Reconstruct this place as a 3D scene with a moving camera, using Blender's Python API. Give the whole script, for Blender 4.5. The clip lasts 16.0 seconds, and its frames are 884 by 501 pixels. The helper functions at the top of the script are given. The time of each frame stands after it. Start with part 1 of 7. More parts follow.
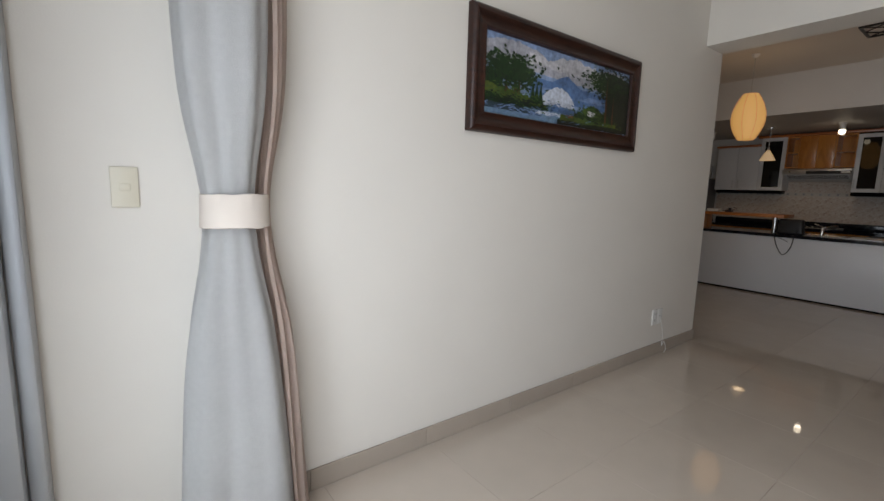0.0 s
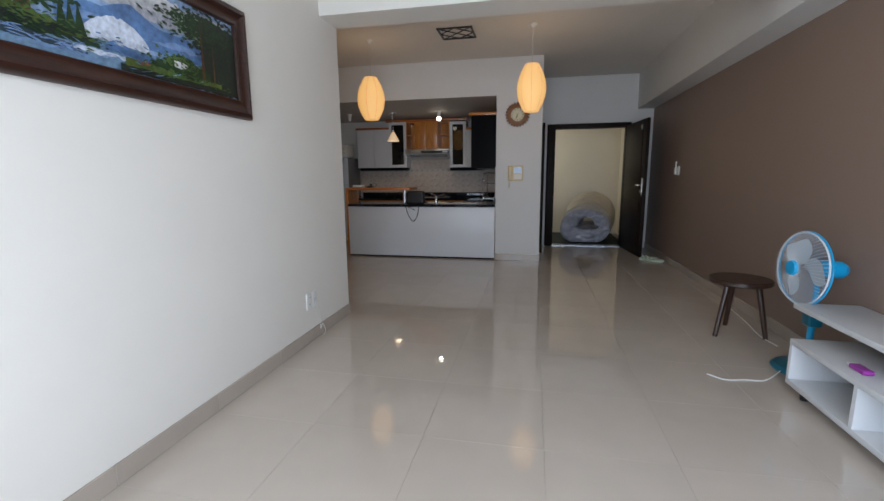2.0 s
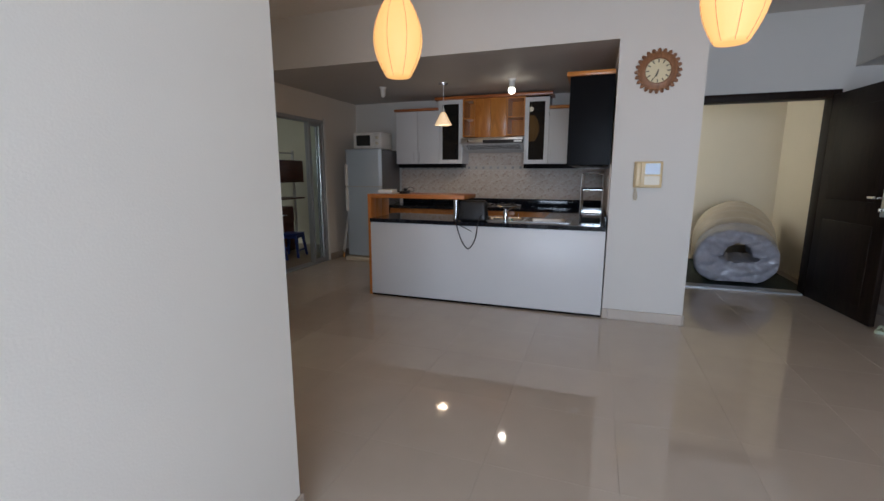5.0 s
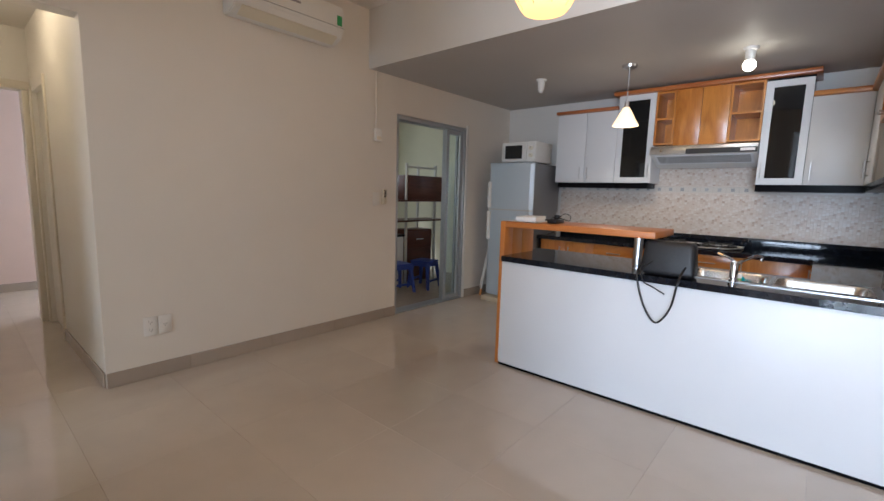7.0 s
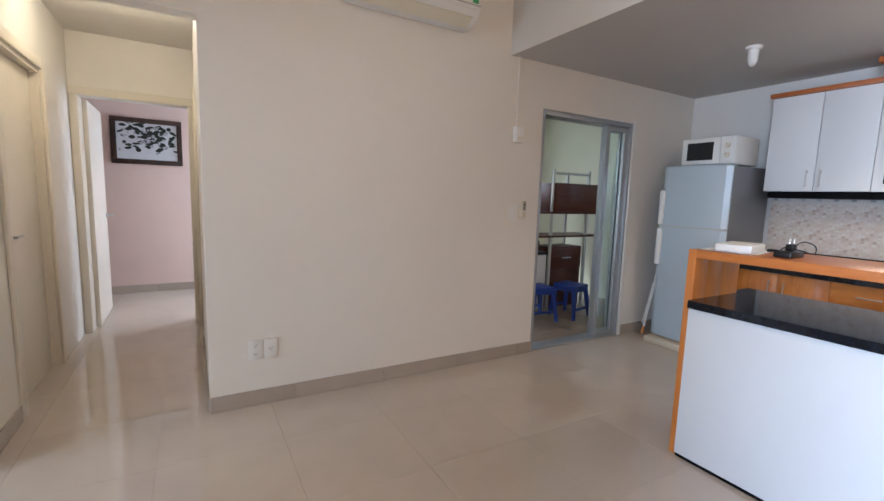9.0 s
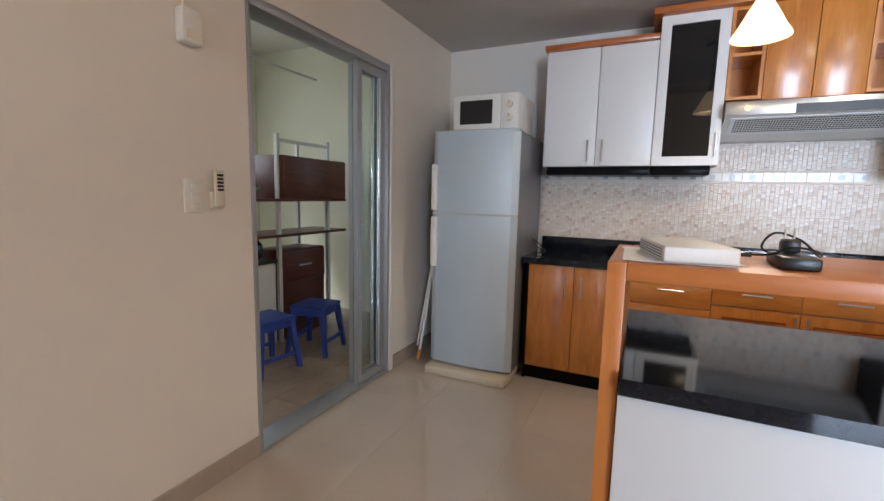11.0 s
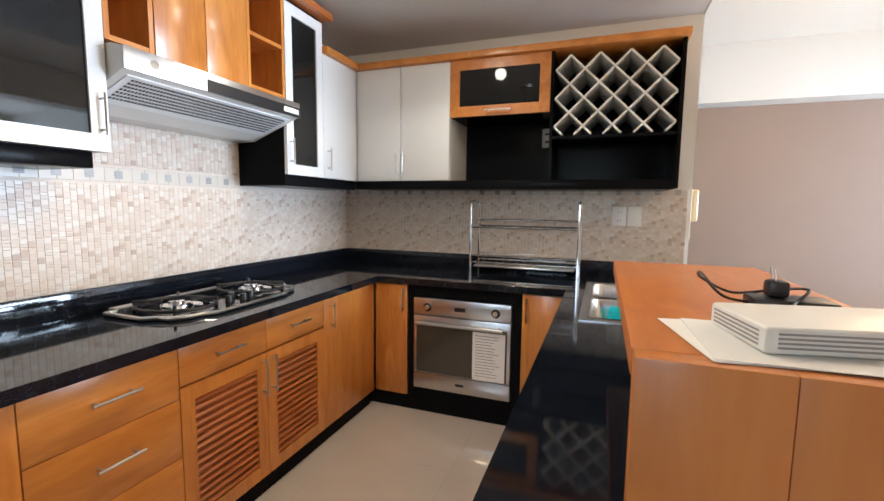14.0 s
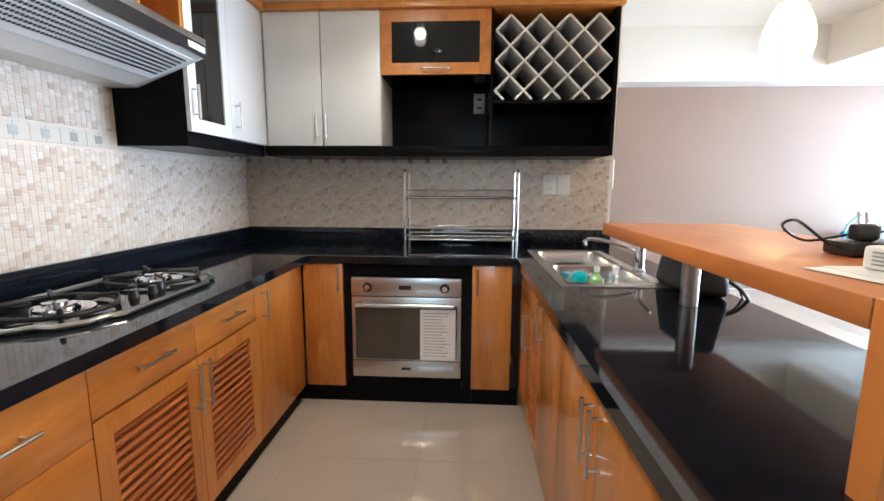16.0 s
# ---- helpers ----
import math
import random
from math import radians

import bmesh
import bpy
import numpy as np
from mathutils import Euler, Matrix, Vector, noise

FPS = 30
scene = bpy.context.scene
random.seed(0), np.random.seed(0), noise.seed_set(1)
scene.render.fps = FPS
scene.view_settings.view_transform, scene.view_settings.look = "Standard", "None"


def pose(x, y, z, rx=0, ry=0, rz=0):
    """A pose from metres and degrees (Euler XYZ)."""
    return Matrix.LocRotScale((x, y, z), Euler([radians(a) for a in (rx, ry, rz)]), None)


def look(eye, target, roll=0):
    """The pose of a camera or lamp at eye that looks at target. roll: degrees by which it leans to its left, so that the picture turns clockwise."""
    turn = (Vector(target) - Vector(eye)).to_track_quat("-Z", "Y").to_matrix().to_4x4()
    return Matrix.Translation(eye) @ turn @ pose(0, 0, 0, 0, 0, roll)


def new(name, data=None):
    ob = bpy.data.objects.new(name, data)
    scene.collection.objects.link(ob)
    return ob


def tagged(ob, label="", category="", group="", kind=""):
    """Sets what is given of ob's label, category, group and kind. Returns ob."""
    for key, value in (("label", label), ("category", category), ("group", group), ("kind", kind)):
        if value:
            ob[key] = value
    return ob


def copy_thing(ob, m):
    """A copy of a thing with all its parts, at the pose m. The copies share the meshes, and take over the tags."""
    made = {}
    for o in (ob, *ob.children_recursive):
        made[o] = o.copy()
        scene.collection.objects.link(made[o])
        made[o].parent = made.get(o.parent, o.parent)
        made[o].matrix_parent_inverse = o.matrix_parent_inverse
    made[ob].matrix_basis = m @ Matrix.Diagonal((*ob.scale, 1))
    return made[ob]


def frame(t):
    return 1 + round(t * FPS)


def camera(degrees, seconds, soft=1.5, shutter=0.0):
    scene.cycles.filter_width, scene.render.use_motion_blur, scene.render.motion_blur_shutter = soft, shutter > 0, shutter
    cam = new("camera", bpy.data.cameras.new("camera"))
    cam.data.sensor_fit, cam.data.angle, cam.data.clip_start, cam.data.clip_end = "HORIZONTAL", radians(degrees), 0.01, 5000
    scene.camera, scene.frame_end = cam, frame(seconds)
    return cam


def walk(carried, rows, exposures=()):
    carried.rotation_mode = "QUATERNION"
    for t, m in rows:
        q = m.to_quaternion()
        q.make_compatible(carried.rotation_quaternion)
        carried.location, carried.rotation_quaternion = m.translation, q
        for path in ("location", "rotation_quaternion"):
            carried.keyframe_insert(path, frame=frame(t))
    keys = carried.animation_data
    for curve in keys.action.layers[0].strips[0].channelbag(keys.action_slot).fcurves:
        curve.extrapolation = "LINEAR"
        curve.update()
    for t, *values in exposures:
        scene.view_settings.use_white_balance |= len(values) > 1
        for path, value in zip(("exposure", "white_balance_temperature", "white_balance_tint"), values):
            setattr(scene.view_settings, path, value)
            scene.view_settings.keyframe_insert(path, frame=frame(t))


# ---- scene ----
cam = camera(90.9, 16.0)

PATH = [
    (0, (0.107, 0.468, 1.29), (1.298, 2.051, 1.012), 1.6),
    (0.5, (0.203, 0.509, 1.299), (1.855, 1.599, 1.016), 0.9),
    (1, (0.244, 0.504, 1.29), (2.14, 1.071, 1.001), 0.4),
    (1.5, (0.349, 0.502, 1.269), (2.305, 0.778, 0.957), 0.5),
    (2, (0.607, 0.501, 1.245), (2.537, 0.905, 0.91), -0.5),
    (2.5, (0.983, 0.616, 1.224), (2.865, 1.184, 0.859), -0.6),
    (3, (1.408, 0.701, 1.22), (3.275, 1.304, 0.833), -0.5),
    (3.5, (1.851, 0.795, 1.224), (3.701, 1.449, 0.837), -0.3),
    (3.7, (2.039, 0.859, 1.239), (3.889, 1.512, 0.851), -0.3),
    (5.8, (3.708, 1.258, 1.295), (5.561, 1.959, 1.014), 0.5),
    (6, (3.895, 1.284, 1.28), (5.722, 2.049, 1.005), 0.3),
    (6.5, (4.193, 1.47, 1.284), (5.896, 2.483, 1.016), -0.1),
    (7, (4.425, 1.649, 1.273), (5.924, 2.946, 1.01), 1.6),
    (7.5, (4.551, 1.783, 1.285), (5.762, 3.353, 1.024), 2.1),
    (8, (4.659, 1.856, 1.302), (5.625, 3.588, 1.044), 1.4),
    (8.2, (4.704, 1.875, 1.305), (5.644, 3.623, 1.056), 1.6),
    (10.3, (5.628, 2.965, 1.269), (7.097, 4.298, 1.013), 1.5),
    (10.5, (5.752, 3.08, 1.242), (7.335, 4.277, 0.988), 1.2),
    (11, (6.093, 3.346, 1.219), (7.889, 4.19, 0.966), 1.3),
    (11.5, (6.413, 3.585, 1.221), (8.36, 3.948, 0.945), 1.1),
    (12, (6.725, 3.756, 1.174), (8.7, 3.68, 0.872), 0.2),
    (12.5, (6.987, 3.894, 1.194), (8.804, 3.138, 0.836), 0.1),
    (13, (7.284, 3.956, 1.193), (8.704, 2.591, 0.847), -0.2),
    (13.5, (7.429, 3.949, 1.24), (8.477, 2.269, 0.955), 0.6),
    (14, (7.593, 4.008, 1.269), (8.278, 2.14, 1.06), 0.7),
    (14.5, (7.734, 4.003, 1.292), (8.244, 2.075, 1.147), 0.6),
    (15, (7.8, 3.911, 1.251), (8.153, 1.947, 1.107), 0.4),
    (15.5, (7.912, 3.875, 1.217), (8.022, 1.891, 0.99), 0.8),
    (16, (8.022, 3.9, 1.207), (8.131, 1.925, 0.908), 0.3),
]
EXPOSURES = [(0.0, -1.25, 6500, 11), (0.5, -1.05, 6400, 11), (1.0, -0.7, 6200, 11), (1.5, -0.45, 6050, 10), (2.5, -0.45, 5700, 9), (3.5, -0.25, 5750, 10), (6.0, 0.65, 5500, 10), (6.5, 1.1, 5400, 10), (7.0, 1.25, 5500, 9), (8.0, 1.75, 5200, 8), (10.5, 1.75, 5050, 8), (11.0, 1.7, 5500, 9), (11.5, 1.75, 5800, 9), (12.5, 2.3, 5700, 9), (13.0, 2.5, 6100, 10), (13.5, 2.45, 5800, 8), (14.5, 2.4, 5350, 6), (16.0, 2.45, 5300, 5)]
walk(cam, [(t, look(eye, target, roll)) for t, eye, target, roll in PATH], EXPOSURES)

# ---- light ----
world = bpy.data.worlds.new("sky")
scene.world = world
world.use_nodes = True
_n = world.node_tree.nodes
_sky = _n.new("ShaderNodeTexSky")
_sky.sky_type, _sky.sun_disc = "NISHITA", False
_sky.sun_elevation, _sky.sun_rotation = radians(48), radians(200)
world.node_tree.links.new(_sky.outputs[0], _n["Background"].inputs[0])
_n["Background"].inputs[1].default_value = 0.12


def lamp(name, kind, m, energy, colour, size=0.1, size_y=None):
    data = bpy.data.lights.new(name, kind)
    data.energy, data.color = energy, colour
    if kind == "AREA":
        data.shape, data.size, data.size_y = "RECTANGLE", size, size_y or size
    elif kind == "SPOT":
        data.spot_size, data.spot_blend, data.shadow_soft_size = radians(150), 0.5, size
    elif kind == "SUN":
        data.angle = size
    else:
        data.shadow_soft_size = size
    ob = new(name, data)
    ob.matrix_world = m
    return ob


DAY = (0.84, 0.91, 1.0)
lamp("sun", "SUN", look((-6, 4, 8), (0, 0, 0)), 1.2, (1.0, 0.95, 0.88), radians(10))
# daylight in the balcony door and the yard; corridor and bedroom lamps added without windows
lamp("balcony_daylight", "AREA", look((-0.135, 0.22, 1.25), (3.0, 0.42, 1.1)), 150, DAY, 2.5, 2.2)
lamp("corridor_fill", "AREA", look((10.08, 1.17, 1.5), (10.0, -0.4, 1.0)), 24, (1.0, 0.94, 0.80), 1.0, 1.9)
lamp("yard_daylight", "AREA", look((8.0, 7.3, 1.9), (8.6, 5.8, 0.9)), 4.2, (1.0, 0.98, 0.88), 1.4, 1.0)
lamp("bedroom_fill", "AREA", look((6.9, 7.7, 1.4), (4.4, 7.9, 1.0)), 26, (0.95, 0.97, 1.0), 1.6, 1.6)
lamp("front_bedroom_fill", "AREA", look((1.6, 3.6, 1.4), (4.0, 4.0, 1.0)), 20, (0.98, 0.97, 0.95), 1.6, 1.6)

# ---- materials ----


def material(name, colour, rough=0.5, metal=0.0, vary=0.06, scale=6.0, bump=0.0, bump_scale=40.0, coat=0.0,
             spec=None, island=0.0, stain=0.0):
    m = bpy.data.materials.new(name)
    m.use_nodes = True
    nt = m.node_tree
    p = nt.nodes["Principled BSDF"]
    p.inputs["Roughness"].default_value = rough
    p.inputs["Metallic"].default_value = metal
    p.inputs["Coat Weight"].default_value = coat
    p.inputs["Coat Roughness"].default_value = 0.08
    if spec is not None:
        p.inputs["Specular IOR Level"].default_value = spec
    co = nt.nodes.new("ShaderNodeTexCoord")
    n1 = nt.nodes.new("ShaderNodeTexNoise")
    n1.inputs["Scale"].default_value, n1.inputs["Detail"].default_value = scale, 5
    n2 = nt.nodes.new("ShaderNodeTexNoise")
    n2.inputs["Scale"].default_value, n2.inputs["Detail"].default_value = scale * 0.13, 3
    geo = nt.nodes.new("ShaderNodeNewGeometry")
    for n in (n1, n2):
        nt.links.new(geo.outputs["Position"], n.inputs["Vector"])
    add = nt.nodes.new("ShaderNodeMath")
    add.operation = "ADD"
    nt.links.new(n1.outputs["Fac"], add.inputs[0])
    nt.links.new(n2.outputs["Fac"], add.inputs[1])
    ramp = nt.nodes.new("ShaderNodeMapRange")
    ramp.inputs["From Min"].default_value, ramp.inputs["From Max"].default_value = 0.6, 1.4
    ramp.inputs["To Min"].default_value, ramp.inputs["To Max"].default_value = 1 - vary, 1 + vary
    nt.links.new(add.outputs[0], ramp.inputs["Value"])
    val = ramp.outputs["Result"]
    if island:
        oi = nt.nodes.new("ShaderNodeObjectInfo")
        mr = nt.nodes.new("ShaderNodeMapRange")
        mr.inputs["To Min"].default_value, mr.inputs["To Max"].default_value = 1 - island, 1 + island
        nt.links.new(oi.outputs["Random"], mr.inputs["Value"])
        mul = nt.nodes.new("ShaderNodeMath")
        mul.operation = "MULTIPLY"
        nt.links.new(val, mul.inputs[0])
        nt.links.new(mr.outputs["Result"], mul.inputs[1])
        val = mul.outputs[0]
    mix = nt.nodes.new("ShaderNodeVectorMath")
    mix.operation = "SCALE"
    mix.inputs[0].default_value = colour
    nt.links.new(val, mix.inputs["Scale"])
    nt.links.new(mix.outputs["Vector"], p.inputs["Base Color"])
    if stain:
        mr2 = nt.nodes.new("ShaderNodeMapRange")
        mr2.inputs["From Min"].default_value, mr2.inputs["From Max"].default_value = 0.35, 0.7
        mr2.inputs["To Min"].default_value, mr2.inputs["To Max"].default_value = rough, rough + stain
        nt.links.new(n2.outputs["Fac"], mr2.inputs["Value"])
        nt.links.new(mr2.outputs["Result"], p.inputs["Roughness"])
    if bump:
        n3 = nt.nodes.new("ShaderNodeTexNoise")
        n3.inputs["Scale"].default_value, n3.inputs["Detail"].default_value = bump_scale, 4
        nt.links.new(geo.outputs["Position"], n3.inputs["Vector"])
        b = nt.nodes.new("ShaderNodeBump")
        b.inputs["Strength"].default_value, b.inputs["Distance"].default_value = bump, 0.004
        nt.links.new(n3.outputs["Fac"], b.inputs["Height"])
        nt.links.new(b.outputs["Normal"], p.inputs["Normal"])
    return m


def wood(name, dark, light, axis="Z", rough=0.28, coat=0.35, stretch=9.0, scale=3.0, island=0.12):
    """Varnished wood with grain along one world axis."""
    m = bpy.data.materials.new(name)
    m.use_nodes = True
    nt = m.node_tree
    p = nt.nodes["Principled BSDF"]
    p.inputs["Roughness"].default_value = rough
    p.inputs["Coat Weight"].default_value, p.inputs["Coat Roughness"].default_value = coat, 0.12
    geo = nt.nodes.new("ShaderNodeNewGeometry")
    oi = nt.nodes.new("ShaderNodeObjectInfo")
    off = nt.nodes.new("ShaderNodeVectorMath")
    off.operation = "SCALE"
    off.inputs[0].default_value = (7.3, 5.1, 3.7)
    nt.links.new(oi.outputs["Random"], off.inputs["Scale"])
    mp = nt.nodes.new("ShaderNodeMapping")
    mp.inputs["Scale"].default_value = [1.0 if a == axis else stretch for a in "XYZ"]
    nt.links.new(geo.outputs["Position"], mp.inputs["Vector"])
    nt.links.new(off.outputs["Vector"], mp.inputs["Location"])
    n1 = nt.nodes.new("ShaderNodeTexNoise")
    n1.inputs["Scale"].default_value, n1.inputs["Detail"].default_value, n1.inputs["Distortion"].default_value = scale, 6, 1.2
    nt.links.new(mp.outputs["Vector"], n1.inputs["Vector"])
    n2 = nt.nodes.new("ShaderNodeTexNoise")
    n2.inputs["Scale"].default_value, n2.inputs["Detail"].default_value = scale * 7, 3
    nt.links.new(mp.outputs["Vector"], n2.inputs["Vector"])
    add = nt.nodes.new("ShaderNodeMath")
    add.operation = "MULTIPLY_ADD"
    add.inputs[1].default_value = 0.35
    nt.links.new(n2.outputs["Fac"], add.inputs[0])
    nt.links.new(n1.outputs["Fac"], add.inputs[2])
    rnd = nt.nodes.new("ShaderNodeMath")
    rnd.operation = "MULTIPLY_ADD"
    rnd.inputs[1].default_value = island
    nt.links.new(oi.outputs["Random"], rnd.inputs[0])
    nt.links.new(add.outputs[0], rnd.inputs[2])
    cr = nt.nodes.new("ShaderNodeValToRGB")
    cr.color_ramp.elements[0].position, cr.color_ramp.elements[1].position = 0.45, 0.95
    cr.color_ramp.elements[0].color, cr.color_ramp.elements[1].color = (*dark, 1), (*light, 1)
    nt.links.new(rnd.outputs[0], cr.inputs["Fac"])
    nt.links.new(cr.outputs["Color"], p.inputs["Base Color"])
    b = nt.nodes.new("ShaderNodeBump")
    b.inputs["Strength"].default_value, b.inputs["Distance"].default_value = 0.06, 0.002
    nt.links.new(n2.outputs["Fac"], b.inputs["Height"])
    nt.links.new(b.outputs["Normal"], p.inputs["Normal"])
    return m


def glow(name, colour, strength, under=(0.8, 0.7, 0.5)):
    m = material(name, under, 0.6)
    p = m.node_tree.nodes["Principled BSDF"]
    p.inputs["Emission Color"].default_value = (*colour, 1)
    p.inputs["Emission Strength"].default_value = strength
    return m


def glass_material(name, tint=(1, 1, 1), rough=0.0):
    m = bpy.data.materials.new(name)
    m.use_nodes = True
    p = m.node_tree.nodes["Principled BSDF"]
    p.inputs["Base Color"].default_value = (*tint, 1)
    p.inputs["Transmission Weight"].default_value = 1.0
    p.inputs["Roughness"].default_value = rough
    p.inputs["IOR"].default_value = 1.45
    return m


WALL = material("cream_wall_paint", (0.76, 0.72, 0.65), 0.55, vary=0.025, scale=3, bump=0.12, bump_scale=160)
WHITE_WALL = material("white_wall_paint", (0.66, 0.645, 0.61), 0.6, vary=0.02, scale=3, bump=0.1, bump_scale=160)
PINK_WALL = material("pink_wall_paint", (0.66, 0.52, 0.46), 0.6, vary=0.03, scale=3, bump=0.1, bump_scale=160)
YARD_WALL = material("yellowish_wall_paint", (0.70, 0.68, 0.52), 0.65, vary=0.05, scale=3, bump=0.2, bump_scale=100)
BROWN_WALL = material("brown_wall_paint", (0.26, 0.183, 0.142), 0.5, vary=0.03, scale=3, bump=0.15, bump_scale=160)
CEILING = material("white_ceiling_paint", (0.72, 0.68, 0.62), 0.7, vary=0.02, scale=3)
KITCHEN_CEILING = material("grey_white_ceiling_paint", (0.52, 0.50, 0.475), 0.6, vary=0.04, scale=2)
SCREED = material("beige_grout_bed", (0.52, 0.47, 0.41), 0.8, vary=0.15, scale=20, bump=0.3)
TILE = material("polished_beige_porcelain", (0.53, 0.46, 0.385), 0.02, vary=0.05, scale=5, island=0.025, spec=1.0, stain=0.04)
SKIRT = material("beige_porcelain_skirting", (0.40, 0.34, 0.28), 0.14, vary=0.06, scale=6, island=0.05)
YARD_TILE = material("dull_yard_tile", (0.33, 0.26, 0.19), 0.35, vary=0.2, scale=9, island=0.06)
ORANGE = wood("orange_varnished_wood", (0.40, 0.13, 0.018), (0.62, 0.255, 0.048), "Z", stretch=6, scale=2.0)
ORANGE_H = wood("orange_varnished_wood_flat_grain", (0.40, 0.13, 0.018), (0.60, 0.245, 0.046), "Y", stretch=6, scale=2.0)
RED_WOOD = wood("reddish_trim_wood", (0.26, 0.065, 0.014), (0.46, 0.15, 0.035), "Y", 0.3)
BAR_WOOD = wood("bar_top_wood", (0.40, 0.125, 0.022), (0.55, 0.195, 0.042), "Y", 0.40, 0.08, stretch=5, scale=2)
BAR_PANEL = wood("orange_panel_wood", (0.50, 0.165, 0.026), (0.62, 0.235, 0.046), "Z", 0.36, stretch=6, scale=1.6, island=0.06)
MAHOGANY = wood("dark_red_veneer", (0.055, 0.012, 0.006), (0.12, 0.03, 0.015), "X", 0.4, 0.1)
DARK_WOOD = wood("dark_brown_wood", (0.016, 0.008, 0.005), (0.05, 0.022, 0.012), "Z", 0.35, 0.2)
DARK_FRAME = wood("dark_carved_frame_wood", (0.010, 0.003, 0.002), (0.045, 0.013, 0.006), "X", 0.42, 0.05)
DOOR_BLACK = wood("blackened_door_wood", (0.007, 0.004, 0.003), (0.020, 0.012, 0.008), "Z", 0.5, 0.0)
DOOR_BLACK.node_tree.nodes["Principled BSDF"].inputs["Specular IOR Level"].default_value = 0.15
WHITE_LAM = material("white_laminate", (0.69, 0.695, 0.70), 0.36, vary=0.015, scale=4)
CREAM_DOOR = material("cream_door_paint", (0.72, 0.66, 0.55), 0.35, vary=0.03, scale=4)
BLACK_LAM = material("black_laminate", (0.007, 0.007, 0.008), 0.2, vary=0.2, scale=4, spec=0.03)
GRANITE = material("black_granite", (0.007, 0.009, 0.014), 0.06, vary=0.6, scale=220, spec=0.4)
STEEL = material("brushed_steel", (0.60, 0.60, 0.60), 0.28, 1.0, vary=0.06, scale=30)
CHROME = material("chrome", (0.75, 0.75, 0.76), 0.08, 1.0, vary=0.02)
ALU = material("grey_aluminium", (0.42, 0.44, 0.46), 0.38, 0.6, vary=0.05, scale=10)
# silver doors; the bluish reflection on them is mixed into the base colour
FRIDGE = material("silver_fridge_blue_sheen", (0.50, 0.57, 0.63), 0.30, 0.2, vary=0.03, scale=3)
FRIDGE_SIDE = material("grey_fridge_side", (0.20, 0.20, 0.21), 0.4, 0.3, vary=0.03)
WHITE_PL = material("white_plastic", (0.76, 0.75, 0.71), 0.35, vary=0.02)
IVORY_PL = material("ivory_plastic", (0.70, 0.65, 0.52), 0.35, vary=0.03)
BLACK_PL = material("black_plastic", (0.012, 0.012, 0.013), 0.35, vary=0.1)
BLUE_PL = material("blue_plastic", (0.035, 0.07, 0.36), 0.4, vary=0.1)
CYAN_PL = material("cyan_plastic", (0.02, 0.33, 0.62), 0.3, vary=0.05)
GREEN_PL = material("green_plastic", (0.05, 0.34, 0.11), 0.4, vary=0.08)
GROUT = material("pale_grout", (0.62, 0.55, 0.48), 0.8, vary=0.05, scale=20)
DARK_GLASS = material("dark_cabinet_glass", (0.008, 0.009, 0.010), 0.04, spec=0.45)
OVEN_GLASS = material("smoked_oven_glass", (0.05, 0.045, 0.035), 0.04, spec=0.8)
CLEAR = glass_material("clear_glass", (0.95, 1.0, 0.98))
RUBBER = material("black_rubber", (0.015, 0.015, 0.015), 0.6)
PAPER = material("white_paper", (0.82, 0.82, 0.80), 0.6, vary=0.02)

# ---- building blocks ----
ORIGIN = {}


def box(bm, x0, y0, z0, x1, y1, z1, bevel=0.0, seg=2):
    r = bmesh.ops.create_cube(bm, size=1)
    vs = r["verts"]
    bmesh.ops.scale(bm, vec=(abs(x1 - x0), abs(y1 - y0), abs(z1 - z0)), verts=vs)
    bmesh.ops.translate(bm, vec=((x0 + x1) / 2, (y0 + y1) / 2, (z0 + z1) / 2), verts=vs)
    if bevel:
        es = list({e for v in vs for e in v.link_edges})
        out = bmesh.ops.bevel(bm, geom=es, offset=bevel, segments=seg, affect="EDGES", profile=0.5)
        vs = list({v for f in out["faces"] for v in f.verts} | {v for v in vs if v.is_valid})
    return vs


def B(*a, bevel=0.0, seg=2):
    bm = bmesh.new()
    box(bm, *a, bevel=bevel, seg=seg)
    return bm


def cyl(bm, a, b, r, r2=None, n=20, caps=True):
    a, b = Vector(a), Vector(b)
    d = b - a
    m = Matrix.Translation((a + b) / 2) @ d.to_track_quat("Z", "Y").to_matrix().to_4x4()
    bmesh.ops.create_cone(bm, cap_ends=caps, segments=n, radius1=r, radius2=r if r2 is None else r2, depth=d.length, matrix=m)


def C(a, b, r, r2=None, n=20):
    bm = bmesh.new()
    cyl(bm, a, b, r, r2, n)
    return bm


def lathe(bm, prof, n=32, centre=(0, 0, 0), axis="Z", caps=True):
    """Turn a profile of (radius, height) round an upright (or x, or y) axis."""
    rings = []
    for r, h in prof:
        ring = []
        for i in range(n):
            a = 2 * math.pi * i / n
            c, s = r * math.cos(a), r * math.sin(a)
            v = {"Z": (c, s, h), "X": (h, c, s), "Y": (s, h, c)}[axis]
            ring.append(bm.verts.new(Vector(v) + Vector(centre)))
        rings.append(ring)
    for lo, hi in zip(rings, rings[1:]):
        for i in range(n):
            bm.faces.new((lo[i], lo[(i + 1) % n], hi[(i + 1) % n], hi[i]))
    for ring, flip in ((rings[0], True), (rings[-1], False)):
        if caps and prof[0 if flip else -1][0] > 1e-5:
            bm.faces.new(ring[::-1] if flip else ring)
    bmesh.ops.remove_doubles(bm, verts=[v for r in rings for v in r], dist=1e-6)
    bmesh.ops.recalc_face_normals(bm, faces=bm.faces)


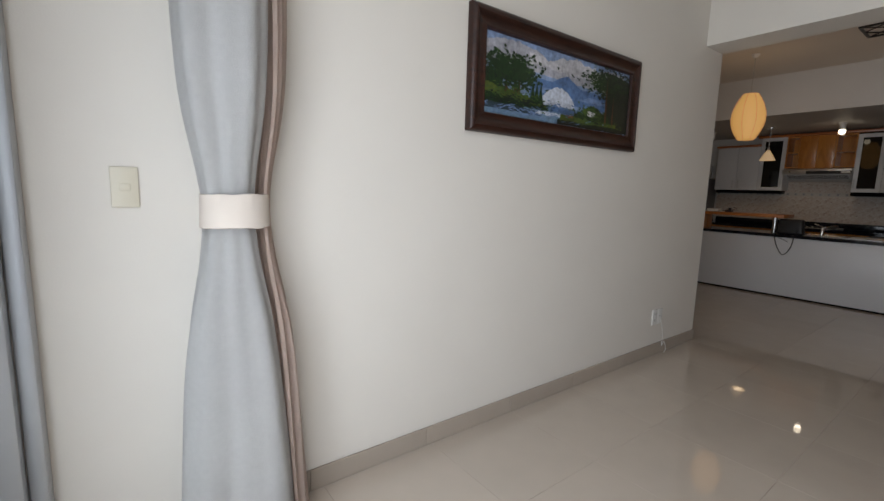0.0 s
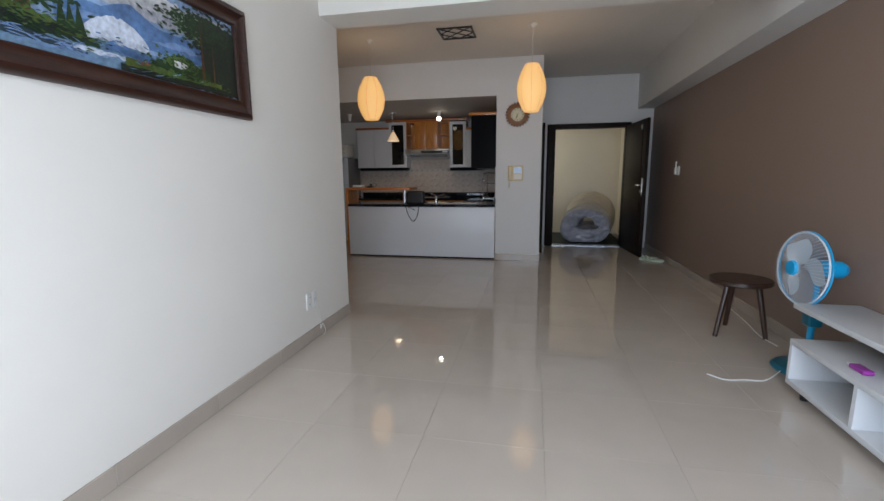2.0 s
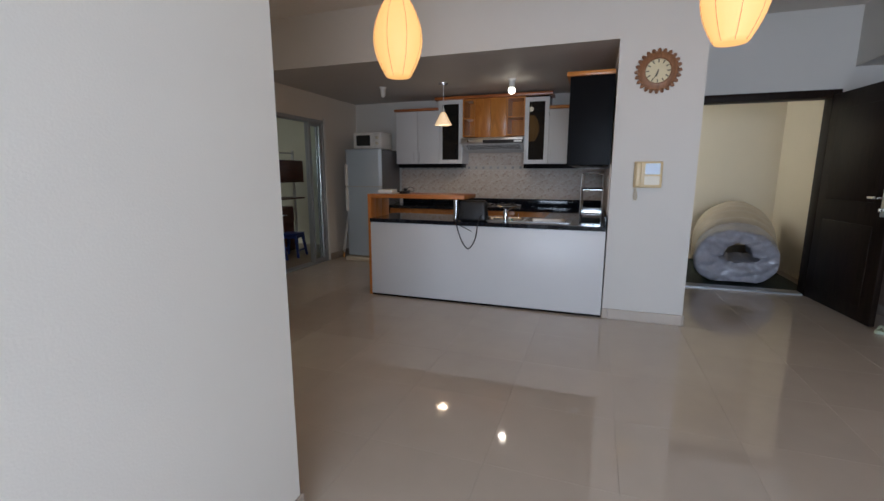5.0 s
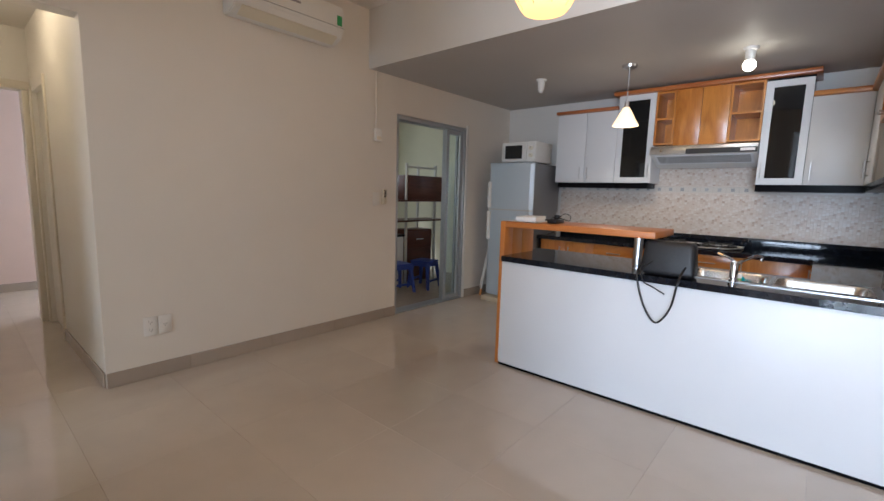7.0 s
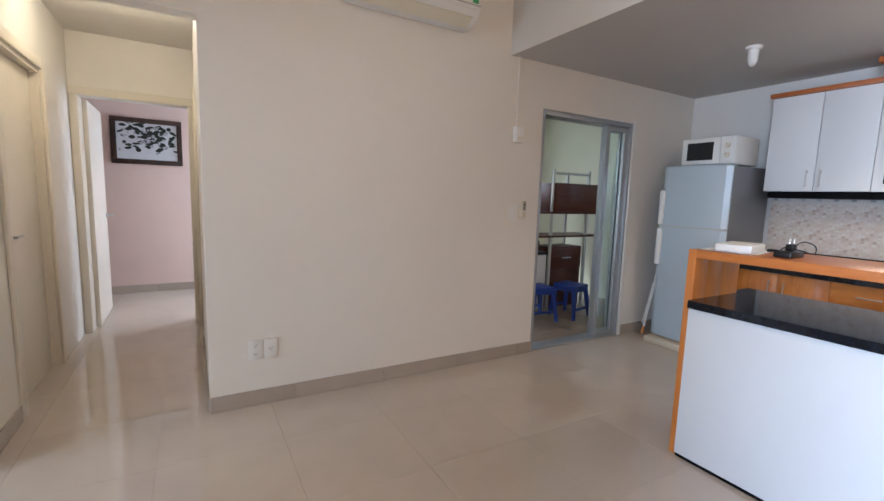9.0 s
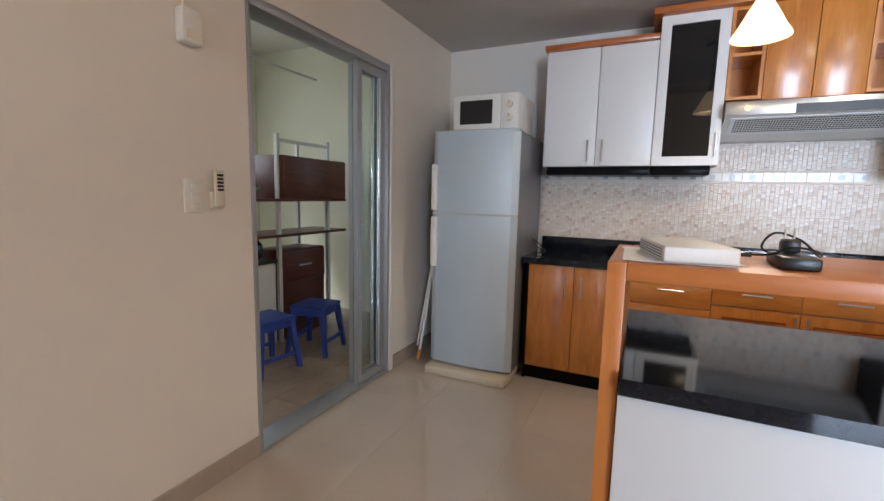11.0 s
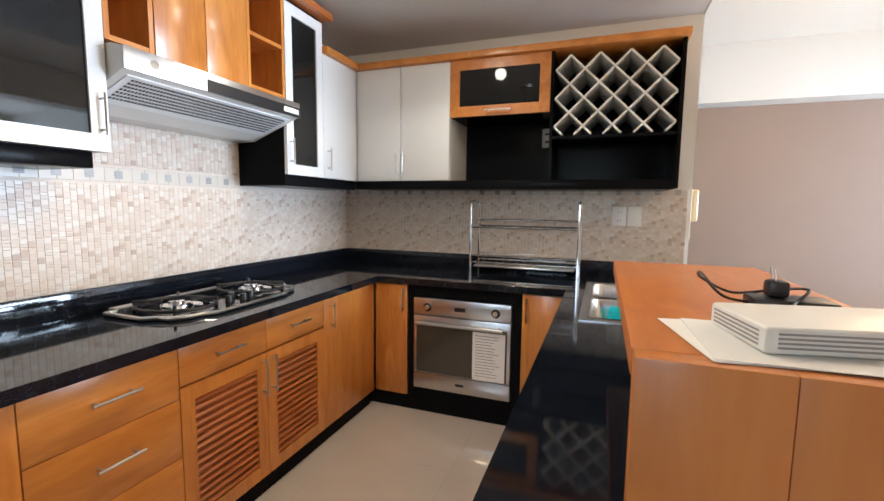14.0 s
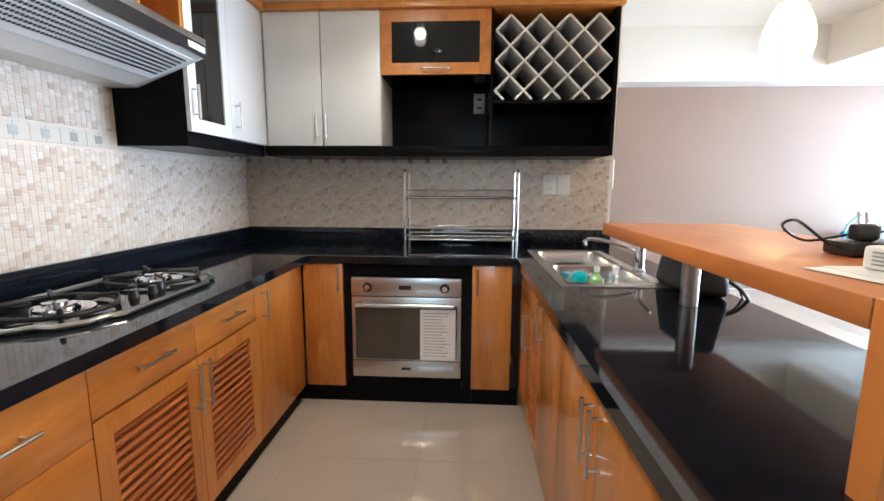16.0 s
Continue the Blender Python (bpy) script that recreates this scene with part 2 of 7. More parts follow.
def tube(bm, pts, r, n=8, closed=False):
    """A round bar or cable along points."""
    pts = [Vector(p) for p in pts]
    rings = []
    for i, p in enumerate(pts):
        if closed:
            d = pts[(i + 1) % len(pts)] - pts[i - 1]
        else:
            d = pts[min(i + 1, len(pts) - 1)] - pts[max(i - 1, 0)]
        q = d.to_track_quat("Z", "Y").to_matrix()
        rings.append([bm.verts.new(p + q @ Vector((r * math.cos(2 * math.pi * k / n), r * math.sin(2 * math.pi * k / n), 0))) for k in range(n)])
    pairs = list(zip(rings, rings[1:])) + ([(rings[-1], rings[0])] if closed else [])
    for lo, hi in pairs:
        best = min(range(n), key=lambda s: sum((lo[k].co - hi[(k + s) % n].co).length for k in range(0, n, 2)))
        for k in range(n):
            bm.faces.new((lo[k], lo[(k + 1) % n], hi[(k + 1 + best) % n], hi[(k + best) % n]))
    if not closed:
        bm.faces.new(rings[0][::-1])
        bm.faces.new(rings[-1])
    bmesh.ops.recalc_face_normals(bm, faces=bm.faces)


def spline(ctrl, n=8):
    """Points along a smooth curve through the control points."""
    c = [Vector(p) for p in ctrl]
    c = [c[0] * 2 - c[1]] + c + [c[-1] * 2 - c[-2]]
    out = []
    for i in range(1, len(c) - 2):
        for k in range(n):
            t = k / n
            out.append(0.5 * (2 * c[i] + (c[i + 1] - c[i - 1]) * t + (2 * c[i - 1] - 5 * c[i] + 4 * c[i + 1] - c[i + 2]) * t * t
                              + (3 * c[i] - c[i - 1] - 3 * c[i + 1] + c[i + 2]) * t ** 3))
    return out + [c[-2]]


def mesh_of(name, bm, mat, smooth=None):
    me = bpy.data.meshes.new(name)
    bm.to_mesh(me)
    bm.free()
    me.materials.append(mat)
    if smooth is not None:
        me.polygons.foreach_set("use_smooth", [True] * len(me.polygons))
        me.set_sharp_from_angle(angle=radians(smooth))
    return me


def thing(name, label, category, group="", at=(0, 0, 0)):
    ob = new(name)
    ob.empty_display_size = 0.1
    ob.location = at
    ORIGIN[ob.name] = Vector(at)
    return tagged(ob, label, category, group)


def part(name, bm, mat, parent, label="", smooth=27):
    """One mesh under a thing or a part; the mesh is given in world metres (or the thing's own, when it stands at 0)."""
    o = ORIGIN[parent.name]
    bmesh.ops.translate(bm, vec=-o, verts=bm.verts)
    ob = new(name, mesh_of(name, bm, mat, smooth))
    ob.parent = parent
    ORIGIN[ob.name] = o
    if label:
        tagged(ob, label)
    return ob


def single(name, bm, mat, label, category, group="", smooth=27, kind="", at=None):
    at = Vector(at or (0, 0, 0))
    bmesh.ops.translate(bm, vec=-at, verts=bm.verts)
    ob = new(name, mesh_of(name, bm, mat, smooth))
    ob.location = at
    ORIGIN[ob.name] = at
    return tagged(ob, label, category, group, kind)


def structure(name, boxes, mat, label, category, smooth=None):
    bm = bmesh.new()
    for b in boxes:
        box(bm, *b)
    return single(name, bm, mat, label, category, kind="structure", smooth=smooth)


# ---- the shell ----
CEIL, KCEIL = 2.88, 2.375
LW, KW, BW = 2.15, 4.90, -1.41        # left wall, far side wall, brown wall
FRONT = 7.10                          # pier and island front
KBACK, KSIDE = 9.49, 1.045             # kitchen back wall and side wall
DW = 8.60                             # entrance door wall

structure("floor", [(-1.6, -1.7, -0.12, 9.6, 9.0, -0.004), (9.6, -2.6, -0.12, 12.2, 1.4, -0.012)], SCREED, "cement bed under the floor tiles", "floor")
structure("wall_left", [(-0.14, LW, 0, 4.247, LW + 0.15, CEIL)], WALL, "cream painted wall beside the living area", "wall")
# wall with the bedroom doors, openings at 3.65-4.48 and 5.05-5.85
structure("wall_hall_west", [(3.96, LW + 0.15, 0, 4.247, 3.53, CEIL), (3.96, 3.53, 0, 4.11, 3.90, CEIL), (3.96, 3.90, 2.06, 4.11, 4.75, CEIL), (3.96, 4.75, 0, 4.11, 5.32, CEIL),
                             (3.96, 5.32, 2.06, 4.11, 6.14, CEIL), (3.96, 6.14, 0, 4.11, 7.10, CEIL)], WALL, "cream painted hallway wall with two bedroom doorways", "wall")
structure("wall_far_side", [(5.02, KW, 0, 7.45, KW + 0.13, CEIL), (7.45, KW, 2.03, 8.56, KW + 0.13, CEIL), (8.56, KW, 0, KBACK + 0.12, KW + 0.13, CEIL),
                            (4.11, KW, 2.215, 5.02, KW + 0.13, CEIL)], WALL, "long cream painted wall with the yard doorway and hallway opening", "wall")
structure("wall_hall_east", [(5.02, KW + 0.13, 0, 5.14, 6.22, 2.6), (5.02, 6.22, 2.03, 5.14, 6.86, 2.6), (5.02, 6.86, 0, 5.14, 7.10, 2.6)], WALL, "cream painted hallway wall with a side doorway", "wall")
structure("wall_hall_end", [(4.11, 6.95, 2.05, 5.02, 7.08, 2.6)], WALL, "cream painted lintel over the bedroom doorway", "wall")
structure("ceiling_hall", [(4.11, KW + 0.13, 2.56, 5.02, 6.95, 2.64)], CEILING, "white painted hallway ceiling", "ceiling")
structure("wall_bedroom", [(3.3, 8.62, 0, 7.2, 8.74, 2.7), (3.2, 7.10, 0, 3.3, 8.74, 2.7), (7.1, 7.10, 0, 7.2, 8.62, 2.7), (5.14, 6.98, 0, 7.2, 7.10, 2.7), (3.2, 7.10, 0, 3.96, 7.22, 2.7)], PINK_WALL, "pinkish painted bedroom wall", "wall")
structure("ceiling_bedroom", [(3.2, 7.10, 2.6, 7.2, 8.74, 2.7)], CEILING, "white painted bedroom ceiling", "ceiling")
structure("wall_front_bedroom", [(1.0, LW + 0.15, 0, 1.1, 6.9, CEIL), (1.0, 6.9, 0, 3.96, 7.0, CEIL)], WALL, "cream painted wall of the front bedroom", "wall")
structure("wall_kitchen_back", [(KBACK, KSIDE - 0.62, 0, KBACK + 0.12, KW, CEIL)], WHITE_WALL, "white painted kitchen back wall", "wall")
structure("wall_pier", [(FRONT, 0.40, 0, KBACK, KSIDE, CEIL)], WHITE_WALL, "thick white painted pier between kitchen and entrance", "wall")
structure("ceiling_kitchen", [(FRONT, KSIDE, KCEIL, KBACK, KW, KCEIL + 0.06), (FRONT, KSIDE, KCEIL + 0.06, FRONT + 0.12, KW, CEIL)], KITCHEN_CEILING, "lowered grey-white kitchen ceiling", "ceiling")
structure("wall_kitchen_fascia", [(FRONT - 0.004, KSIDE, KCEIL - 0.002, FRONT - 0.001, KW, CEIL)], WHITE_WALL, "white painted face of the dropped ceiling", "wall")
structure("wall_entrance", [(DW, 0.27, 0, DW + 0.14, 0.40, CEIL), (DW, -1.06, 2.10, DW + 0.14, 0.27, CEIL), (DW, BW, 0, DW + 0.14, -1.06, CEIL)], WHITE_WALL, "white painted wall round the entrance door", "wall")
structure("wall_brown", [(-0.3, BW - 0.12, 0, DW + 0.14, BW, CEIL)], BROWN_WALL, "brown painted accent wall", "wall")
structure("beam_side", [(-0.14, BW, 2.32, DW, -1.15, CEIL)], WHITE_WALL, "white painted beam above the brown wall", "beam")
structure("beam_cross", [(3.94, -1.15, 2.47, 4.247, LW, CEIL)], WALL, "white painted cross beam", "beam")
structure("ceiling", [(-0.3, BW - 0.12, CEIL, KBACK + 0.12, 7.1, CEIL + 0.1)], CEILING, "white painted ceiling", "ceiling")
# balcony side: parapet and door surround
structure("wall_balcony", [(-0.30, BW, 2.45, -0.14, LW + 0.15, CEIL), (-0.30, BW, 0, -0.14, -1.15, 2.45), (-0.30, 2.08, 0, -0.14, LW + 0.15, 2.45)], WALL, "cream painted wall round the balcony door", "wall")
structure("balcony_parapet", [(-1.6, -1.7, 0, -1.5, 2.6, 1.0)], WHITE_WALL, "white painted balcony parapet", "parapet")
# corridor beyond the entrance
CORR = material("corridor_cream_paint", (0.74, 0.665, 0.52), 0.6, vary=0.03, scale=3, bump=0.1, bump_scale=160)
structure("wall_corridor", [(10.55, -1.2695, 0, 10.7, 1.1995, 2.7), (KBACK + 0.12, 1.2, 0, 10.7, 1.3, 2.7), (DW + 0.14, -1.37, 0, 10.7, -1.27, 2.7)], CORR, "cream painted corridor wall", "wall")
structure("ceiling_corridor", [(DW + 0.14, -1.37, 2.7, 10.7, 1.3, 2.8)], CEILING, "white corridor ceiling", "ceiling")
# yard behind the kitchen door
structure("wall_yard", [(9.75, KW + 0.13, 0, 9.87, 7.4, 2.7), (6.3, 6.6, 0, 6.4, 7.4, 2.7), (6.3, 7.4, 0, 7.2, 7.5, 2.7), (8.8, 7.4, 0, 9.87, 7.5, 2.7), (7.2, 7.4, 0, 8.8, 7.5, 1.3), (7.2, 7.4, 2.4, 8.8, 7.5, 2.7), (6.3, KW + 0.13, 0, 6.4, 6.6, 2.7)], YARD_WALL, "yellowish painted utility yard wall", "wall")
structure("ceiling_yard", [(6.3, KW + 0.13, 2.7, 9.87, 7.5, 2.8)], CEILING, "white utility yard ceiling", "ceiling")

# ---- kitchen ----


def handle(parent, a, b, out, r=0.005):
    """A steel bar handle between two points, standing off along out."""
    a, b, o = Vector(a), Vector(b), Vector(out)
    bm = bmesh.new()
    d = (b - a).normalized() * 0.018
    cyl(bm, a + o * 0.028 - d, b + o * 0.028 + d, r, n=10)
    for p in (a, b):
        cyl(bm, p, p + o * 0.028, r * 0.8, n=8)
    return part("handle", bm, STEEL, parent, "brushed steel bar handle")


def leaf_x(name, parent, x, y0, y1, z0, z1, mat, hy=None, hz=None, flat=False, label=""):
    """A door or drawer front in a plane of constant x that faces -x."""
    lf = part(name, B(x, y0 + 0.0015, z0 + 0.0015, x + 0.018, y1 - 0.0015, z1 - 0.0015, bevel=0.0015), mat, parent, label)
    if hy is not None:
        if flat:
            handle(lf, (x, hy - 0.05, hz), (x, hy + 0.05, hz), (-1, 0, 0))
        else:
            handle(lf, (x, hy, hz - 0.05), (x, hy, hz + 0.05), (-1, 0, 0))
    return lf


def leaf_y(name, parent, y, x0, x1, z0, z1, mat, hx=None, hz=None, flat=False, label=""):
    """A door front in a plane of constant y that faces +y."""
    lf = part(name, B(x0 + 0.0015, y - 0.018, z0 + 0.0015, x1 - 0.0015, y, z1 - 0.0015, bevel=0.0015), mat, parent, label)
    if hx is not None:
        if flat:
            handle(lf, (hx - 0.07, y, hz), (hx + 0.07, y, hz), (0, 1, 0))
        else:
            handle(lf, (hx, y, hz - 0.05), (hx, y, hz + 0.05), (0, 1, 0))
    return lf


def ring_frame(bm, place, u0, u1, z0, z1, w, t):
    """A rectangular frame in one piece; place maps (across, depth, up) to the world."""
    loops = []
    for d in (0, t):
        for a0, a1, b0, b1 in ((u0, u1, z0, z1), (u0 + w, u1 - w, z0 + w, z1 - w)):
            loops.append([bm.verts.new(place(u, d, z)) for u, z in ((a0, b0), (a1, b0), (a1, b1), (a0, b1))])
    fo, fi, bo, bi = loops
    for i in range(4):
        j = (i + 1) % 4
        for q in ((fo[i], fo[j], fi[j], fi[i]), (bo[j], bo[i], bi[i], bi[j]), (fo[j], fo[i], bo[i], bo[j]), (fi[i], fi[j], bi[j], bi[i])):
            bm.faces.new(q)
    bmesh.ops.recalc_face_normals(bm, faces=bm.faces)


def frame_x(bm, x, t, y0, y1, z0, z1, w):
    ring_frame(bm, lambda u, d, z: (x + d, u, z), y0, y1, z0, z1, w, t)


def frame_y(bm, y, t, x0, x1, z0, z1, w):
    ring_frame(bm, lambda u, d, z: (u, y + d, z), x0, x1, z0, z1, w, t)


def louvre_door(parent, x, y0, y1, z0, z1, sign, hy):
    """Louvred door, facing -x (sign -1) or +x."""
    xa, xb = (x, x + 0.018) if sign < 0 else (x - 0.018, x)
    bm = bmesh.new()
    w = 0.055
    frame_x(bm, xa, 0.018, y0 + 0.0015, y1 - 0.0015, z0 + 0.0015, z1 - 0.0015, w)
    d = part("door", bm, ORANGE, parent, "orange wooden door with louvred panel")
    n = 15
    h = (z1 - z0 - 2 * w) / n
    for i in range(n):
        z = z0 + w + (i + 0.5) * h
        bs = bmesh.new()
        vs = box(bs, xa + 0.002, y0 + w, z - 0.005, xb - 0.001, y1 - w, z + 0.005, bevel=0.002, seg=1)
        bmesh.ops.rotate(bs, cent=((xa + xb) / 2, 0, z), matrix=Matrix.Rotation(radians(38) * sign, 3, "Y"), verts=bs.verts)
        part("slat", bs, RED_WOOD, d)
    handle(d, (x, hy, z1 - 0.16), (x, hy, z1 - 0.03), (sign, 0, 0))
    return d


XF, XI = 8.90, 8.92
base = thing("base_cabinet", "orange wooden base cabinet with two plain doors", "cabinet", "base cabinets", (9.2, 3.72, 0))
part("carcass", B(XI, 3.42, 0.09, KBACK - 0.012, 4.03, 0.79), ORANGE, base)
part("end_panel", B(XI - 0.01, 4.03, 0.0, KBACK - 0.012, 4.05, 0.79), BLACK_LAM, base, "black end panel")
part("plinth", B(XI + 0.012, 3.42, 0, XI + 0.032, 4.03, 0.09), BLACK_LAM, base, "black plinth")
leaf_x("door", base, XF, 3.74, 4.03, 0.095, 0.787, ORANGE, 3.79, 0.66)
leaf_x("door", base, XF, 3.42, 3.74, 0.095, 0.787, ORANGE, 3.69, 0.66)

base = thing("drawer_cabinet", "orange wooden base cabinet with three drawers", "cabinet", "base cabinets", (9.2, 3.2, 0))
part("carcass", B(XI, 2.99, 0.09, KBACK - 0.012, 3.42, 0.79), ORANGE, base)
part("plinth", B(XI + 0.012, 2.99, 0, XI + 0.032, 3.42, 0.09), BLACK_LAM, base, "black plinth")
for z0, z1 in ((0.605, 0.787), (0.40, 0.605), (0.095, 0.40)):
    leaf_x("drawer", base, XF, 2.99, 3.42, z0, z1, ORANGE_H, 3.20, (z0 + z1) / 2 + 0.01, flat=True)

base = thing("hob_cabinet", "orange wooden base cabinet with louvred doors under the hob", "cabinet", "base cabinets", (9.2, 2.6, 0))
part("carcass", B(XI, 2.18, 0.09, KBACK - 0.012, 2.99, 0.79), RED_WOOD, base)
part("plinth", B(XI + 0.012, 2.18, 0, XI + 0.032, 2.99, 0.09), BLACK_LAM, base, "black plinth")
for y0, y1 in ((2.585, 2.99), (2.18, 2.585)):
    leaf_x("drawer", base, XF, y0, y1, 0.645, 0.787, ORANGE_H, (y0 + y1) / 2, 0.72, flat=True)
louvre_door(base, XF, 2.585, 2.99, 0.095, 0.64, -1, 2.612)
louvre_door(base, XF, 2.18, 2.585, 0.095, 0.64, -1, 2.558)

base = thing("corner_cabinet", "orange wooden corner base cabinet with one tall door", "cabinet", "base cabinets", (9.2, 1.9, 0))
part("carcass", B(XI, 1.66, 0.09, KBACK - 0.012, 2.18, 0.79), ORANGE, base)
part("plinth", B(XI + 0.012, 1.66, 0, XI + 0.032, 2.18, 0.09), BLACK_LAM, base, "black plinth")
leaf_x("door", base, XF, 1.66, 2.18, 0.095, 0.787, ORANGE, 2.12, 0.69)

YF = 1.645
base = thing("base_cabinet", "narrow orange wooden base cabinet beside the oven", "cabinet", "base cabinets", (8.79, 1.35, 0))
part("carcass", B(8.68, KSIDE + 0.012, 0.09, 8.90, YF - 0.02, 0.79), ORANGE, base)
part("plinth", B(8.68, YF - 0.04, 0, 8.955, YF - 0.02, 0.09), BLACK_LAM, base, "black plinth")
leaf_y("door", base, YF, 8.68, 8.897, 0.095, 0.787, ORANGE, 8.70, 0.70)
base = thing("base_cabinet", "narrow orange wooden base cabinet between oven and sink", "cabinet", "base cabinets", (7.88, 1.35, 0))
part("carcass", B(7.78, KSIDE + 0.012, 0.09, 7.985, YF - 0.02, 0.79), ORANGE, base)
part("plinth", B(7.73, YF - 0.04, 0, 7.985, YF - 0.02, 0.09), BLACK_LAM, base, "black plinth")
leaf_y("door", base, YF, 7.775, 7.985, 0.095, 0.787, ORANGE, 7.96, 0.70)
base = thing("oven_housing", "black laminate housing round the built-in oven", "cabinet", "base cabinets", (8.33, 1.35, 0))
part("side_panel", B(8.64, KSIDE + 0.012, 0.09, 8.679, YF - 0.012, 0.79), BLACK_LAM, base)
part("side_panel", B(7.986, KSIDE + 0.012, 0.09, 8.035, YF - 0.012, 0.79), BLACK_LAM, base)
part("top_rail", B(8.036, YF - 0.05, 0.725, 8.639, YF - 0.02, 0.79), BLACK_LAM, base)
part("bottom_rail", B(8.036, KSIDE + 0.012, 0.09, 8.639, YF - 0.012, 0.15), BLACK_LAM, base)
part("plinth", B(7.986, YF - 0.04, 0, 8.679, YF - 0.02, 0.09), BLACK_LAM, base)

oven = thing("oven", "built-in stainless steel electric oven with glass door", "oven", at=(8.33, 1.35, 0.15))
part("body", B(8.04, KSIDE + 0.05, 0.152, 8.636, YF - 0.02, 0.715), BLACK_PL, oven)
panel = part("control_panel", B(8.042, YF - 0.02, 0.615, 8.634, YF + 0.006, 0.716, bevel=0.003), STEEL, oven, "brushed steel control panel")
for x in (8.545, 8.13):
    part("knob", C((x, YF + 0.006, 0.662), (x, YF + 0.03, 0.662), 0.018, 0.015), CHROME, panel)
    part("knob_ring", C((x, YF + 0.006, 0.662), (x, YF + 0.009, 0.662), 0.026), BLACK_PL, panel)
part("display", B(8.31, YF + 0.006, 0.652, 8.375, YF + 0.009, 0.675), BLACK_PL, panel)
door = part("door", B(8.042, YF - 0.02, 0.255, 8.634, YF + 0.004, 0.61, bevel=0.003), STEEL, oven, "steel-framed oven door")
part("window", B(8.062, YF + 0.0045, 0.262, 8.614, YF + 0.008, 0.565), OVEN_GLASS, door, "smoked glass window")
bm = bmesh.new()
cyl(bm, (8.08, YF + 0.05, 0.575), (8.60, YF + 0.05, 0.575), 0.011, n=14)
for x in (8.11, 8.57):
    cyl(bm, (x, YF, 0.575), (x, YF + 0.05, 0.575), 0.008, n=10)
part("handle", bm, STEEL, door, "round steel handle")
part("bottom_strip", B(8.042, YF - 0.02, 0.158, 8.634, YF + 0.004, 0.25, bevel=0.002), STEEL, oven)
part("badge", B(8.315, YF + 0.004, 0.20, 8.365, YF + 0.006, 0.214), BLACK_PL, oven)
note = thing("notice_sheet", "white printed sheet taped on the oven door", "paper", at=(8.17, YF, 0.27))
part("sheet", B(8.072, YF + 0.0085, 0.262, 8.262, YF + 0.0100, 0.545), PAPER, note)
GREY_INK = material("grey_ink", (0.30, 0.28, 0.28), 0.7)
bm = bmesh.new()
for i in range(15):
    z = 0.525 - i * 0.017
    w = 0.15 * (0.55 + 0.45 * random.random())
    box(bm, 8.245 - w, YF + 0.0101, z - 0.002, 8.245, YF + 0.0104, z + 0.002)
part("text_lines", bm, GREY_INK, note)

# granite worktops
top = thing("granite_worktop", "polished black granite worktop with upstand", "worktop", at=(9.2, 2.6, 0.79))
slab = bmesh.new()
box(slab, 8.87, 1.659, 0.791, KBACK - 0.012, 4.07, 0.83)
box(slab, 7.755, KSIDE + 0.012, 0.791, KBACK - 0.012, 1.659, 0.83)
part("slab", slab, GRANITE, top, smooth=None)
part("upstand", B(KBACK - 0.032, KSIDE + 0.033, 0.8305, KBACK - 0.012, 4.07, 0.925, bevel=0.003), GRANITE, top)
part("upstand", B(7.10, KSIDE + 0.012, 0.8305, KBACK - 0.012, KSIDE + 0.032, 0.925, bevel=0.003), GRANITE, top)

# island
isl = thing("kitchen_island", "kitchen island with white front and orange wooden cabinet doors", "kitchen island", at=(7.4, 2.2, 0))
part("front_panel", B(FRONT + 0.0, 1.056, 0.022, FRONT + 0.02, 3.378, 0.788, bevel=0.002), WHITE_LAM, isl, "glossy white laminate front")
part("plinth", B(FRONT + 0.012, 1.056, 0.0, FRONT + 0.03, 3.378, 0.0215), BLACK_LAM, isl, "black plinth")
part("carcass", B(FRONT + 0.0205, 2.29, 0.09, 7.712, 3.378, 0.79), RED_WOOD, isl)
part("carcass", B(FRONT + 0.0205, 1.056, 0.09, 7.712, 2.288, 0.56), RED_WOOD, isl)
part("end_panel", B(7.548, 3.379, 0.0, 7.712, 3.40, 0.789), BLACK_LAM, isl, "black end panel")
part("plinth", B(7.66, 1.66, 0.0, 7.68, 3.379, 0.089), BLACK_LAM, isl, "black plinth")


def island_leaf(name, y0, y1, z0, z1, hy, hz):
    lf = part(name, B(7.712, y0 + 0.0015, z0, 7.73, y1 - 0.0015, z1, bevel=0.0015), ORANGE, isl)
    handle(lf, (7.73, hy, hz - 0.06), (7.73, hy, hz + 0.06), (1, 0, 0))


island_leaf("door", 3.0, 3.376, 0.095, 0.787, 3.03, 0.66)
island_leaf("door", 2.62, 3.0, 0.095, 0.787, 2.97, 0.66)
island_leaf("door", 2.30, 2.62, 0.095, 0.787, 2.33, 0.70)
part("door", B(7.712, 1.668, 0.65, 7.73, 2.298, 0.787, bevel=0.0015), ORANGE_H, isl)
louvre_door(isl, 7.73, 1.985, 2.298, 0.095, 0.645, 1, 2.01)
louvre_door(isl, 7.73, 1.67, 1.983, 0.095, 0.645, 1, 1.96)
itop = thing("island_worktop", "polished black granite island worktop with sink cut-out", "worktop", at=(7.4, 2.2, 0.79))
SX0, SX1, SY0, SY1 = 7.26, 7.65, 1.38, 2.27
for b in ((7.085, SY1, 7.547, 3.377), (7.547, SY1, 7.755, 3.42), (7.085, KSIDE + 0.012, SX0, SY1), (SX1, KSIDE + 0.012, 7.755, SY1), (SX0, KSIDE + 0.012, SX1, SY0)):
    part("slab", B(b[0], b[1], 0.791, b[2], b[3], 0.83), GRANITE, itop, smooth=None)

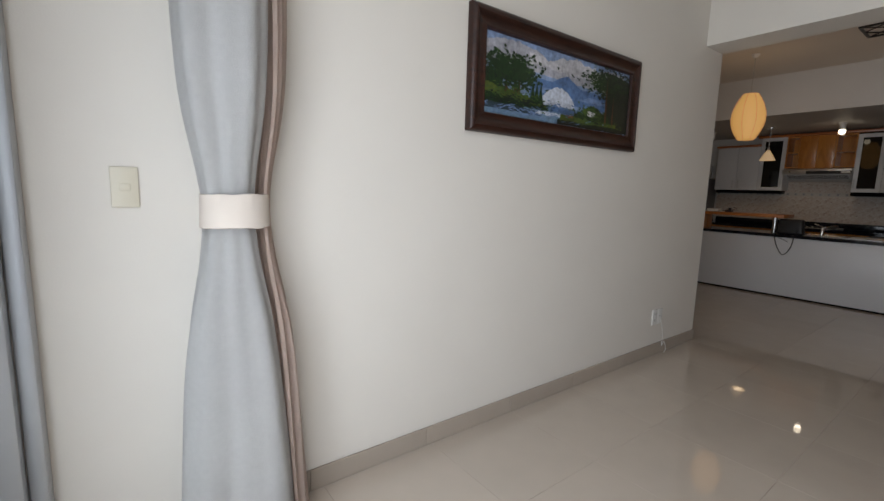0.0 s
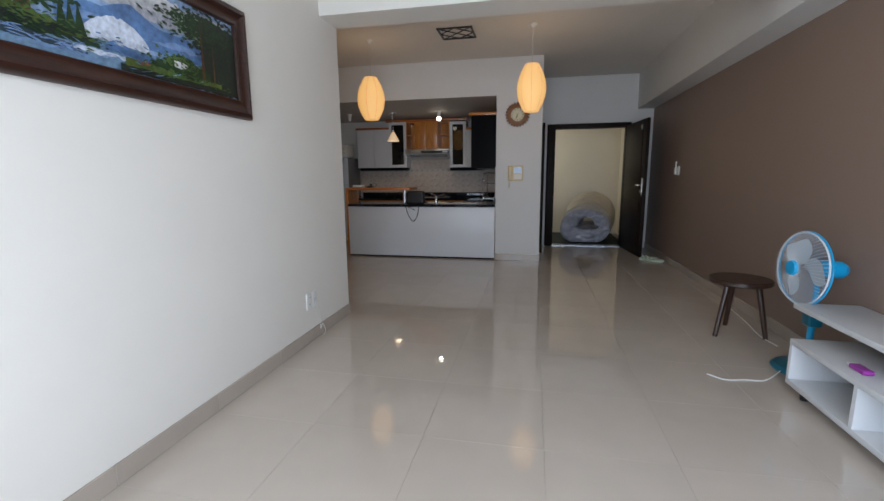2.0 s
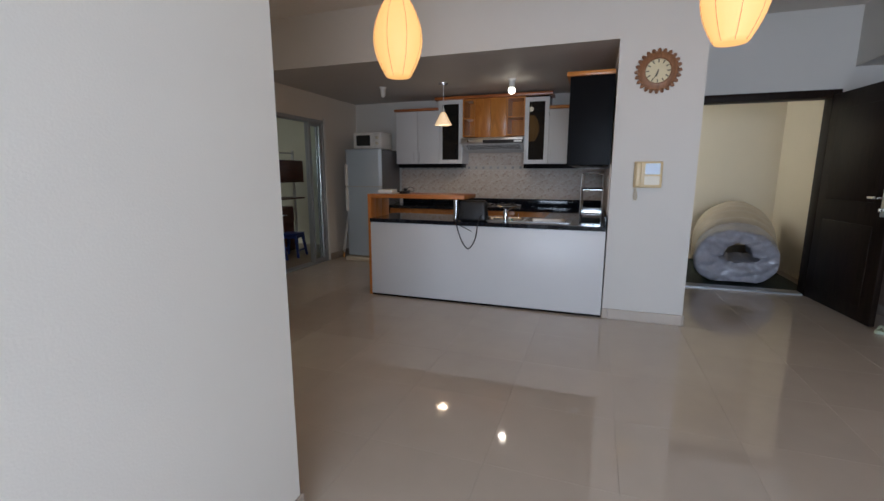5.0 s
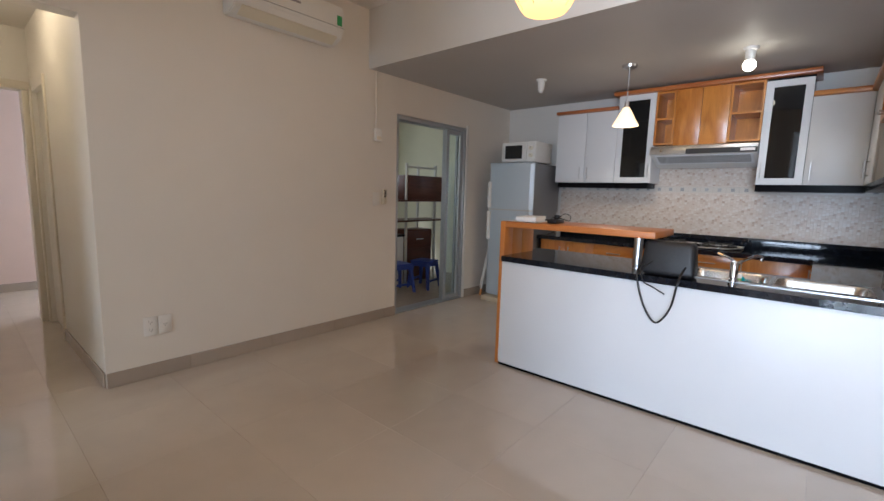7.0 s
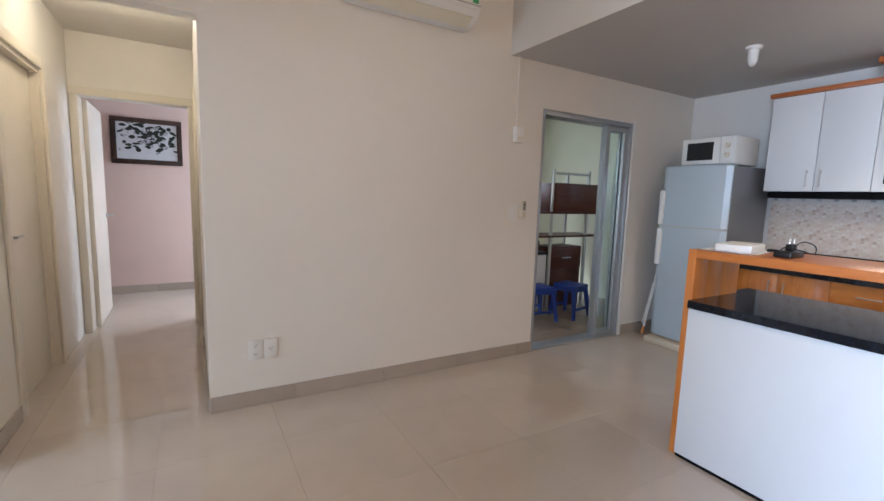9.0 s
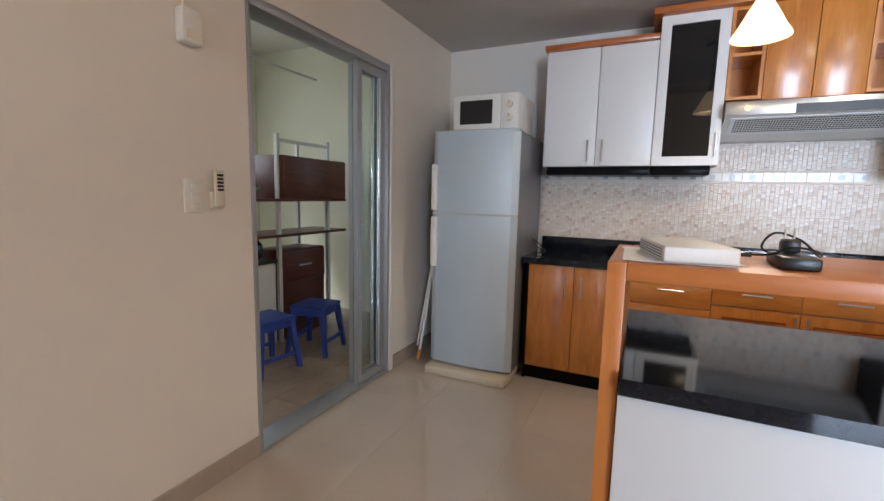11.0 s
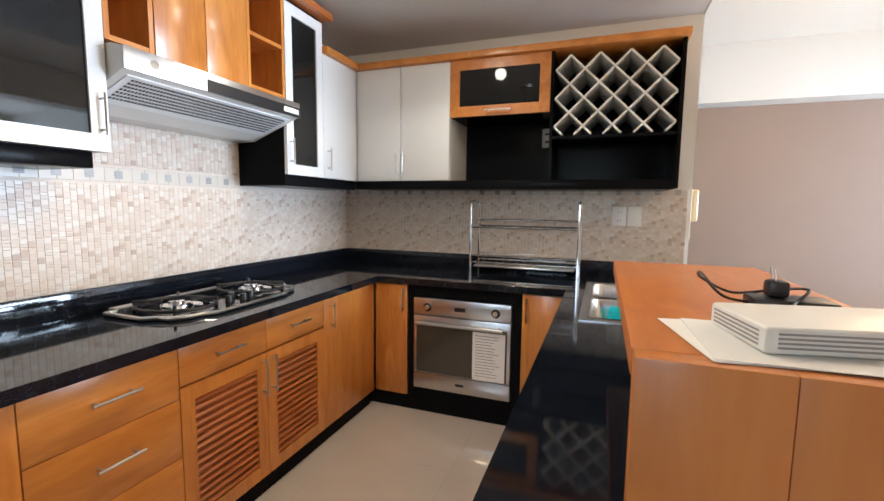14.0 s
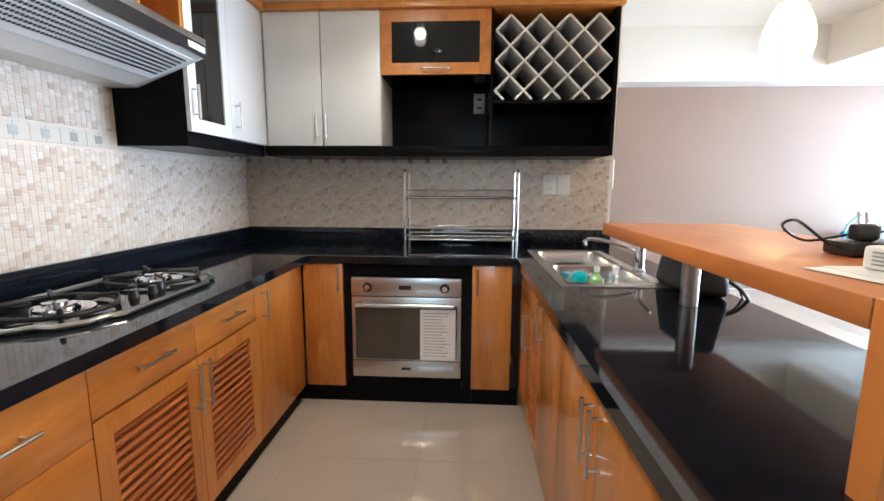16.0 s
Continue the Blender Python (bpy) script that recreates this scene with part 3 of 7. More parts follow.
bar = thing("breakfast_bar", "raised orange wooden breakfast bar on a side panel and steel post", "bar counter", at=(7.3, 3.0, 0))
part("bar_top", B(7.122, 2.36, 1.04, 7.548, 3.3795, 1.08, bevel=0.003), BAR_WOOD, bar, "orange varnished wooden top")
for x0, x1 in ((7.124, 7.235), (7.236, 7.3725), (7.3731, 7.546)):
    part("side_board", B(x0, 3.380, 0.0, x1, 3.420, 1.0795, bevel=0.0015), BAR_PANEL, bar)
for x, z, r in ((7.497, 0.845, 0.013),):
    part("knot", C((x, 3.4195, z), (x, 3.4212, z), r, n=16), MAHOGANY, bar, "dark wood knot")
bm = bmesh.new()
cyl(bm, (7.305, 2.50, 0.8305), (7.305, 2.50, 1.0375), 0.027, n=24)
part("post", bm, STEEL, bar, "round steel post")

# upper cabinets along the back wall
XU, UB = 9.17, KBACK - 0.012


def glass_door_x(parent, y0, y1, z0, z1, hy):
    bm = bmesh.new()
    frame_x(bm, XU - 0.018, 0.018, y0 + 0.0015, y1 - 0.0015, z0, z1, 0.055)
    d = part("door", bm, WHITE_LAM, parent, "white framed glass door")
    part("pane", B(XU - 0.010, y0 + 0.056, z0 + 0.056, XU - 0.005, y1 - 0.056, z1 - 0.056), DARK_GLASS, d, "dark tinted glass pane")
    handle(d, (XU - 0.018, hy, z0 + 0.07), (XU - 0.018, hy, z0 + 0.17), (-1, 0, 0))


up = thing("wall_cabinet", "white two-door wall cabinet with reddish wooden cornice", "wall cabinet", "wall cabinets", (9.3, 3.7, 1.38))
part("carcass", B(XU, 3.357, 1.43, UB, 4.03, 2.18), WHITE_LAM, up)
leaf_x("door", up, XU - 0.018, 3.692, 4.03, 1.43, 2.18, WHITE_LAM, 3.735, 1.53)
leaf_x("door", up, XU - 0.018, 3.357, 3.690, 1.43, 2.18, WHITE_LAM, 3.648, 1.53)
part("cornice", B(XU - 0.05, 3.357, 2.181, UB, 4.045, 2.215, bevel=0.006), RED_WOOD, up, "reddish wooden cornice")
part("light_rail", B(XU + 0.02, 3.357, 1.375, UB, 4.01, 1.4295, bevel=0.003), BLACK_LAM, up, "black base strip")
up = thing("wall_cabinet", "tall white wall cabinet with dark glass door", "wall cabinet", "wall cabinets", (9.3, 3.17, 1.38))
part("carcass", B(XU, 2.995, 1.43, UB, 3.355, 2.31), WHITE_LAM, up)
glass_door_x(up, 2.995, 3.355, 1.43, 2.31, 3.02)
part("light_rail", B(XU + 0.02, 3.03, 1.375, UB, 3.355, 1.4295, bevel=0.003), BLACK_LAM, up, "black base strip")


def open_shelf(y0, y1):
    s = thing("open_shelf", "open orange wooden shelf unit beside the hood panel", "shelf", "open shelves", (9.3, (y0 + y1) / 2, 1.80))
    for a, b in ((y0, y0 + 0.018), (y1 - 0.018, y1)):
        part("side_panel", B(XU - 0.016, a, 1.80, UB, b, 2.31), ORANGE, s)
    part("back_panel", B(UB - 0.012, y0 + 0.018, 1.80, UB, y1 - 0.018, 2.31), ORANGE, s)
    for z in (1.80, 2.04, 2.29):
        part("shelf_board", B(XU - 0.014, y0 + 0.0185, z, UB - 0.0125, y1 - 0.0185, z + 0.018), ORANGE_H, s)


open_shelf(2.82, 2.993)
open_shelf(2.122, 2.37)
hp = thing("hood_cabinet", "orange wooden cabinet above the range hood", "wall cabinet", "wall cabinets", (9.3, 2.6, 1.80))
part("carcass", B(XU, 2.372, 1.79, UB, 2.818, 2.31), ORANGE, hp)
leaf_x("door", hp, XU - 0.018, 2.595, 2.818, 1.79, 2.31, ORANGE)
leaf_x("door", hp, XU - 0.018, 2.372, 2.594, 1.79, 2.31, ORANGE)
crown = single("cornice", B(XU - 0.07, 1.76, 2.311, UB, 3.40, 2.35, bevel=0.006), RED_WOOD, "reddish wooden cornice along the tall wall cabinets", "cornice")
up = thing("wall_cabinet", "tall white wall cabinet with dark glass door and black side", "wall cabinet", "wall cabinets", (9.3, 1.96, 1.36))
part("carcass", B(XU, 1.80, 1.42, UB, 2.10, 2.31), BLACK_LAM, up)
part("side_panel", B(XU + 0.002, 2.1005, 1.36, UB, 2.120, 2.31), BLACK_LAM, up, "black side panel")
glass_door_x(up, 1.80, 2.12, 1.42, 2.29, 2.095)
part("light_rail", B(XU + 0.01, 1.41, 1.36, UB, 2.10, 1.4195), BLACK_LAM, up, "black base strip")
up = thing("wall_cabinet", "white corner wall cabinet with one narrow door", "wall cabinet", "wall cabinets", (9.3, 1.6, 1.42))
part("carcass", B(XU, KSIDE + 0.012, 1.42, UB, 1.799, 2.13), WHITE_LAM, up)
leaf_x("door", up, XU - 0.018, 1.43, 1.799, 1.42, 2.13, WHITE_LAM, 1.76, 1.53)
part("cornice", B(XU - 0.05, KSIDE + 0.01, 2.131, UB, 1.799, 2.17, bevel=0.005), ORANGE_H, up, "orange wooden cornice")

YU, YB = 1.41, KSIDE + 0.012
up = thing("wall_cabinet", "white two-door wall cabinet with orange cornice", "wall cabinet", "wall cabinets", (8.85, 1.2, 1.42))
part("carcass", B(8.50, YB, 1.42, XU - 0.001, YU - 0.001, 2.13), WHITE_LAM, up)
leaf_y("door", up, YU + 0.018, 8.832, XU - 0.022, 1.42, 2.13, WHITE_LAM, 8.858, 1.53)
leaf_y("door", up, YU + 0.018, 8.50, 8.830, 1.42, 2.13, WHITE_LAM, 8.806, 1.53)
up = thing("wall_cabinet", "orange framed flap cabinet above an open black niche", "wall cabinet", "wall cabinets", (8.2, 1.2, 1.42))
part("carcass", B(7.902, YB, 1.80, 8.498, YU - 0.001, 2.13), BLACK_LAM, up)
bm = bmesh.new()
frame_y(bm, YU, 0.018, 7.902, 8.498, 1.80, 2.13, 0.06)
fd = part("flap_door", bm, ORANGE_H, up, "orange wooden flap with dark glass")
part("pane", B(7.962, YU + 0.006, 1.86, 8.438, YU + 0.011, 2.07), DARK_GLASS, fd, "dark tinted glass pane")
handle(fd, (8.14, YU + 0.018, 1.826), (8.26, YU + 0.018, 1.826), (0, 1, 0), 0.0045)
part("niche_back", B(7.902, YB, 1.421, 8.498, YB + 0.015, 1.799), BLACK_LAM, up)
part("niche_side", B(7.885, YB, 1.421, 7.901, YU, 1.799), BLACK_LAM, up)
up = thing("wine_rack_cabinet", "black open wall cabinet with white diamond wine rack", "wine rack", "wall cabinets", (7.56, 1.2, 1.42))
part("back_panel", B(7.25, YB, 1.421, 7.884, YB + 0.015, 2.13), BLACK_LAM, up)
part("end_panel", B(7.23, YB, 1.37, 7.249, YU + 0.018, 2.13), BLACK_LAM, up, "black end panel")
part("shelf_board", B(7.2495, YB + 0.016, 1.648, 7.8845, YU + 0.01, 1.664), BLACK_LAM, up)
part("side_panel", B(7.886, YB, 1.80, 7.9015, YU + 0.016, 2.13), BLACK_LAM, up)
for s in (1, -1):
    for k in range(8):
        cx, cz, hw = 7.567, 0.0, 0.308
        # a slat along a diagonal that ends in one of the upper peaks, cut to the rack's box
        top = -0.231 + 0.154 * k
        pts = [(s * x, 2.100 + (x - top)) for x in [-hw + 2 * hw * i / 80 for i in range(81)] if 1.667 <= 2.100 + (x - top) <= 2.101]
        if len(pts) < 4:
            continue
        (xa, za), (xb, zb) = pts[0], pts[-1]
        L = math.hypot(xb - xa, zb - za)
        bs = B(-L / 2, -0.16, -0.006, L / 2, 0.16, 0.006, bevel=0.002, seg=1)
        bmesh.ops.rotate(bs, cent=(0, 0, 0), matrix=Matrix.Rotation(-math.atan2(zb - za, xb - xa), 3, "Y"), verts=bs.verts)
        bmesh.ops.translate(bs, vec=(cx + (xa + xb) / 2, YU - 0.15 + s * 0.001, cz + (za + zb) / 2), verts=bs.verts)
        part("lattice_slat", bs, WHITE_LAM, up, "white lattice slat")
single("cornice", B(7.215, YB, 2.131, XU - 0.051, YU + 0.05, 2.17, bevel=0.005), ORANGE_H, "orange wooden cornice along the side wall cabinets", "cornice", at=(8.2, 1.2, 2.131))
single("cabinet_base_strip", B(7.25, YB, 1.365, XU - 0.0, YU + 0.016, 1.4195, bevel=0.003), BLACK_LAM, "black base strip under the side wall cabinets", "base strip", at=(8.2, 1.2, 1.37))

# range hood
hood = thing("range_hood", "slim stainless steel range hood with perforated filter", "range hood", at=(9.25, 2.55, 1.6))
HY0, HY1 = 2.125, 2.99
prof = [(9.075, 1.700), (9.075, 1.770), (9.13, 1.785), (UB, 1.785), (UB, 1.590), (9.36, 1.590)]
bm = bmesh.new()
fa = [bm.verts.new((x, HY0, z)) for x, z in prof]
fb = [bm.verts.new((x, HY1, z)) for x, z in prof]
bm.faces.new(fa)
bm.faces.new(fb[::-1])
for i in range(len(prof)):
    j = (i + 1) % len(prof)
    bm.faces.new((fa[j], fa[i], fb[i], fb[j]))
bmesh.ops.recalc_face_normals(bm, faces=bm.faces)
part("body", bm, material("pale_hood_paint", (0.72, 0.71, 0.68), 0.3, 0.1), hood, smooth=None)
part("front_strip", B(9.066, HY0 - 0.004, 1.698, 9.0745, HY1 + 0.004, 1.772, bevel=0.002), STEEL, hood, "polished steel front strip")
part("visor", B(9.062, HY0 - 0.004, 1.698, 9.0655, HY0 + 0.55, 1.745), BLACK_PL, hood, "dark glossy control strip")
part("badge", B(9.059, HY0 + 0.015, 1.712, 9.0618, HY0 + 0.12, 1.735), WHITE_PL, hood)
part("emblem", C((9.0655, HY1 - 0.10, 1.735), (9.063, HY1 - 0.10, 1.735), 0.016), CHROME, hood)
slope = Vector((9.36 - 9.075, 0, 1.590 - 1.700))
L = slope.length
u = slope.normalized()
bm = bmesh.new()
ang = math.atan2(-slope.z, slope.x)
vs = box(bm, 0.03, HY0 + 0.03, -0.004, L * 0.72, HY1 - 0.03, 0.002)
bmesh.ops.rotate(bm, cent=(0, 0, 0), matrix=Matrix.Rotation(ang, 3, "Y"), verts=bm.verts)
bmesh.ops.translate(bm, vec=(9.075, 0, 1.700), verts=bm.verts)
part("filter_plate", bm, material("filter_plate_paint", (0.80, 0.82, 0.83), 0.3, 0.0), hood, "pale perforated filter plate", smooth=None)
bm = bmesh.new()
for r in range(7):
    for i in range(58):
        a = 0.046 + r * 0.0215
        y = HY0 + 0.05 + i * (HY1 - HY0 - 0.10) / 58
        box(bm, a, y, -0.0056, a + 0.010, y + 0.0085, -0.0042)
bmesh.ops.rotate(bm, cent=(0, 0, 0), matrix=Matrix.Rotation(ang, 3, "Y"), verts=bm.verts)
bmesh.ops.translate(bm, vec=(9.075, 0, 1.700), verts=bm.verts)
ob = part("perforation", bm, BLACK_PL, hood, smooth=None)
tagged(ob, kind="stuff")

# hob
hob = thing("gas_hob", "two-burner black glass gas hob with steel rim and black pan supports", "hob", at=(9.19, 2.55, 0.83))
HOBP = [(8.99, 2.30), (8.99, 2.80), (9.10, 2.93), (9.40, 2.93), (9.40, 2.17), (9.10, 2.17)]
bm = bmesh.new()
lo = [bm.verts.new((x, y, 0.8305)) for x, y in HOBP]
hi = [bm.verts.new((x, y, 0.842)) for x, y in HOBP]
bm.faces.new(lo[::-1]); bm.faces.new(hi)
for i in range(6):
    bm.faces.new((lo[i], lo[(i + 1) % 6], hi[(i + 1) % 6], hi[i]))
bmesh.ops.bevel(bm, geom=[e for e in bm.edges if abs((e.verts[0].co - e.verts[1].co).z) > 0.005], offset=0.05, segments=5, affect="EDGES")
bmesh.ops.recalc_face_normals(bm, faces=bm.faces)
rim = [v.co.copy() for v in bm.verts if v.co.z > 0.84]
rim.sort(key=lambda p: math.atan2(p.y - 2.55, p.x - 9.2))
part("plate", bm, DARK_GLASS, hob, "black glass plate")
bm = bmesh.new()
tube(bm, [(p.x, p.y, 0.8415) for p in rim], 0.008, 8, True)
part("rim", bm, STEEL, hob, "polished steel rim")
for cy in (2.75, 2.35):
    bm = bmesh.new()
    lathe(bm, [(0.001, 0.842), (0.095, 0.842), (0.095, 0.848), (0.06, 0.846), (0.058, 0.856), (0.05, 0.862), (0.03, 0.863), (0.03, 0.869), (0.001, 0.870)], 28, (9.20, cy, 0))
    part("burner", bm, CHROME, hob, "round steel burner")
    bm = bmesh.new()
    ring = [(9.20 + 0.155 * math.cos(a), cy + 0.135 * math.sin(a), 0.856) for a in [2 * math.pi * i / 36 for i in range(36)]]
    tube(bm, ring, 0.0075, 8, True)
    for k in range(4):
        a = math.pi / 4 + k * math.pi / 2
        cyl(bm, (9.20 + 0.05 * math.cos(a), cy + 0.05 * math.sin(a), 0.874), (9.20 + 0.16 * math.cos(a), cy + 0.14 * math.sin(a), 0.874), 0.006, n=8)
        cyl(bm, (9.20 + 0.155 * math.cos(a), cy + 0.135 * math.sin(a), 0.842), (9.20 + 0.155 * math.cos(a), cy + 0.135 * math.sin(a), 0.877), 0.006, n=8)
    part("pan_support", bm, BLACK_PL, hob, "black enamelled pan support")
for y, x in ((2.59, 9.09), (2.53, 9.07), (2.53, 9.14), (2.47, 9.09)):
    part("knob", C((x, y, 0.842), (x, y, 0.868), 0.017, 0.013), BLACK_PL, hob, "black control knob")

# sink
sink = thing("kitchen_sink", "stainless steel double bowl sink set into granite", "sink", at=(7.45, 1.83, 0.83))


def bowl(y0, y1, x0=SX0 + 0.035, x1=SX1 - 0.03, depth=0.14):
    """A pressed bowl: rounded rectangles that shrink towards the floor."""
    bm = bmesh.new()
    rings = []
    for k, (dz, inset, rad) in enumerate(((0.0, 0.0, 0.05), (0.01, 0.004, 0.05), (0.06, 0.010, 0.05), (0.11, 0.018, 0.05), (0.13, 0.030, 0.045), (0.14, 0.055, 0.04), (0.142, 0.12, 0.03))):
        ring = []
        a0, a1, b0, b1 = x0 + inset, x1 - inset, y0 + inset, y1 - inset
        for cx, cy, st in ((a1 - rad, b1 - rad, 0), (a0 + rad, b1 - rad, 90), (a0 + rad, b0 + rad, 180), (a1 - rad, b0 + rad, 270)):
            for i in range(7):
                an = radians(st + 15 * i)
                ring.append(bm.verts.new((cx + rad * math.cos(an), cy + rad * math.sin(an), 0.834 - dz)))
        rings.append(ring)
    n = len(rings[0])
    for lo, hi in zip(rings, rings[1:]):
        for i in range(n):
            bm.faces.new((lo[i], lo[(i + 1) % n], hi[(i + 1) % n], hi[i]))
    bm.faces.new(rings[-1])
    bmesh.ops.recalc_face_normals(bm, faces=bm.faces)
    b = part("bowl", bm, SINK_STEEL, sink, smooth=80)
    part("drain", C(((x0 + x1) / 2, (y0 + y1) / 2, 0.692), ((x0 + x1) / 2, (y0 + y1) / 2, 0.696), 0.03), CHROME, b)
    # rim plate with rounded corners round the bowl
    bm = bmesh.new()
    inn, out = [], []
    for cx, cy, st, ox, oy in ((x1 - 0.05, y1 - 0.05, 0, 1, 1), (x0 + 0.05, y1 - 0.05, 90, -1, 1), (x0 + 0.05, y0 + 0.05, 180, -1, -1), (x1 - 0.05, y0 + 0.05, 270, 1, -1)):
        for i in range(7):
            an = radians(st + 15 * i)
            inn.append(bm.verts.new((cx + 0.05 * math.cos(an), cy + 0.05 * math.sin(an), 0.8345)))
            out.append(bm.verts.new((cx + 0.05 * math.cos(an) + 0.008 * math.cos(an), cy + 0.058 * math.sin(an), 0.8385)))
    corner = [bm.verts.new((x, y, 0.8350)) for x, y in ((x1 + 0.012, y1 + 0.012), (x0 - 0.012, y1 + 0.012), (x0 - 0.012, y0 - 0.012), (x1 + 0.012, y0 - 0.012))]
    n = len(inn)
    for i in range(n):
        bm.faces.new((inn[i], inn[(i + 1) % n], out[(i + 1) % n], out[i]))
        if i % 7 != 6:
            bm.faces.new((out[i], out[i + 1], corner[i // 7]))
        else:
            bm.faces.new((out[i], out[(i + 1) % n], corner[(i // 7 + 1) % 4], corner[i // 7]))
    bmesh.ops.recalc_face_normals(bm, faces=bm.faces)
    part("bowl_rim", bm, SINK_STEEL, b, smooth=50)


SINK_STEEL = material("satin_sink_steel", (0.70, 0.69, 0.67), 0.22, 1.0, vary=0.05, scale=20)
bowl(1.42, 1.80)
bowl(1.84, 2.23)
bm = bmesh.new()
for b in ((SX0 - 0.012, SY0 - 0.012, SX0 + 0.035, SY1 + 0.012), (SX1 - 0.03, SY0 - 0.012, SX1 + 0.012, SY1 + 0.012),
          (SX0 + 0.035, SY0 - 0.012, SX1 - 0.03, 1.415), (SX0 + 0.035, 1.805, SX1 - 0.03, 1.835), (SX0 + 0.035, 2.235, SX1 - 0.03, SY1 + 0.012)):
    box(bm, b[0], b[1], 0.8305, b[2], b[3], 0.8345)
part("rim", bm, STEEL, sink, "brushed steel rim")
tap = thing("kitchen_tap", "chrome swivel mixer tap beside the sink", "tap", at=(7.25, 1.98, 0.83))
bm = bmesh.new()
lathe(bm, [(0.001, 0.835), (0.026, 0.835), (0.026, 0.845), (0.02, 0.85), (0.02, 0.935), (0.016, 0.945), (0.001, 0.947)], 24, (7.262, 1.98, 0))
part("body", bm, CHROME, tap)
bm = bmesh.new()
tube(bm, spline([(7.262, 1.98, 0.915), (7.33, 1.95, 0.945), (7.43, 1.90, 0.965), (7.47, 1.88, 0.958), (7.475, 1.878, 0.935)], 6), 0.009, 10)
part("spout", bm, CHROME, tap)
bm = bmesh.new()
tube(bm, [(7.262, 1.98, 0.945), (7.25, 2.01, 0.965), (7.235, 2.06, 0.985)], 0.006, 8)
part("lever", bm, CHROME, tap)
bt = thing("dish_soap_bottle", "small green-capped clear dish soap bottle", "bottle", at=(7.44, 1.97, 0.692))
bm = bmesh.new()
lathe(bm, [(0.001, 0.674), (0.026, 0.674), (0.028, 0.70), (0.028, 0.78), (0.012, 0.80), (0.012, 0.81), (0.001, 0.812)], 18, (7.44, 1.97, 0.018))
part("bottle", bm, material("pale_green_soap", (0.35, 0.60, 0.25), 0.15), bt)
part("cap", C((7.44, 1.97, 0.83), (7.44, 1.97, 0.853), 0.012), WHITE_PL, bt)
bm = B(7.49, 1.95, 0.694, 7.55, 2.02, 0.83, bevel=0.02, seg=3)
for v in bm.verts:
    v.co += Vector((noise.noise(v.co * 30), noise.noise(v.co * 30 + Vector((5, 0, 0))), 0)) * 0.006
single("dish_sponge", bm, material("turquoise_foam", (0.02, 0.42, 0.50), 0.8, vary=0.2, scale=60), "turquoise dish sponge in the sink bowl", "sponge", at=(7.5, 1.98, 0.692))

# dish rack
rack = thing("dish_rack", "two-tier chrome wire dish rack on the worktop", "dish rack", at=(8.05, 1.2, 0.83))
RX0, RX1, RY0, RY1 = 7.72, 8.39, 1.09, 1.30
for x in (RX0, RX1):
    bm = bmesh.new()
    tube(bm, spline([(x, RY0, 0.831), (x, RY0, 1.24), (x, RY0 + 0.03, 1.29), (x, RY1 - 0.03, 1.29), (x, RY1, 1.24), (x, RY1, 0.831)], 6), 0.008, 10)
    part("side_hoop", bm, CHROME, rack)
for z in (0.90, 1.13):
    bm = bmesh.new()
    for y in (RY0, RY1):
        cyl(bm, (RX0, y, z), (RX1, y, z), 0.006, n=8)
        cyl(bm, (RX0, y, z + 0.045), (RX1, y, z + 0.045), 0.004, n=8)
    for i in range(15):
        x = RX0 + 0.02 + i * (RX1 - RX0 - 0.04) / 14
        cyl(bm, (x, RY0, z), (x, RY1, z), 0.0025, n=6)
    part("tier", bm, CHROME, rack, "chrome wire tier")
part("drip_tray", B(RX0 + 0.02, RY0 + 0.01, 0.872, RX1 - 0.02, RY1 - 0.01, 0.882, bevel=0.003), STEEL, rack, "steel drip tray")

# fridge and microwave
fr = thing("refrigerator", "silver two-door refrigerator with white handles", "refrigerator", at=(9.0, 4.4, 0.055))
FX, FY0, FY1 = 8.72, 4.085, 4.67
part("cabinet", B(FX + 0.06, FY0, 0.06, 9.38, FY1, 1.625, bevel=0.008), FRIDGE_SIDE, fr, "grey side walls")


def fridge_door(z0, z1):
    bm = bmesh.new()
    n = 16
    rows = []
    for i in range(n + 1):
        y = FY0 + (FY1 - FY0) * i / n
        k = 2 * i / n - 1
        rows.append((FX + 0.022 * k * k + (0.02 if abs(k) > 0.99 else 0), y))
    lo = [bm.verts.new((x, y, z0)) for x, y in rows] + [bm.verts.new((FX + 0.058, FY1, z0)), bm.verts.new((FX + 0.058, FY0, z0))]
    hi = [bm.verts.new((v.co.x, v.co.y, z1)) for v in lo]
    bm.faces.new(lo[::-1]); bm.faces.new(hi)
    for i in range(len(lo)):
        j = (i + 1) % len(lo)
        bm.faces.new((lo[i], lo[j], hi[j], hi[i]))
    bmesh.ops.recalc_face_normals(bm, faces=bm.faces)
    return bm


d1 = part("freezer_door", fridge_door(1.105, 1.62), FRIDGE, fr, "silver freezer door")
d2 = part("fridge_door", fridge_door(0.075, 1.092), FRIDGE, fr, "silver fridge door")
part("seam", B(FX + 0.015, FY0 + 0.005, 1.09, FX + 0.058, FY1 - 0.005, 1.107), material("pale_grey_trim", (0.5, 0.5, 0.48), 0.4), fr)
part("top_cap", B(FX + 0.02, FY0 + 0.004, 1.6205, FX + 0.12, FY1 - 0.004, 1.635, bevel=0.005), FRIDGE, fr)
bm = B(FX - 0.014, 4.625, 1.115, FX + 0.02, 4.665, 1.42, bevel=0.01, seg=3)
part("handle", bm, WHITE_PL, d1, "white door handle")
bm = B(FX - 0.014, 4.625, 0.74, FX + 0.02, 4.665, 1.075, bevel=0.01, seg=3)
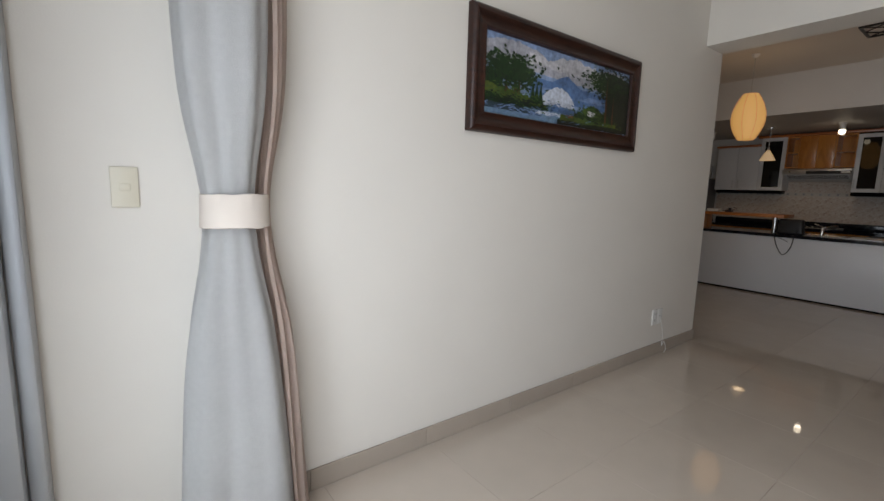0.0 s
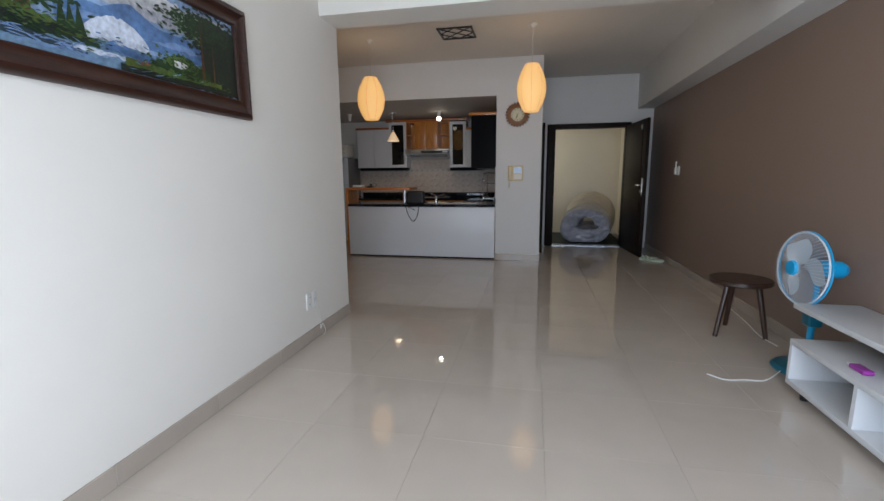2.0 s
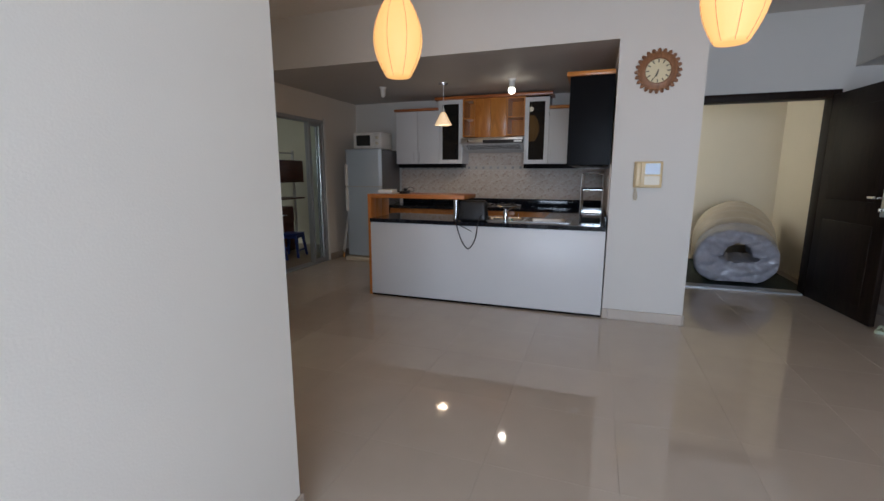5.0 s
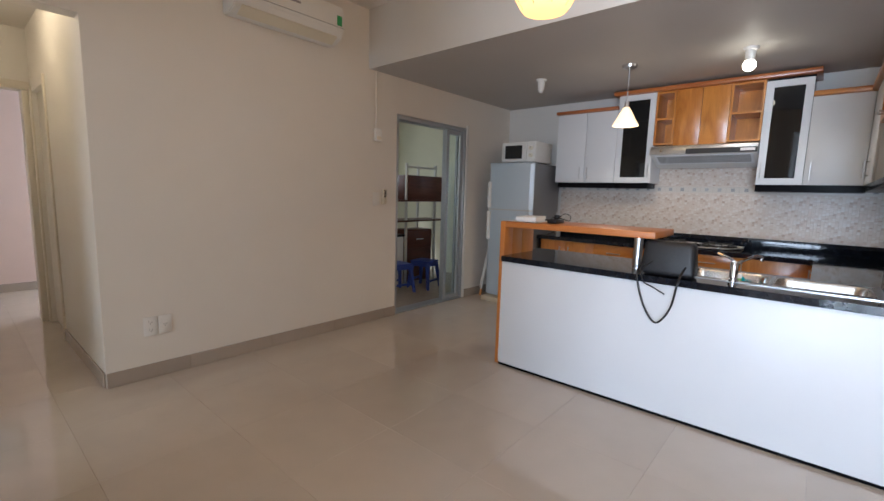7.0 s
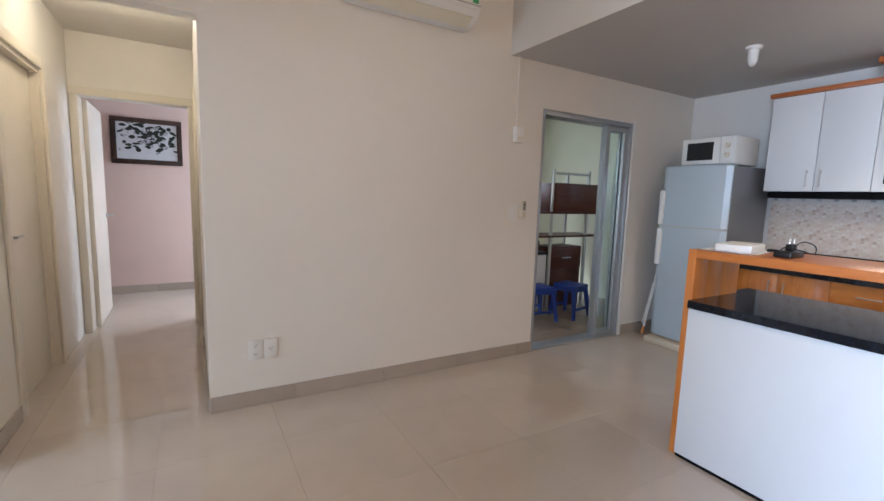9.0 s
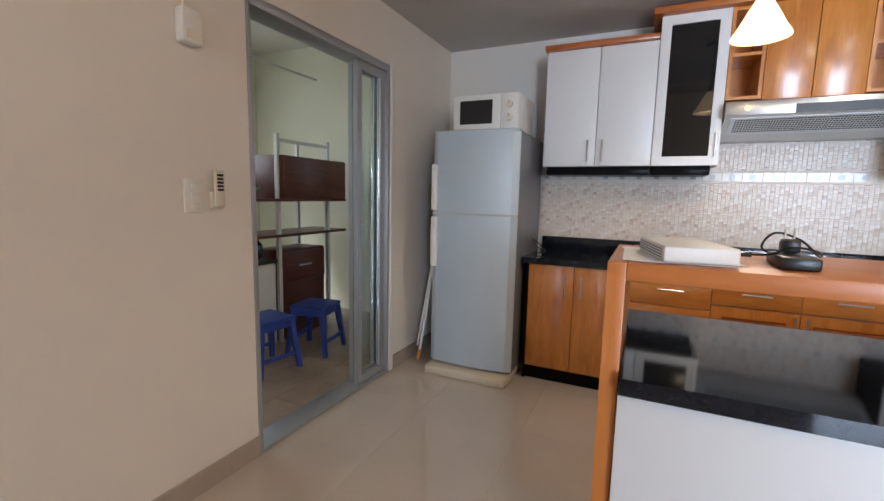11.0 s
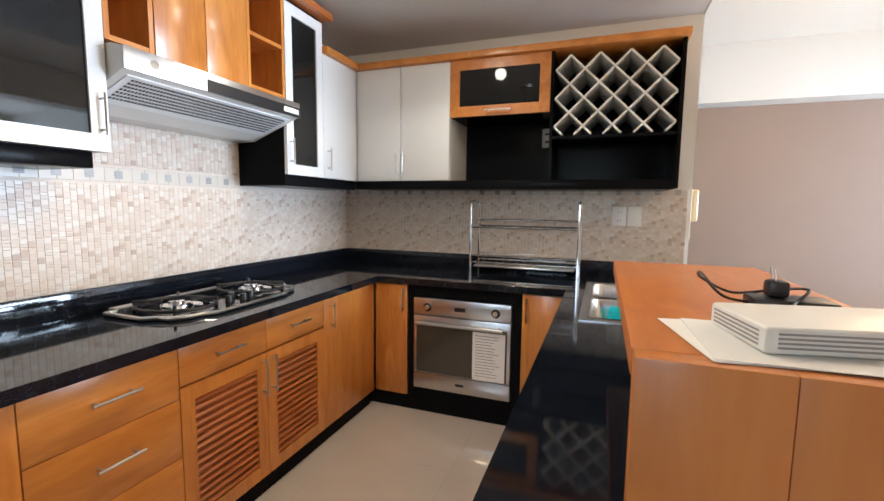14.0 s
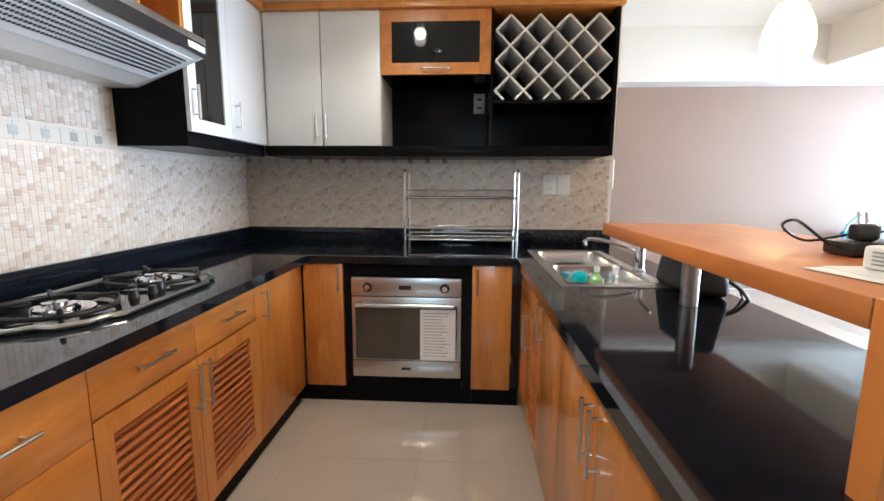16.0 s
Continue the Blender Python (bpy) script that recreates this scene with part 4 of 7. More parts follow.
part("handle", bm, WHITE_PL, d2, "white door handle")
part("badge", B(FX + 0.002, 4.32, 1.575, FX + 0.006, 4.39, 1.588), STEEL, d1)
st = thing("fridge_stand", "cream plastic stand under the refrigerator", "appliance stand", at=(9.0, 4.4, 0))
part("base", B(FX - 0.07, FY0 + 0.005, 0.0, 9.36, FY1 - 0.005, 0.058, bevel=0.012, seg=3), material("cream_stand_plastic", (0.62, 0.54, 0.40), 0.4), st)

mw = thing("microwave_oven", "white microwave oven on top of the refrigerator", "microwave", at=(9.05, 4.36, 1.635))
MX = 8.86
part("case", B(MX, 4.13, 1.645, 9.22, 4.575, 1.875, bevel=0.008), WHITE_PL, mw)
md = part("door", B(MX - 0.022, 4.245, 1.65, MX - 0.001, 4.573, 1.87, bevel=0.006), WHITE_PL, mw, "white microwave door")
part("window", B(MX - 0.0245, 4.30, 1.685, MX - 0.0222, 4.525, 1.835), BLACK_PL, md, "black mesh window")
mp_ = part("control_panel", B(MX - 0.020, 4.132, 1.65, MX - 0.001, 4.243, 1.87, bevel=0.006), WHITE_PL, mw)
for z in (1.80, 1.72):
    part("knob", C((MX - 0.02, 4.188, z), (MX - 0.038, 4.188, z), 0.024, 0.02), IVORY_PL, mp_, "cream control dial")
    part("dial_mark", B(MX - 0.0395, 4.186, z, MX - 0.0381, 4.190, z + 0.019), GREY_INK, mp_)
for y in (4.18, 4.53):
    for x in (8.92, 9.18):
        part("foot", C((x, y, 1.6255 if x > 8.9 else 1.6355), (x, y, 1.648), 0.014), BLACK_PL, mw)

# ---- lamps of the place ----
LANTERN = glow("warm_paper_shade", (1.0, 0.50, 0.13), 1.0, (0.7, 0.5, 0.25))
RIB = material("bamboo_rib", (0.55, 0.38, 0.18), 0.6)
SHADE = glow("frosted_glass_shade", (1.0, 0.62, 0.28), 0.7, (0.85, 0.78, 0.65))
BULB = glow("lit_bulb", (1.0, 0.85, 0.62), 7.0)
CORD = material("pale_cord", (0.5, 0.47, 0.42), 0.6)


def lantern(x, y, z0, z1, r):
    p = thing("paper_lantern", "glowing oval paper lantern hanging from the ceiling", "pendant lamp", "paper lanterns", (x, y, z0))
    h = z1 - z0

    def rad(s):
        return r * (0.30 + 0.70 * math.sin(math.pi * min(max(0.06 + 0.88 * s, 0), 1)) ** 0.85) * (1 - 0.08 * (s - 0.55))

    bm = bmesh.new()
    prof = [(rad(i / 28) + (0.0016 if i % 2 else 0.0), z0 + h * i / 28) for i in range(29)]
    prof = [(0.02, z0 + 0.002)] + prof + [(0.02, z1 - 0.002)]
    lathe(bm, prof, 40, (x, y, 0))
    sh = part("shade", bm, LANTERN, p, "yellow glowing ribbed paper shade", smooth=60)
    sh.visible_shadow = False
    for k in range(8):
        a = 2 * math.pi * k / 8
        bm = bmesh.new()
        tube(bm, [(x + (rad(i / 14) + 0.001) * math.cos(a), y + (rad(i / 14) + 0.001) * math.sin(a), z0 + h * i / 14) for i in range(15)], 0.0016, 5)
        part("rib", bm, RIB, p)
    part("cord", C((x, y, z1 - 0.01), (x, y, CEIL - 0.03), 0.003, n=8), CORD, p, "thin pale cord")
    bm = bmesh.new()
    lathe(bm, [(0.001, CEIL - 0.035), (0.02, CEIL - 0.035), (0.045, CEIL - 0.005), (0.045, CEIL - 0.001), (0.001, CEIL - 0.001)], 24, (x, y, 0))
    part("ceiling_rose", bm, WHITE_PL, p)
    lamp("lantern_bulb", "POINT", pose(x, y, (z0 + z1) / 2), 3.6, (1.0, 0.68, 0.38), 0.06)


lantern(5.95, 2.50, 1.948, 2.455, 0.165)
lantern(5.80, 0.55, 1.955, 2.465, 0.158)

pend = thing("kitchen_pendant", "small frosted glass cone pendant lamp over the counter", "pendant lamp", at=(8.31, 2.99, 1.88))
bm = bmesh.new()
lathe(bm, [(0.105, 1.878), (0.104, 1.886), (0.085, 1.915), (0.055, 1.975), (0.030, 2.02), (0.024, 2.03), (0.022, 2.028), (0.05, 1.97), (0.08, 1.912), (0.100, 1.880), (0.105, 1.878)], 36, (8.31, 2.99, 0), caps=False)
part("shade", bm, SHADE, pend, "warm frosted glass cone", smooth=60).visible_shadow = False
part("socket", C((8.31, 2.99, 2.02), (8.31, 2.99, 2.075), 0.018), STEEL, pend)
part("rod", C((8.31, 2.99, 2.07), (8.31, 2.99, 2.36), 0.005, n=8), STEEL, pend)
part("ceiling_rose", C((8.31, 2.99, 2.35), (8.31, 2.99, KCEIL - 0.001), 0.055, 0.06, 28), STEEL, pend, "round steel ceiling plate")
bm = bmesh.new()
bmesh.ops.create_uvsphere(bm, u_segments=16, v_segments=10, radius=0.025, matrix=Matrix.Translation((8.31, 2.99, 1.95)))
part("bulb", bm, BULB, pend).visible_shadow = False
lamp("pendant_bulb", "SPOT", pose(8.31, 2.99, 1.93), 6.0, (1.0, 0.76, 0.5), 0.06)


def ceiling_spot(x, y, lit):
    p = thing("ceiling_spotlight", "lit white ceiling spotlight" if lit else "small white ceiling lamp holder, unlit", "spotlight", at=(x, y, KCEIL))
    part("base", C((x, y, KCEIL - 0.02), (x, y, KCEIL - 0.001), 0.045, 0.05, 24), WHITE_PL, p)
    part("body", C((x, y, KCEIL - 0.10), (x, y, KCEIL - 0.02), 0.030, 0.034, 24), WHITE_PL, p)
    bm = bmesh.new()
    bmesh.ops.create_uvsphere(bm, u_segments=18, v_segments=12, radius=0.042 if lit else 0.025, matrix=Matrix.Translation((x, y, KCEIL - 0.125 if lit else KCEIL - 0.105)))
    part("bulb", bm, BULB if lit else WHITE_PL, p, "glowing bulb" if lit else "").visible_shadow = not lit
    if lit:
        lamp("spot_bulb", "SPOT", pose(x, y, KCEIL - 0.17), 4.5, (1.0, 0.83, 0.62), 0.04)


ceiling_spot(8.36, 2.16, True)
ceiling_spot(8.31, 3.81, False)
# unseen lamp behind the lintel, added to give the hallway its warm light
lamp("hall_fill", "POINT", pose(4.56, 5.75, 2.45), 3.5, (1.0, 0.78, 0.5), 0.06)
hl = thing("hall_ceiling_lamp", "unseen round opal lamp added to light the hallway", "ceiling lamp", at=(4.56, 5.75, 2.56))
bm = bmesh.new()
lathe(bm, [(0.001, 2.50), (0.06, 2.505), (0.10, 2.53), (0.11, 2.559), (0.001, 2.559)], 28, (4.56, 5.75, 0))
part("shade", bm, SHADE, hl).visible_shadow = False

# ceiling grille between the lanterns
gr = thing("ceiling_grille", "square dark metal decorative grille on the ceiling", "ceiling grille", at=(5.9, 1.41, CEIL))
bm = bmesh.new()
for a in ((5.70, 1.21, 6.10, 1.23), (5.70, 1.59, 6.10, 1.61), (5.70, 1.23, 5.72, 1.59), (6.08, 1.23, 6.10, 1.59)):
    box(bm, a[0], a[1], CEIL - 0.015, a[2], a[3], CEIL - 0.001)
part("frame", bm, BLACK_PL, gr)
for s in (1, -1):
    for c in (-0.19, 0.0, 0.19):
        pts = [(x, s * x + c) for x in [-0.185 + 0.37 * i / 40 for i in range(41)] if abs(s * x + c) <= 0.185]
        bm = bmesh.new()
        cyl(bm, (5.90 + pts[0][0], 1.41 + pts[0][1], CEIL - 0.008), (5.90 + pts[-1][0], 1.41 + pts[-1][1], CEIL - 0.008), 0.006, n=6)
        part("bar", bm, BLACK_PL, gr)

# ---- living area ----


def painting_colours():
    return {n: material("paint_" + n, c, 0.4, vary=0.55, scale=45, bump=0.3, bump_scale=120) for n, c in
            dict(sky=(0.21, 0.29, 0.45), cloud=(0.36, 0.36, 0.40), mountain=(0.085, 0.16, 0.32), fall=(0.50, 0.54, 0.62), leaf=(0.012, 0.034, 0.010),
                 light_leaf=(0.055, 0.10, 0.022), grass=(0.075, 0.105, 0.016), trunk=(0.075, 0.034, 0.014), water=(0.15, 0.24, 0.34), deep=(0.007, 0.014, 0.010),
                 pale_cloud=(0.48, 0.47, 0.49), haze=(0.15, 0.23, 0.40), deep_water=(0.022, 0.042, 0.055), blossom=(0.30, 0.08, 0.05)).items()}


PC = painting_colours()


def dabs(rng, x0, x1, z0, z1, n, ru, rz, y, tall=1.0):
    """Flat paint dabs scattered over a patch of a canvas in a plane of constant y, facing -y."""
    bm = bmesh.new()
    for i in range(n):
        cx, cz = rng.gauss((x0 + x1) / 2, (x1 - x0) / 3.3), rng.gauss((z0 + z1) / 2, (z1 - z0) / 3.3)
        a, b = ru * rng.uniform(0.6, 1.3), rz * rng.uniform(0.6, 1.3)
        t = rng.uniform(-0.5, 0.5)
        yy = y - 0.000004 * i
        vs = []
        for k in range(7):
            an = 2 * math.pi * k / 7
            u, w = a * math.cos(an) * rng.uniform(0.75, 1.1), b * math.sin(an) * rng.uniform(0.75, 1.1)
            px = min(max(cx + u * math.cos(t) - w * math.sin(t), CAN[0]), CAN[1])
            pz = min(max(cz + u * math.sin(t) + w * math.cos(t), CAN[2]), CAN[3])
            vs.append(bm.verts.new((px, yy, pz)))
        bm.faces.new(vs)
    return bm


pic = thing("landscape_painting", "wide waterfall landscape painting in a dark carved wooden frame", "painting", at=(2.26, LW, 1.51))
PX0, PX1, PZ0, PZ1, PW = 1.488, 2.962, 1.578, 2.163, 0.10
CAN = (PX0 + PW, PX1 - PW, PZ0 + PW, PZ1 - PW)
prof = [(0.0, 0.002), (0.0, 0.030), (0.012, 0.042), (0.030, 0.044), (0.040, 0.034), (0.075, 0.028), (0.085, 0.034), (0.095, 0.032), (PW, 0.016), (PW, 0.002)]
corners = [(PX0, PZ0, 1, 1), (PX1, PZ0, -1, 1), (PX1, PZ1, -1, -1), (PX0, PZ1, 1, -1)]
for k in range(4):
    a, b = corners[k], corners[(k + 1) % 4]
    bm = bmesh.new()
    ra = [bm.verts.new((a[0] + a[2] * d, LW - h, a[1] + a[3] * d)) for d, h in prof]
    rb = [bm.verts.new((b[0] + b[2] * d, LW - h, b[1] + b[3] * d)) for d, h in prof]
    for i in range(len(prof) - 1):
        bm.faces.new((ra[i], ra[i + 1], rb[i + 1], rb[i]))
    bmesh.ops.recalc_face_normals(bm, faces=bm.faces)
    part("frame_moulding", bm, DARK_FRAME, pic, "dark carved wooden moulding", smooth=50)
cv = part("canvas", B(CAN[0] - 0.004, LW - 0.012, CAN[2] - 0.004, CAN[1] + 0.004, LW - 0.006, CAN[3] + 0.004), PC["sky"], pic, "painted waterfall landscape")
rng = random.Random(5)
w, hgt = CAN[1] - CAN[0], CAN[3] - CAN[2]
yy = LW - 0.0125


def patch(col, u0, u1, v0, v1, n, ru, rv):
    """Loose brush dabs over a patch, given in shares of the canvas."""
    global yy
    tagged(part("paint_" + col, dabs(rng, CAN[0] + u0 * w, CAN[0] + u1 * w, CAN[2] + v0 * hgt, CAN[2] + v1 * hgt, n, ru, rv, yy), PC[col], cv, smooth=None), kind="stuff")
    yy -= 0.0003


def brushed(col, u0, u1, low, high, rough=0.012, n=46):
    """One painted area between two outlines v(u), with an uneven brushed edge."""
    global yy
    bm = bmesh.new()
    rows = []
    for i in range(n + 1):
        u = u0 + (u1 - u0) * i / n
        j0, j1 = (rough * (noise.noise(Vector((u * 34, k, yy * 900))) + 0.5 * noise.noise(Vector((u * 90, k, 2.0)))) for k in (0.3, 7.7))
        lo, hi = min(max(low(u) + j0, 0), 1), min(max(high(u) + j1, 0), 1)
        hi = max(hi, lo + 0.002)
        rows.append([bm.verts.new((CAN[0] + u * w, yy, CAN[2] + v * hgt)) for v in (lo, hi)])
    for p, q in zip(rows, rows[1:]):
        bm.faces.new((p[0], q[0], q[1], p[1]))
    part("paint_" + col, bm, PC[col], cv, smooth=None)
    yy -= 0.0003


def tree_trunk(u, v0, v1, lean, width):
    brushed("trunk", u - width, u + width + abs(lean), lambda t: v0 + max(0, (t - u) * 0.4), lambda t: v0 + (v1 - v0) * max(0.05, 1 - abs(t - u - lean / 2) / (width + abs(lean) / 2)) ** 0.5, 0.01, 14)


brushed("cloud", 0.0, 0.95, lambda u: 0.66 - 0.08 * u, lambda u: 0.88 + 0.08 * math.sin(u * 9), 0.05)
brushed("pale_cloud", 0.25, 0.8, lambda u: 0.74, lambda u: 0.92 + 0.05 * math.sin(u * 14), 0.05)
brushed("mountain", 0.26, 0.80, lambda u: 0.30, lambda u: 0.58 + 0.14 * max(0, 1 - abs(u - 0.50) / 0.10) - 0.06 * abs(u - 0.4), 0.012)
brushed("haze", 0.26, 0.80, lambda u: 0.40, lambda u: 0.44 + 0.04 * math.sin(u * 20), 0.02)
brushed("fall", 0.34, 0.56, lambda u: 0.24, lambda u: 0.26 + 0.28 * max(0, 1 - abs(u - 0.45) / 0.115) ** 0.45 - 0.03 * math.exp(-((u - 0.452) / 0.008) ** 2), 0.02)
brushed("water", 0.0, 0.72, lambda u: 0.0, lambda u: 0.20 + 0.10 * u, 0.01)
brushed("deep_water", 0.0, 0.34, lambda u: 0.07, lambda u: 0.20 - 0.25 * u, 0.008)
brushed("mountain", 0.40, 0.66, lambda u: 0.16, lambda u: 0.23, 0.018)
brushed("fall", 0.30, 0.58, lambda u: 0.10, lambda u: 0.15, 0.025)
brushed("grass", 0.0, 0.38, lambda u: 0.16 + 0.02 * u, lambda u: 0.43 - 0.55 * u, 0.016)
brushed("leaf", 0.0, 0.38, lambda u: 0.15, lambda u: 0.27 - 0.22 * u, 0.02)
brushed("leaf", 0.0, 0.10, lambda u: 0.36, lambda u: 0.56 - 0.5 * u, 0.05)
for u, lean in ((0.115, 0.02), (0.165, 0.035), (0.185, 0.03)):
    tree_trunk(u, 0.30, 0.58, lean * 0.4, 0.004)
patch("leaf", 0.03, 0.27, 0.46, 0.74, 620, 0.013, 0.008)
patch("deep", 0.05, 0.25, 0.44, 0.64, 260, 0.012, 0.008)
patch("light_leaf", 0.05, 0.26, 0.52, 0.76, 200, 0.007, 0.004)
for u in (0.275, 0.30, 0.325):
    brushed("leaf", u - 0.016, u + 0.016, lambda t: 0.22, lambda t: 0.26 + 0.26 * max(0, 1 - abs(t - u) / 0.016), 0.012, 16)
brushed("deep", 0.80, 1.0, lambda u: 0.0, lambda u: 0.92 - 0.5 * max(0, u - 0.9), 0.05)
patch("leaf", 0.66, 0.94, 0.60, 0.90, 420, 0.016, 0.006)
patch("deep", 0.74, 0.96, 0.56, 0.92, 260, 0.014, 0.007)
patch("light_leaf", 0.66, 0.84, 0.62, 0.86, 130, 0.009, 0.003)
brushed("leaf", 0.56, 0.84, lambda u: 0.10, lambda u: 0.22 + 0.14 * math.sin((u - 0.56) * 11) ** 2, 0.04)
patch("light_leaf", 0.58, 0.78, 0.18, 0.34, 130, 0.009, 0.005)
brushed("pale_cloud", 0.66, 0.72, lambda u: 0.20, lambda u: 0.27, 0.02, 12)
brushed("deep", 0.44, 1.0, lambda u: 0.0, lambda u: 0.10 + 0.04 * math.sin(u * 12), 0.02)
brushed("grass", 0.46, 0.90, lambda u: 0.06 + 0.02 * u, lambda u: 0.12 + 0.03 * math.sin(u * 15), 0.016)
tree_trunk(0.80, 0.10, 0.88, 0.006, 0.005)
tree_trunk(0.86, 0.10, 0.60, 0.004, 0.003)
patch("light_leaf", 0.0, 0.34, 0.20, 0.36, 150, 0.012, 0.003)
patch("deep", 0.0, 0.36, 0.15, 0.27, 150, 0.014, 0.003)
patch("blossom", 0.50, 0.56, 0.11, 0.15, 16, 0.006, 0.004)
patch("light_leaf", 0.46, 0.88, 0.07, 0.14, 120, 0.012, 0.003)
patch("haze", 0.0, 0.5, 0.03, 0.14, 70, 0.03, 0.002)
patch("mountain", 0.36, 0.56, 0.17, 0.26, 50, 0.016, 0.003)

# curtain tied back at the wall
FABRIC = material("white_curtain_fabric", (0.74, 0.735, 0.72), 0.85, vary=0.04, scale=60, bump=0.35, bump_scale=260)
# same off-white cloth; the pinkish tint paints in warm bounced light
FABRIC_WARM_BOUNCE = material("white_curtain_fabric_warm_bounce", (0.66, 0.53, 0.45), 0.85, vary=0.05, scale=60, bump=0.35, bump_scale=260)
cur = thing("curtain", "white curtain tied back at the wall, pleated edge tinted for warm bounce", "curtain", at=(0.48, 2.06, 0))


def drape(cx, cy, rx0, ry0, n_pleat, amp, a0, a1, seed, closed=False):
    """A gathered fall of cloth: an arc of pleats round a centre line, narrow at the tie."""
    bm = bmesh.new()
    N, H = 110, 44
    rows = []
    for j in range(H + 1):
        z = 0.01 + (2.78 - 0.01) * j / H
        tie = math.exp(-((z - 1.205) / 0.28) ** 2)
        k = 1.0 - 0.42 * tie + (0.45 * max(0, (1.0 - z) / 1.0) if z < 1.0 else 0.12 * min((z - 1.35) / 1.2, 1) if z > 1.35 else 0)
        row = []
        for i in range(N + 1):
            s = i / N
            a = a0 + (a1 - a0) * s
            pl = math.sin(2 * math.pi * n_pleat * s + seed + 0.4 * math.sin(z * 2.1 + s * 5)) + 0.35 * math.sin(2 * math.pi * n_pleat * 2.3 * s + z)
            am = amp * (1 - 0.55 * tie)
            wob = 0.010 * noise.noise(Vector((s * 6 + seed, z * 1.7, 0)))
            rx, ry = rx0 * k + am * pl + wob, ry0 * k + am * pl + wob
            row.append(bm.verts.new((cx + rx * math.cos(a), cy + ry * math.sin(a), z)))
        rows.append(row)
    for lo, hi in zip(rows, rows[1:]):
        for i in range(N):
            bm.faces.new((lo[i], lo[i + 1], hi[i + 1], hi[i]))
    bmesh.ops.solidify(bm, geom=bm.faces[:], thickness=0.002)
    return bm


part("cloth", drape(0.41, 2.035, 0.14, 0.10, 2.6, 0.011, radians(120), radians(330), 0.3), FABRIC, cur, "white cloth lit by the balcony", smooth=180)
part("pleated_edge", drape(0.455, 2.04, 0.125, 0.10, 7.0, 0.013, radians(-48), radians(75), 1.7), FABRIC_WARM_BOUNCE, cur, "off-white pleats tinted pinkish for warm bounced light", smooth=180)
bm = bmesh.new()
lathe(bm, [(0.105, 1.148), (0.112, 1.151), (0.109, 1.195), (0.108, 1.255), (0.102, 1.258)], 48, (0, 0, 0), caps=False)
bmesh.ops.scale(bm, vec=(0.96, 0.86, 1), verts=bm.verts)
for v in bm.verts:
    v.co += Vector((0.425, 2.035, 0.02 * v.co.x)) + Vector((0, 0, 0.006 * noise.noise(v.co * 20)))
part("tie_back", bm, material("cream_tie_fabric", (0.72, 0.64, 0.56), 0.85, bump=0.3, bump_scale=260), cur, "cream fabric tie-back", smooth=60)


def plate_y(name, x, z, w, h, y, label, category, sockets=0, rocker=0, group="", mat=None):
    """A switch or socket plate on a wall that faces -y."""
    p = thing(name, label, category, group, (x, y, z))
    part("plate", B(x - w / 2, y - 0.010, z - h / 2, x + w / 2, y - 0.0005, z + h / 2, bevel=0.003), mat or WHITE_PL, p)
    for k in range(sockets):
        zz = z + (k - (sockets - 1) / 2) * h * 0.42
        for dx, dz, a, b in ((-0.008, 0.003, 0.003, 0.008), (0.008, 0.003, 0.003, 0.008), (0, -0.009, 0.005, 0.005)):
            part("slot", B(x + dx - a / 2, y - 0.0108, zz + dz - b / 2, x + dx + a / 2, y - 0.0101, zz + dz + b / 2), BLACK_PL, p)
    for k in range(rocker):
        zz = z + (k - (rocker - 1) / 2) * h * 0.3
        part("rocker", B(x - w * 0.2, y - 0.014, zz - h * 0.09, x + w * 0.2, y - 0.0102, zz + h * 0.09, bevel=0.002), mat or WHITE_PL, p)
    return p


plate_y("wall_switch", 0.134, 1.27, 0.072, 0.125, LW, "cream single wall switch", "switch", rocker=1, mat=IVORY_PL)
plate_y("wall_socket", 3.523, 0.32, 0.075, 0.125, LW, "white double wall socket", "socket", 2, group="left wall sockets")
plate_y("data_socket", 3.601, 0.32, 0.072, 0.125, LW, "white data socket beside the wall socket", "socket", 1, group="left wall sockets")
wire = bmesh.new()
tube(wire, spline([(3.612, LW - 0.012, 0.295), (3.655, LW - 0.02, 0.16), (3.66, LW - 0.016, 0.06), (3.69, LW - 0.02, 0.09), (3.73, LW - 0.02, 0.02), (3.68, LW - 0.03, 0.004)], 8), 0.0025, 6)
single("loose_wire", wire, WHITE_PL, "thin white wire hanging from the socket", "wire", at=(3.7, LW - 0.03, 0))
plate_y("wall_socket", 5.27, 0.35, 0.078, 0.125, KW, "white double wall socket on the long wall", "socket", 2, group="long wall sockets")
plate_y("data_socket", 5.355, 0.35, 0.078, 0.125, KW, "white blank data socket on the long wall", "socket", 1, group="long wall sockets")
plate_y("light_switch", 7.185, 1.195, 0.08, 0.125, KW, "white triple light switch beside the yard door", "switch", rocker=3)
rm = thing("remote_control", "cream remote control in a wall holder", "remote control", at=(7.275, KW, 1.15))
part("holder", B(7.25, KW - 0.022, 1.145, 7.30, KW - 0.001, 1.21, bevel=0.004), IVORY_PL, rm)
part("body", B(7.253, KW - 0.036, 1.155, 7.297, KW - 0.0225, 1.295, bevel=0.004), IVORY_PL, rm)
for i in range(5):
    part("button", B(7.262, KW - 0.0385, 1.215 + i * 0.014, 7.288, KW - 0.0361, 1.224 + i * 0.014), BLACK_PL, rm)
sn = thing("doorbell_chime", "small white plastic chime box on the wall", "doorbell", at=(7.185, KW, 1.79))
part("box", B(7.145, KW - 0.045, 1.735, 7.225, KW - 0.001, 1.855, bevel=0.010, seg=3), WHITE_PL, sn)
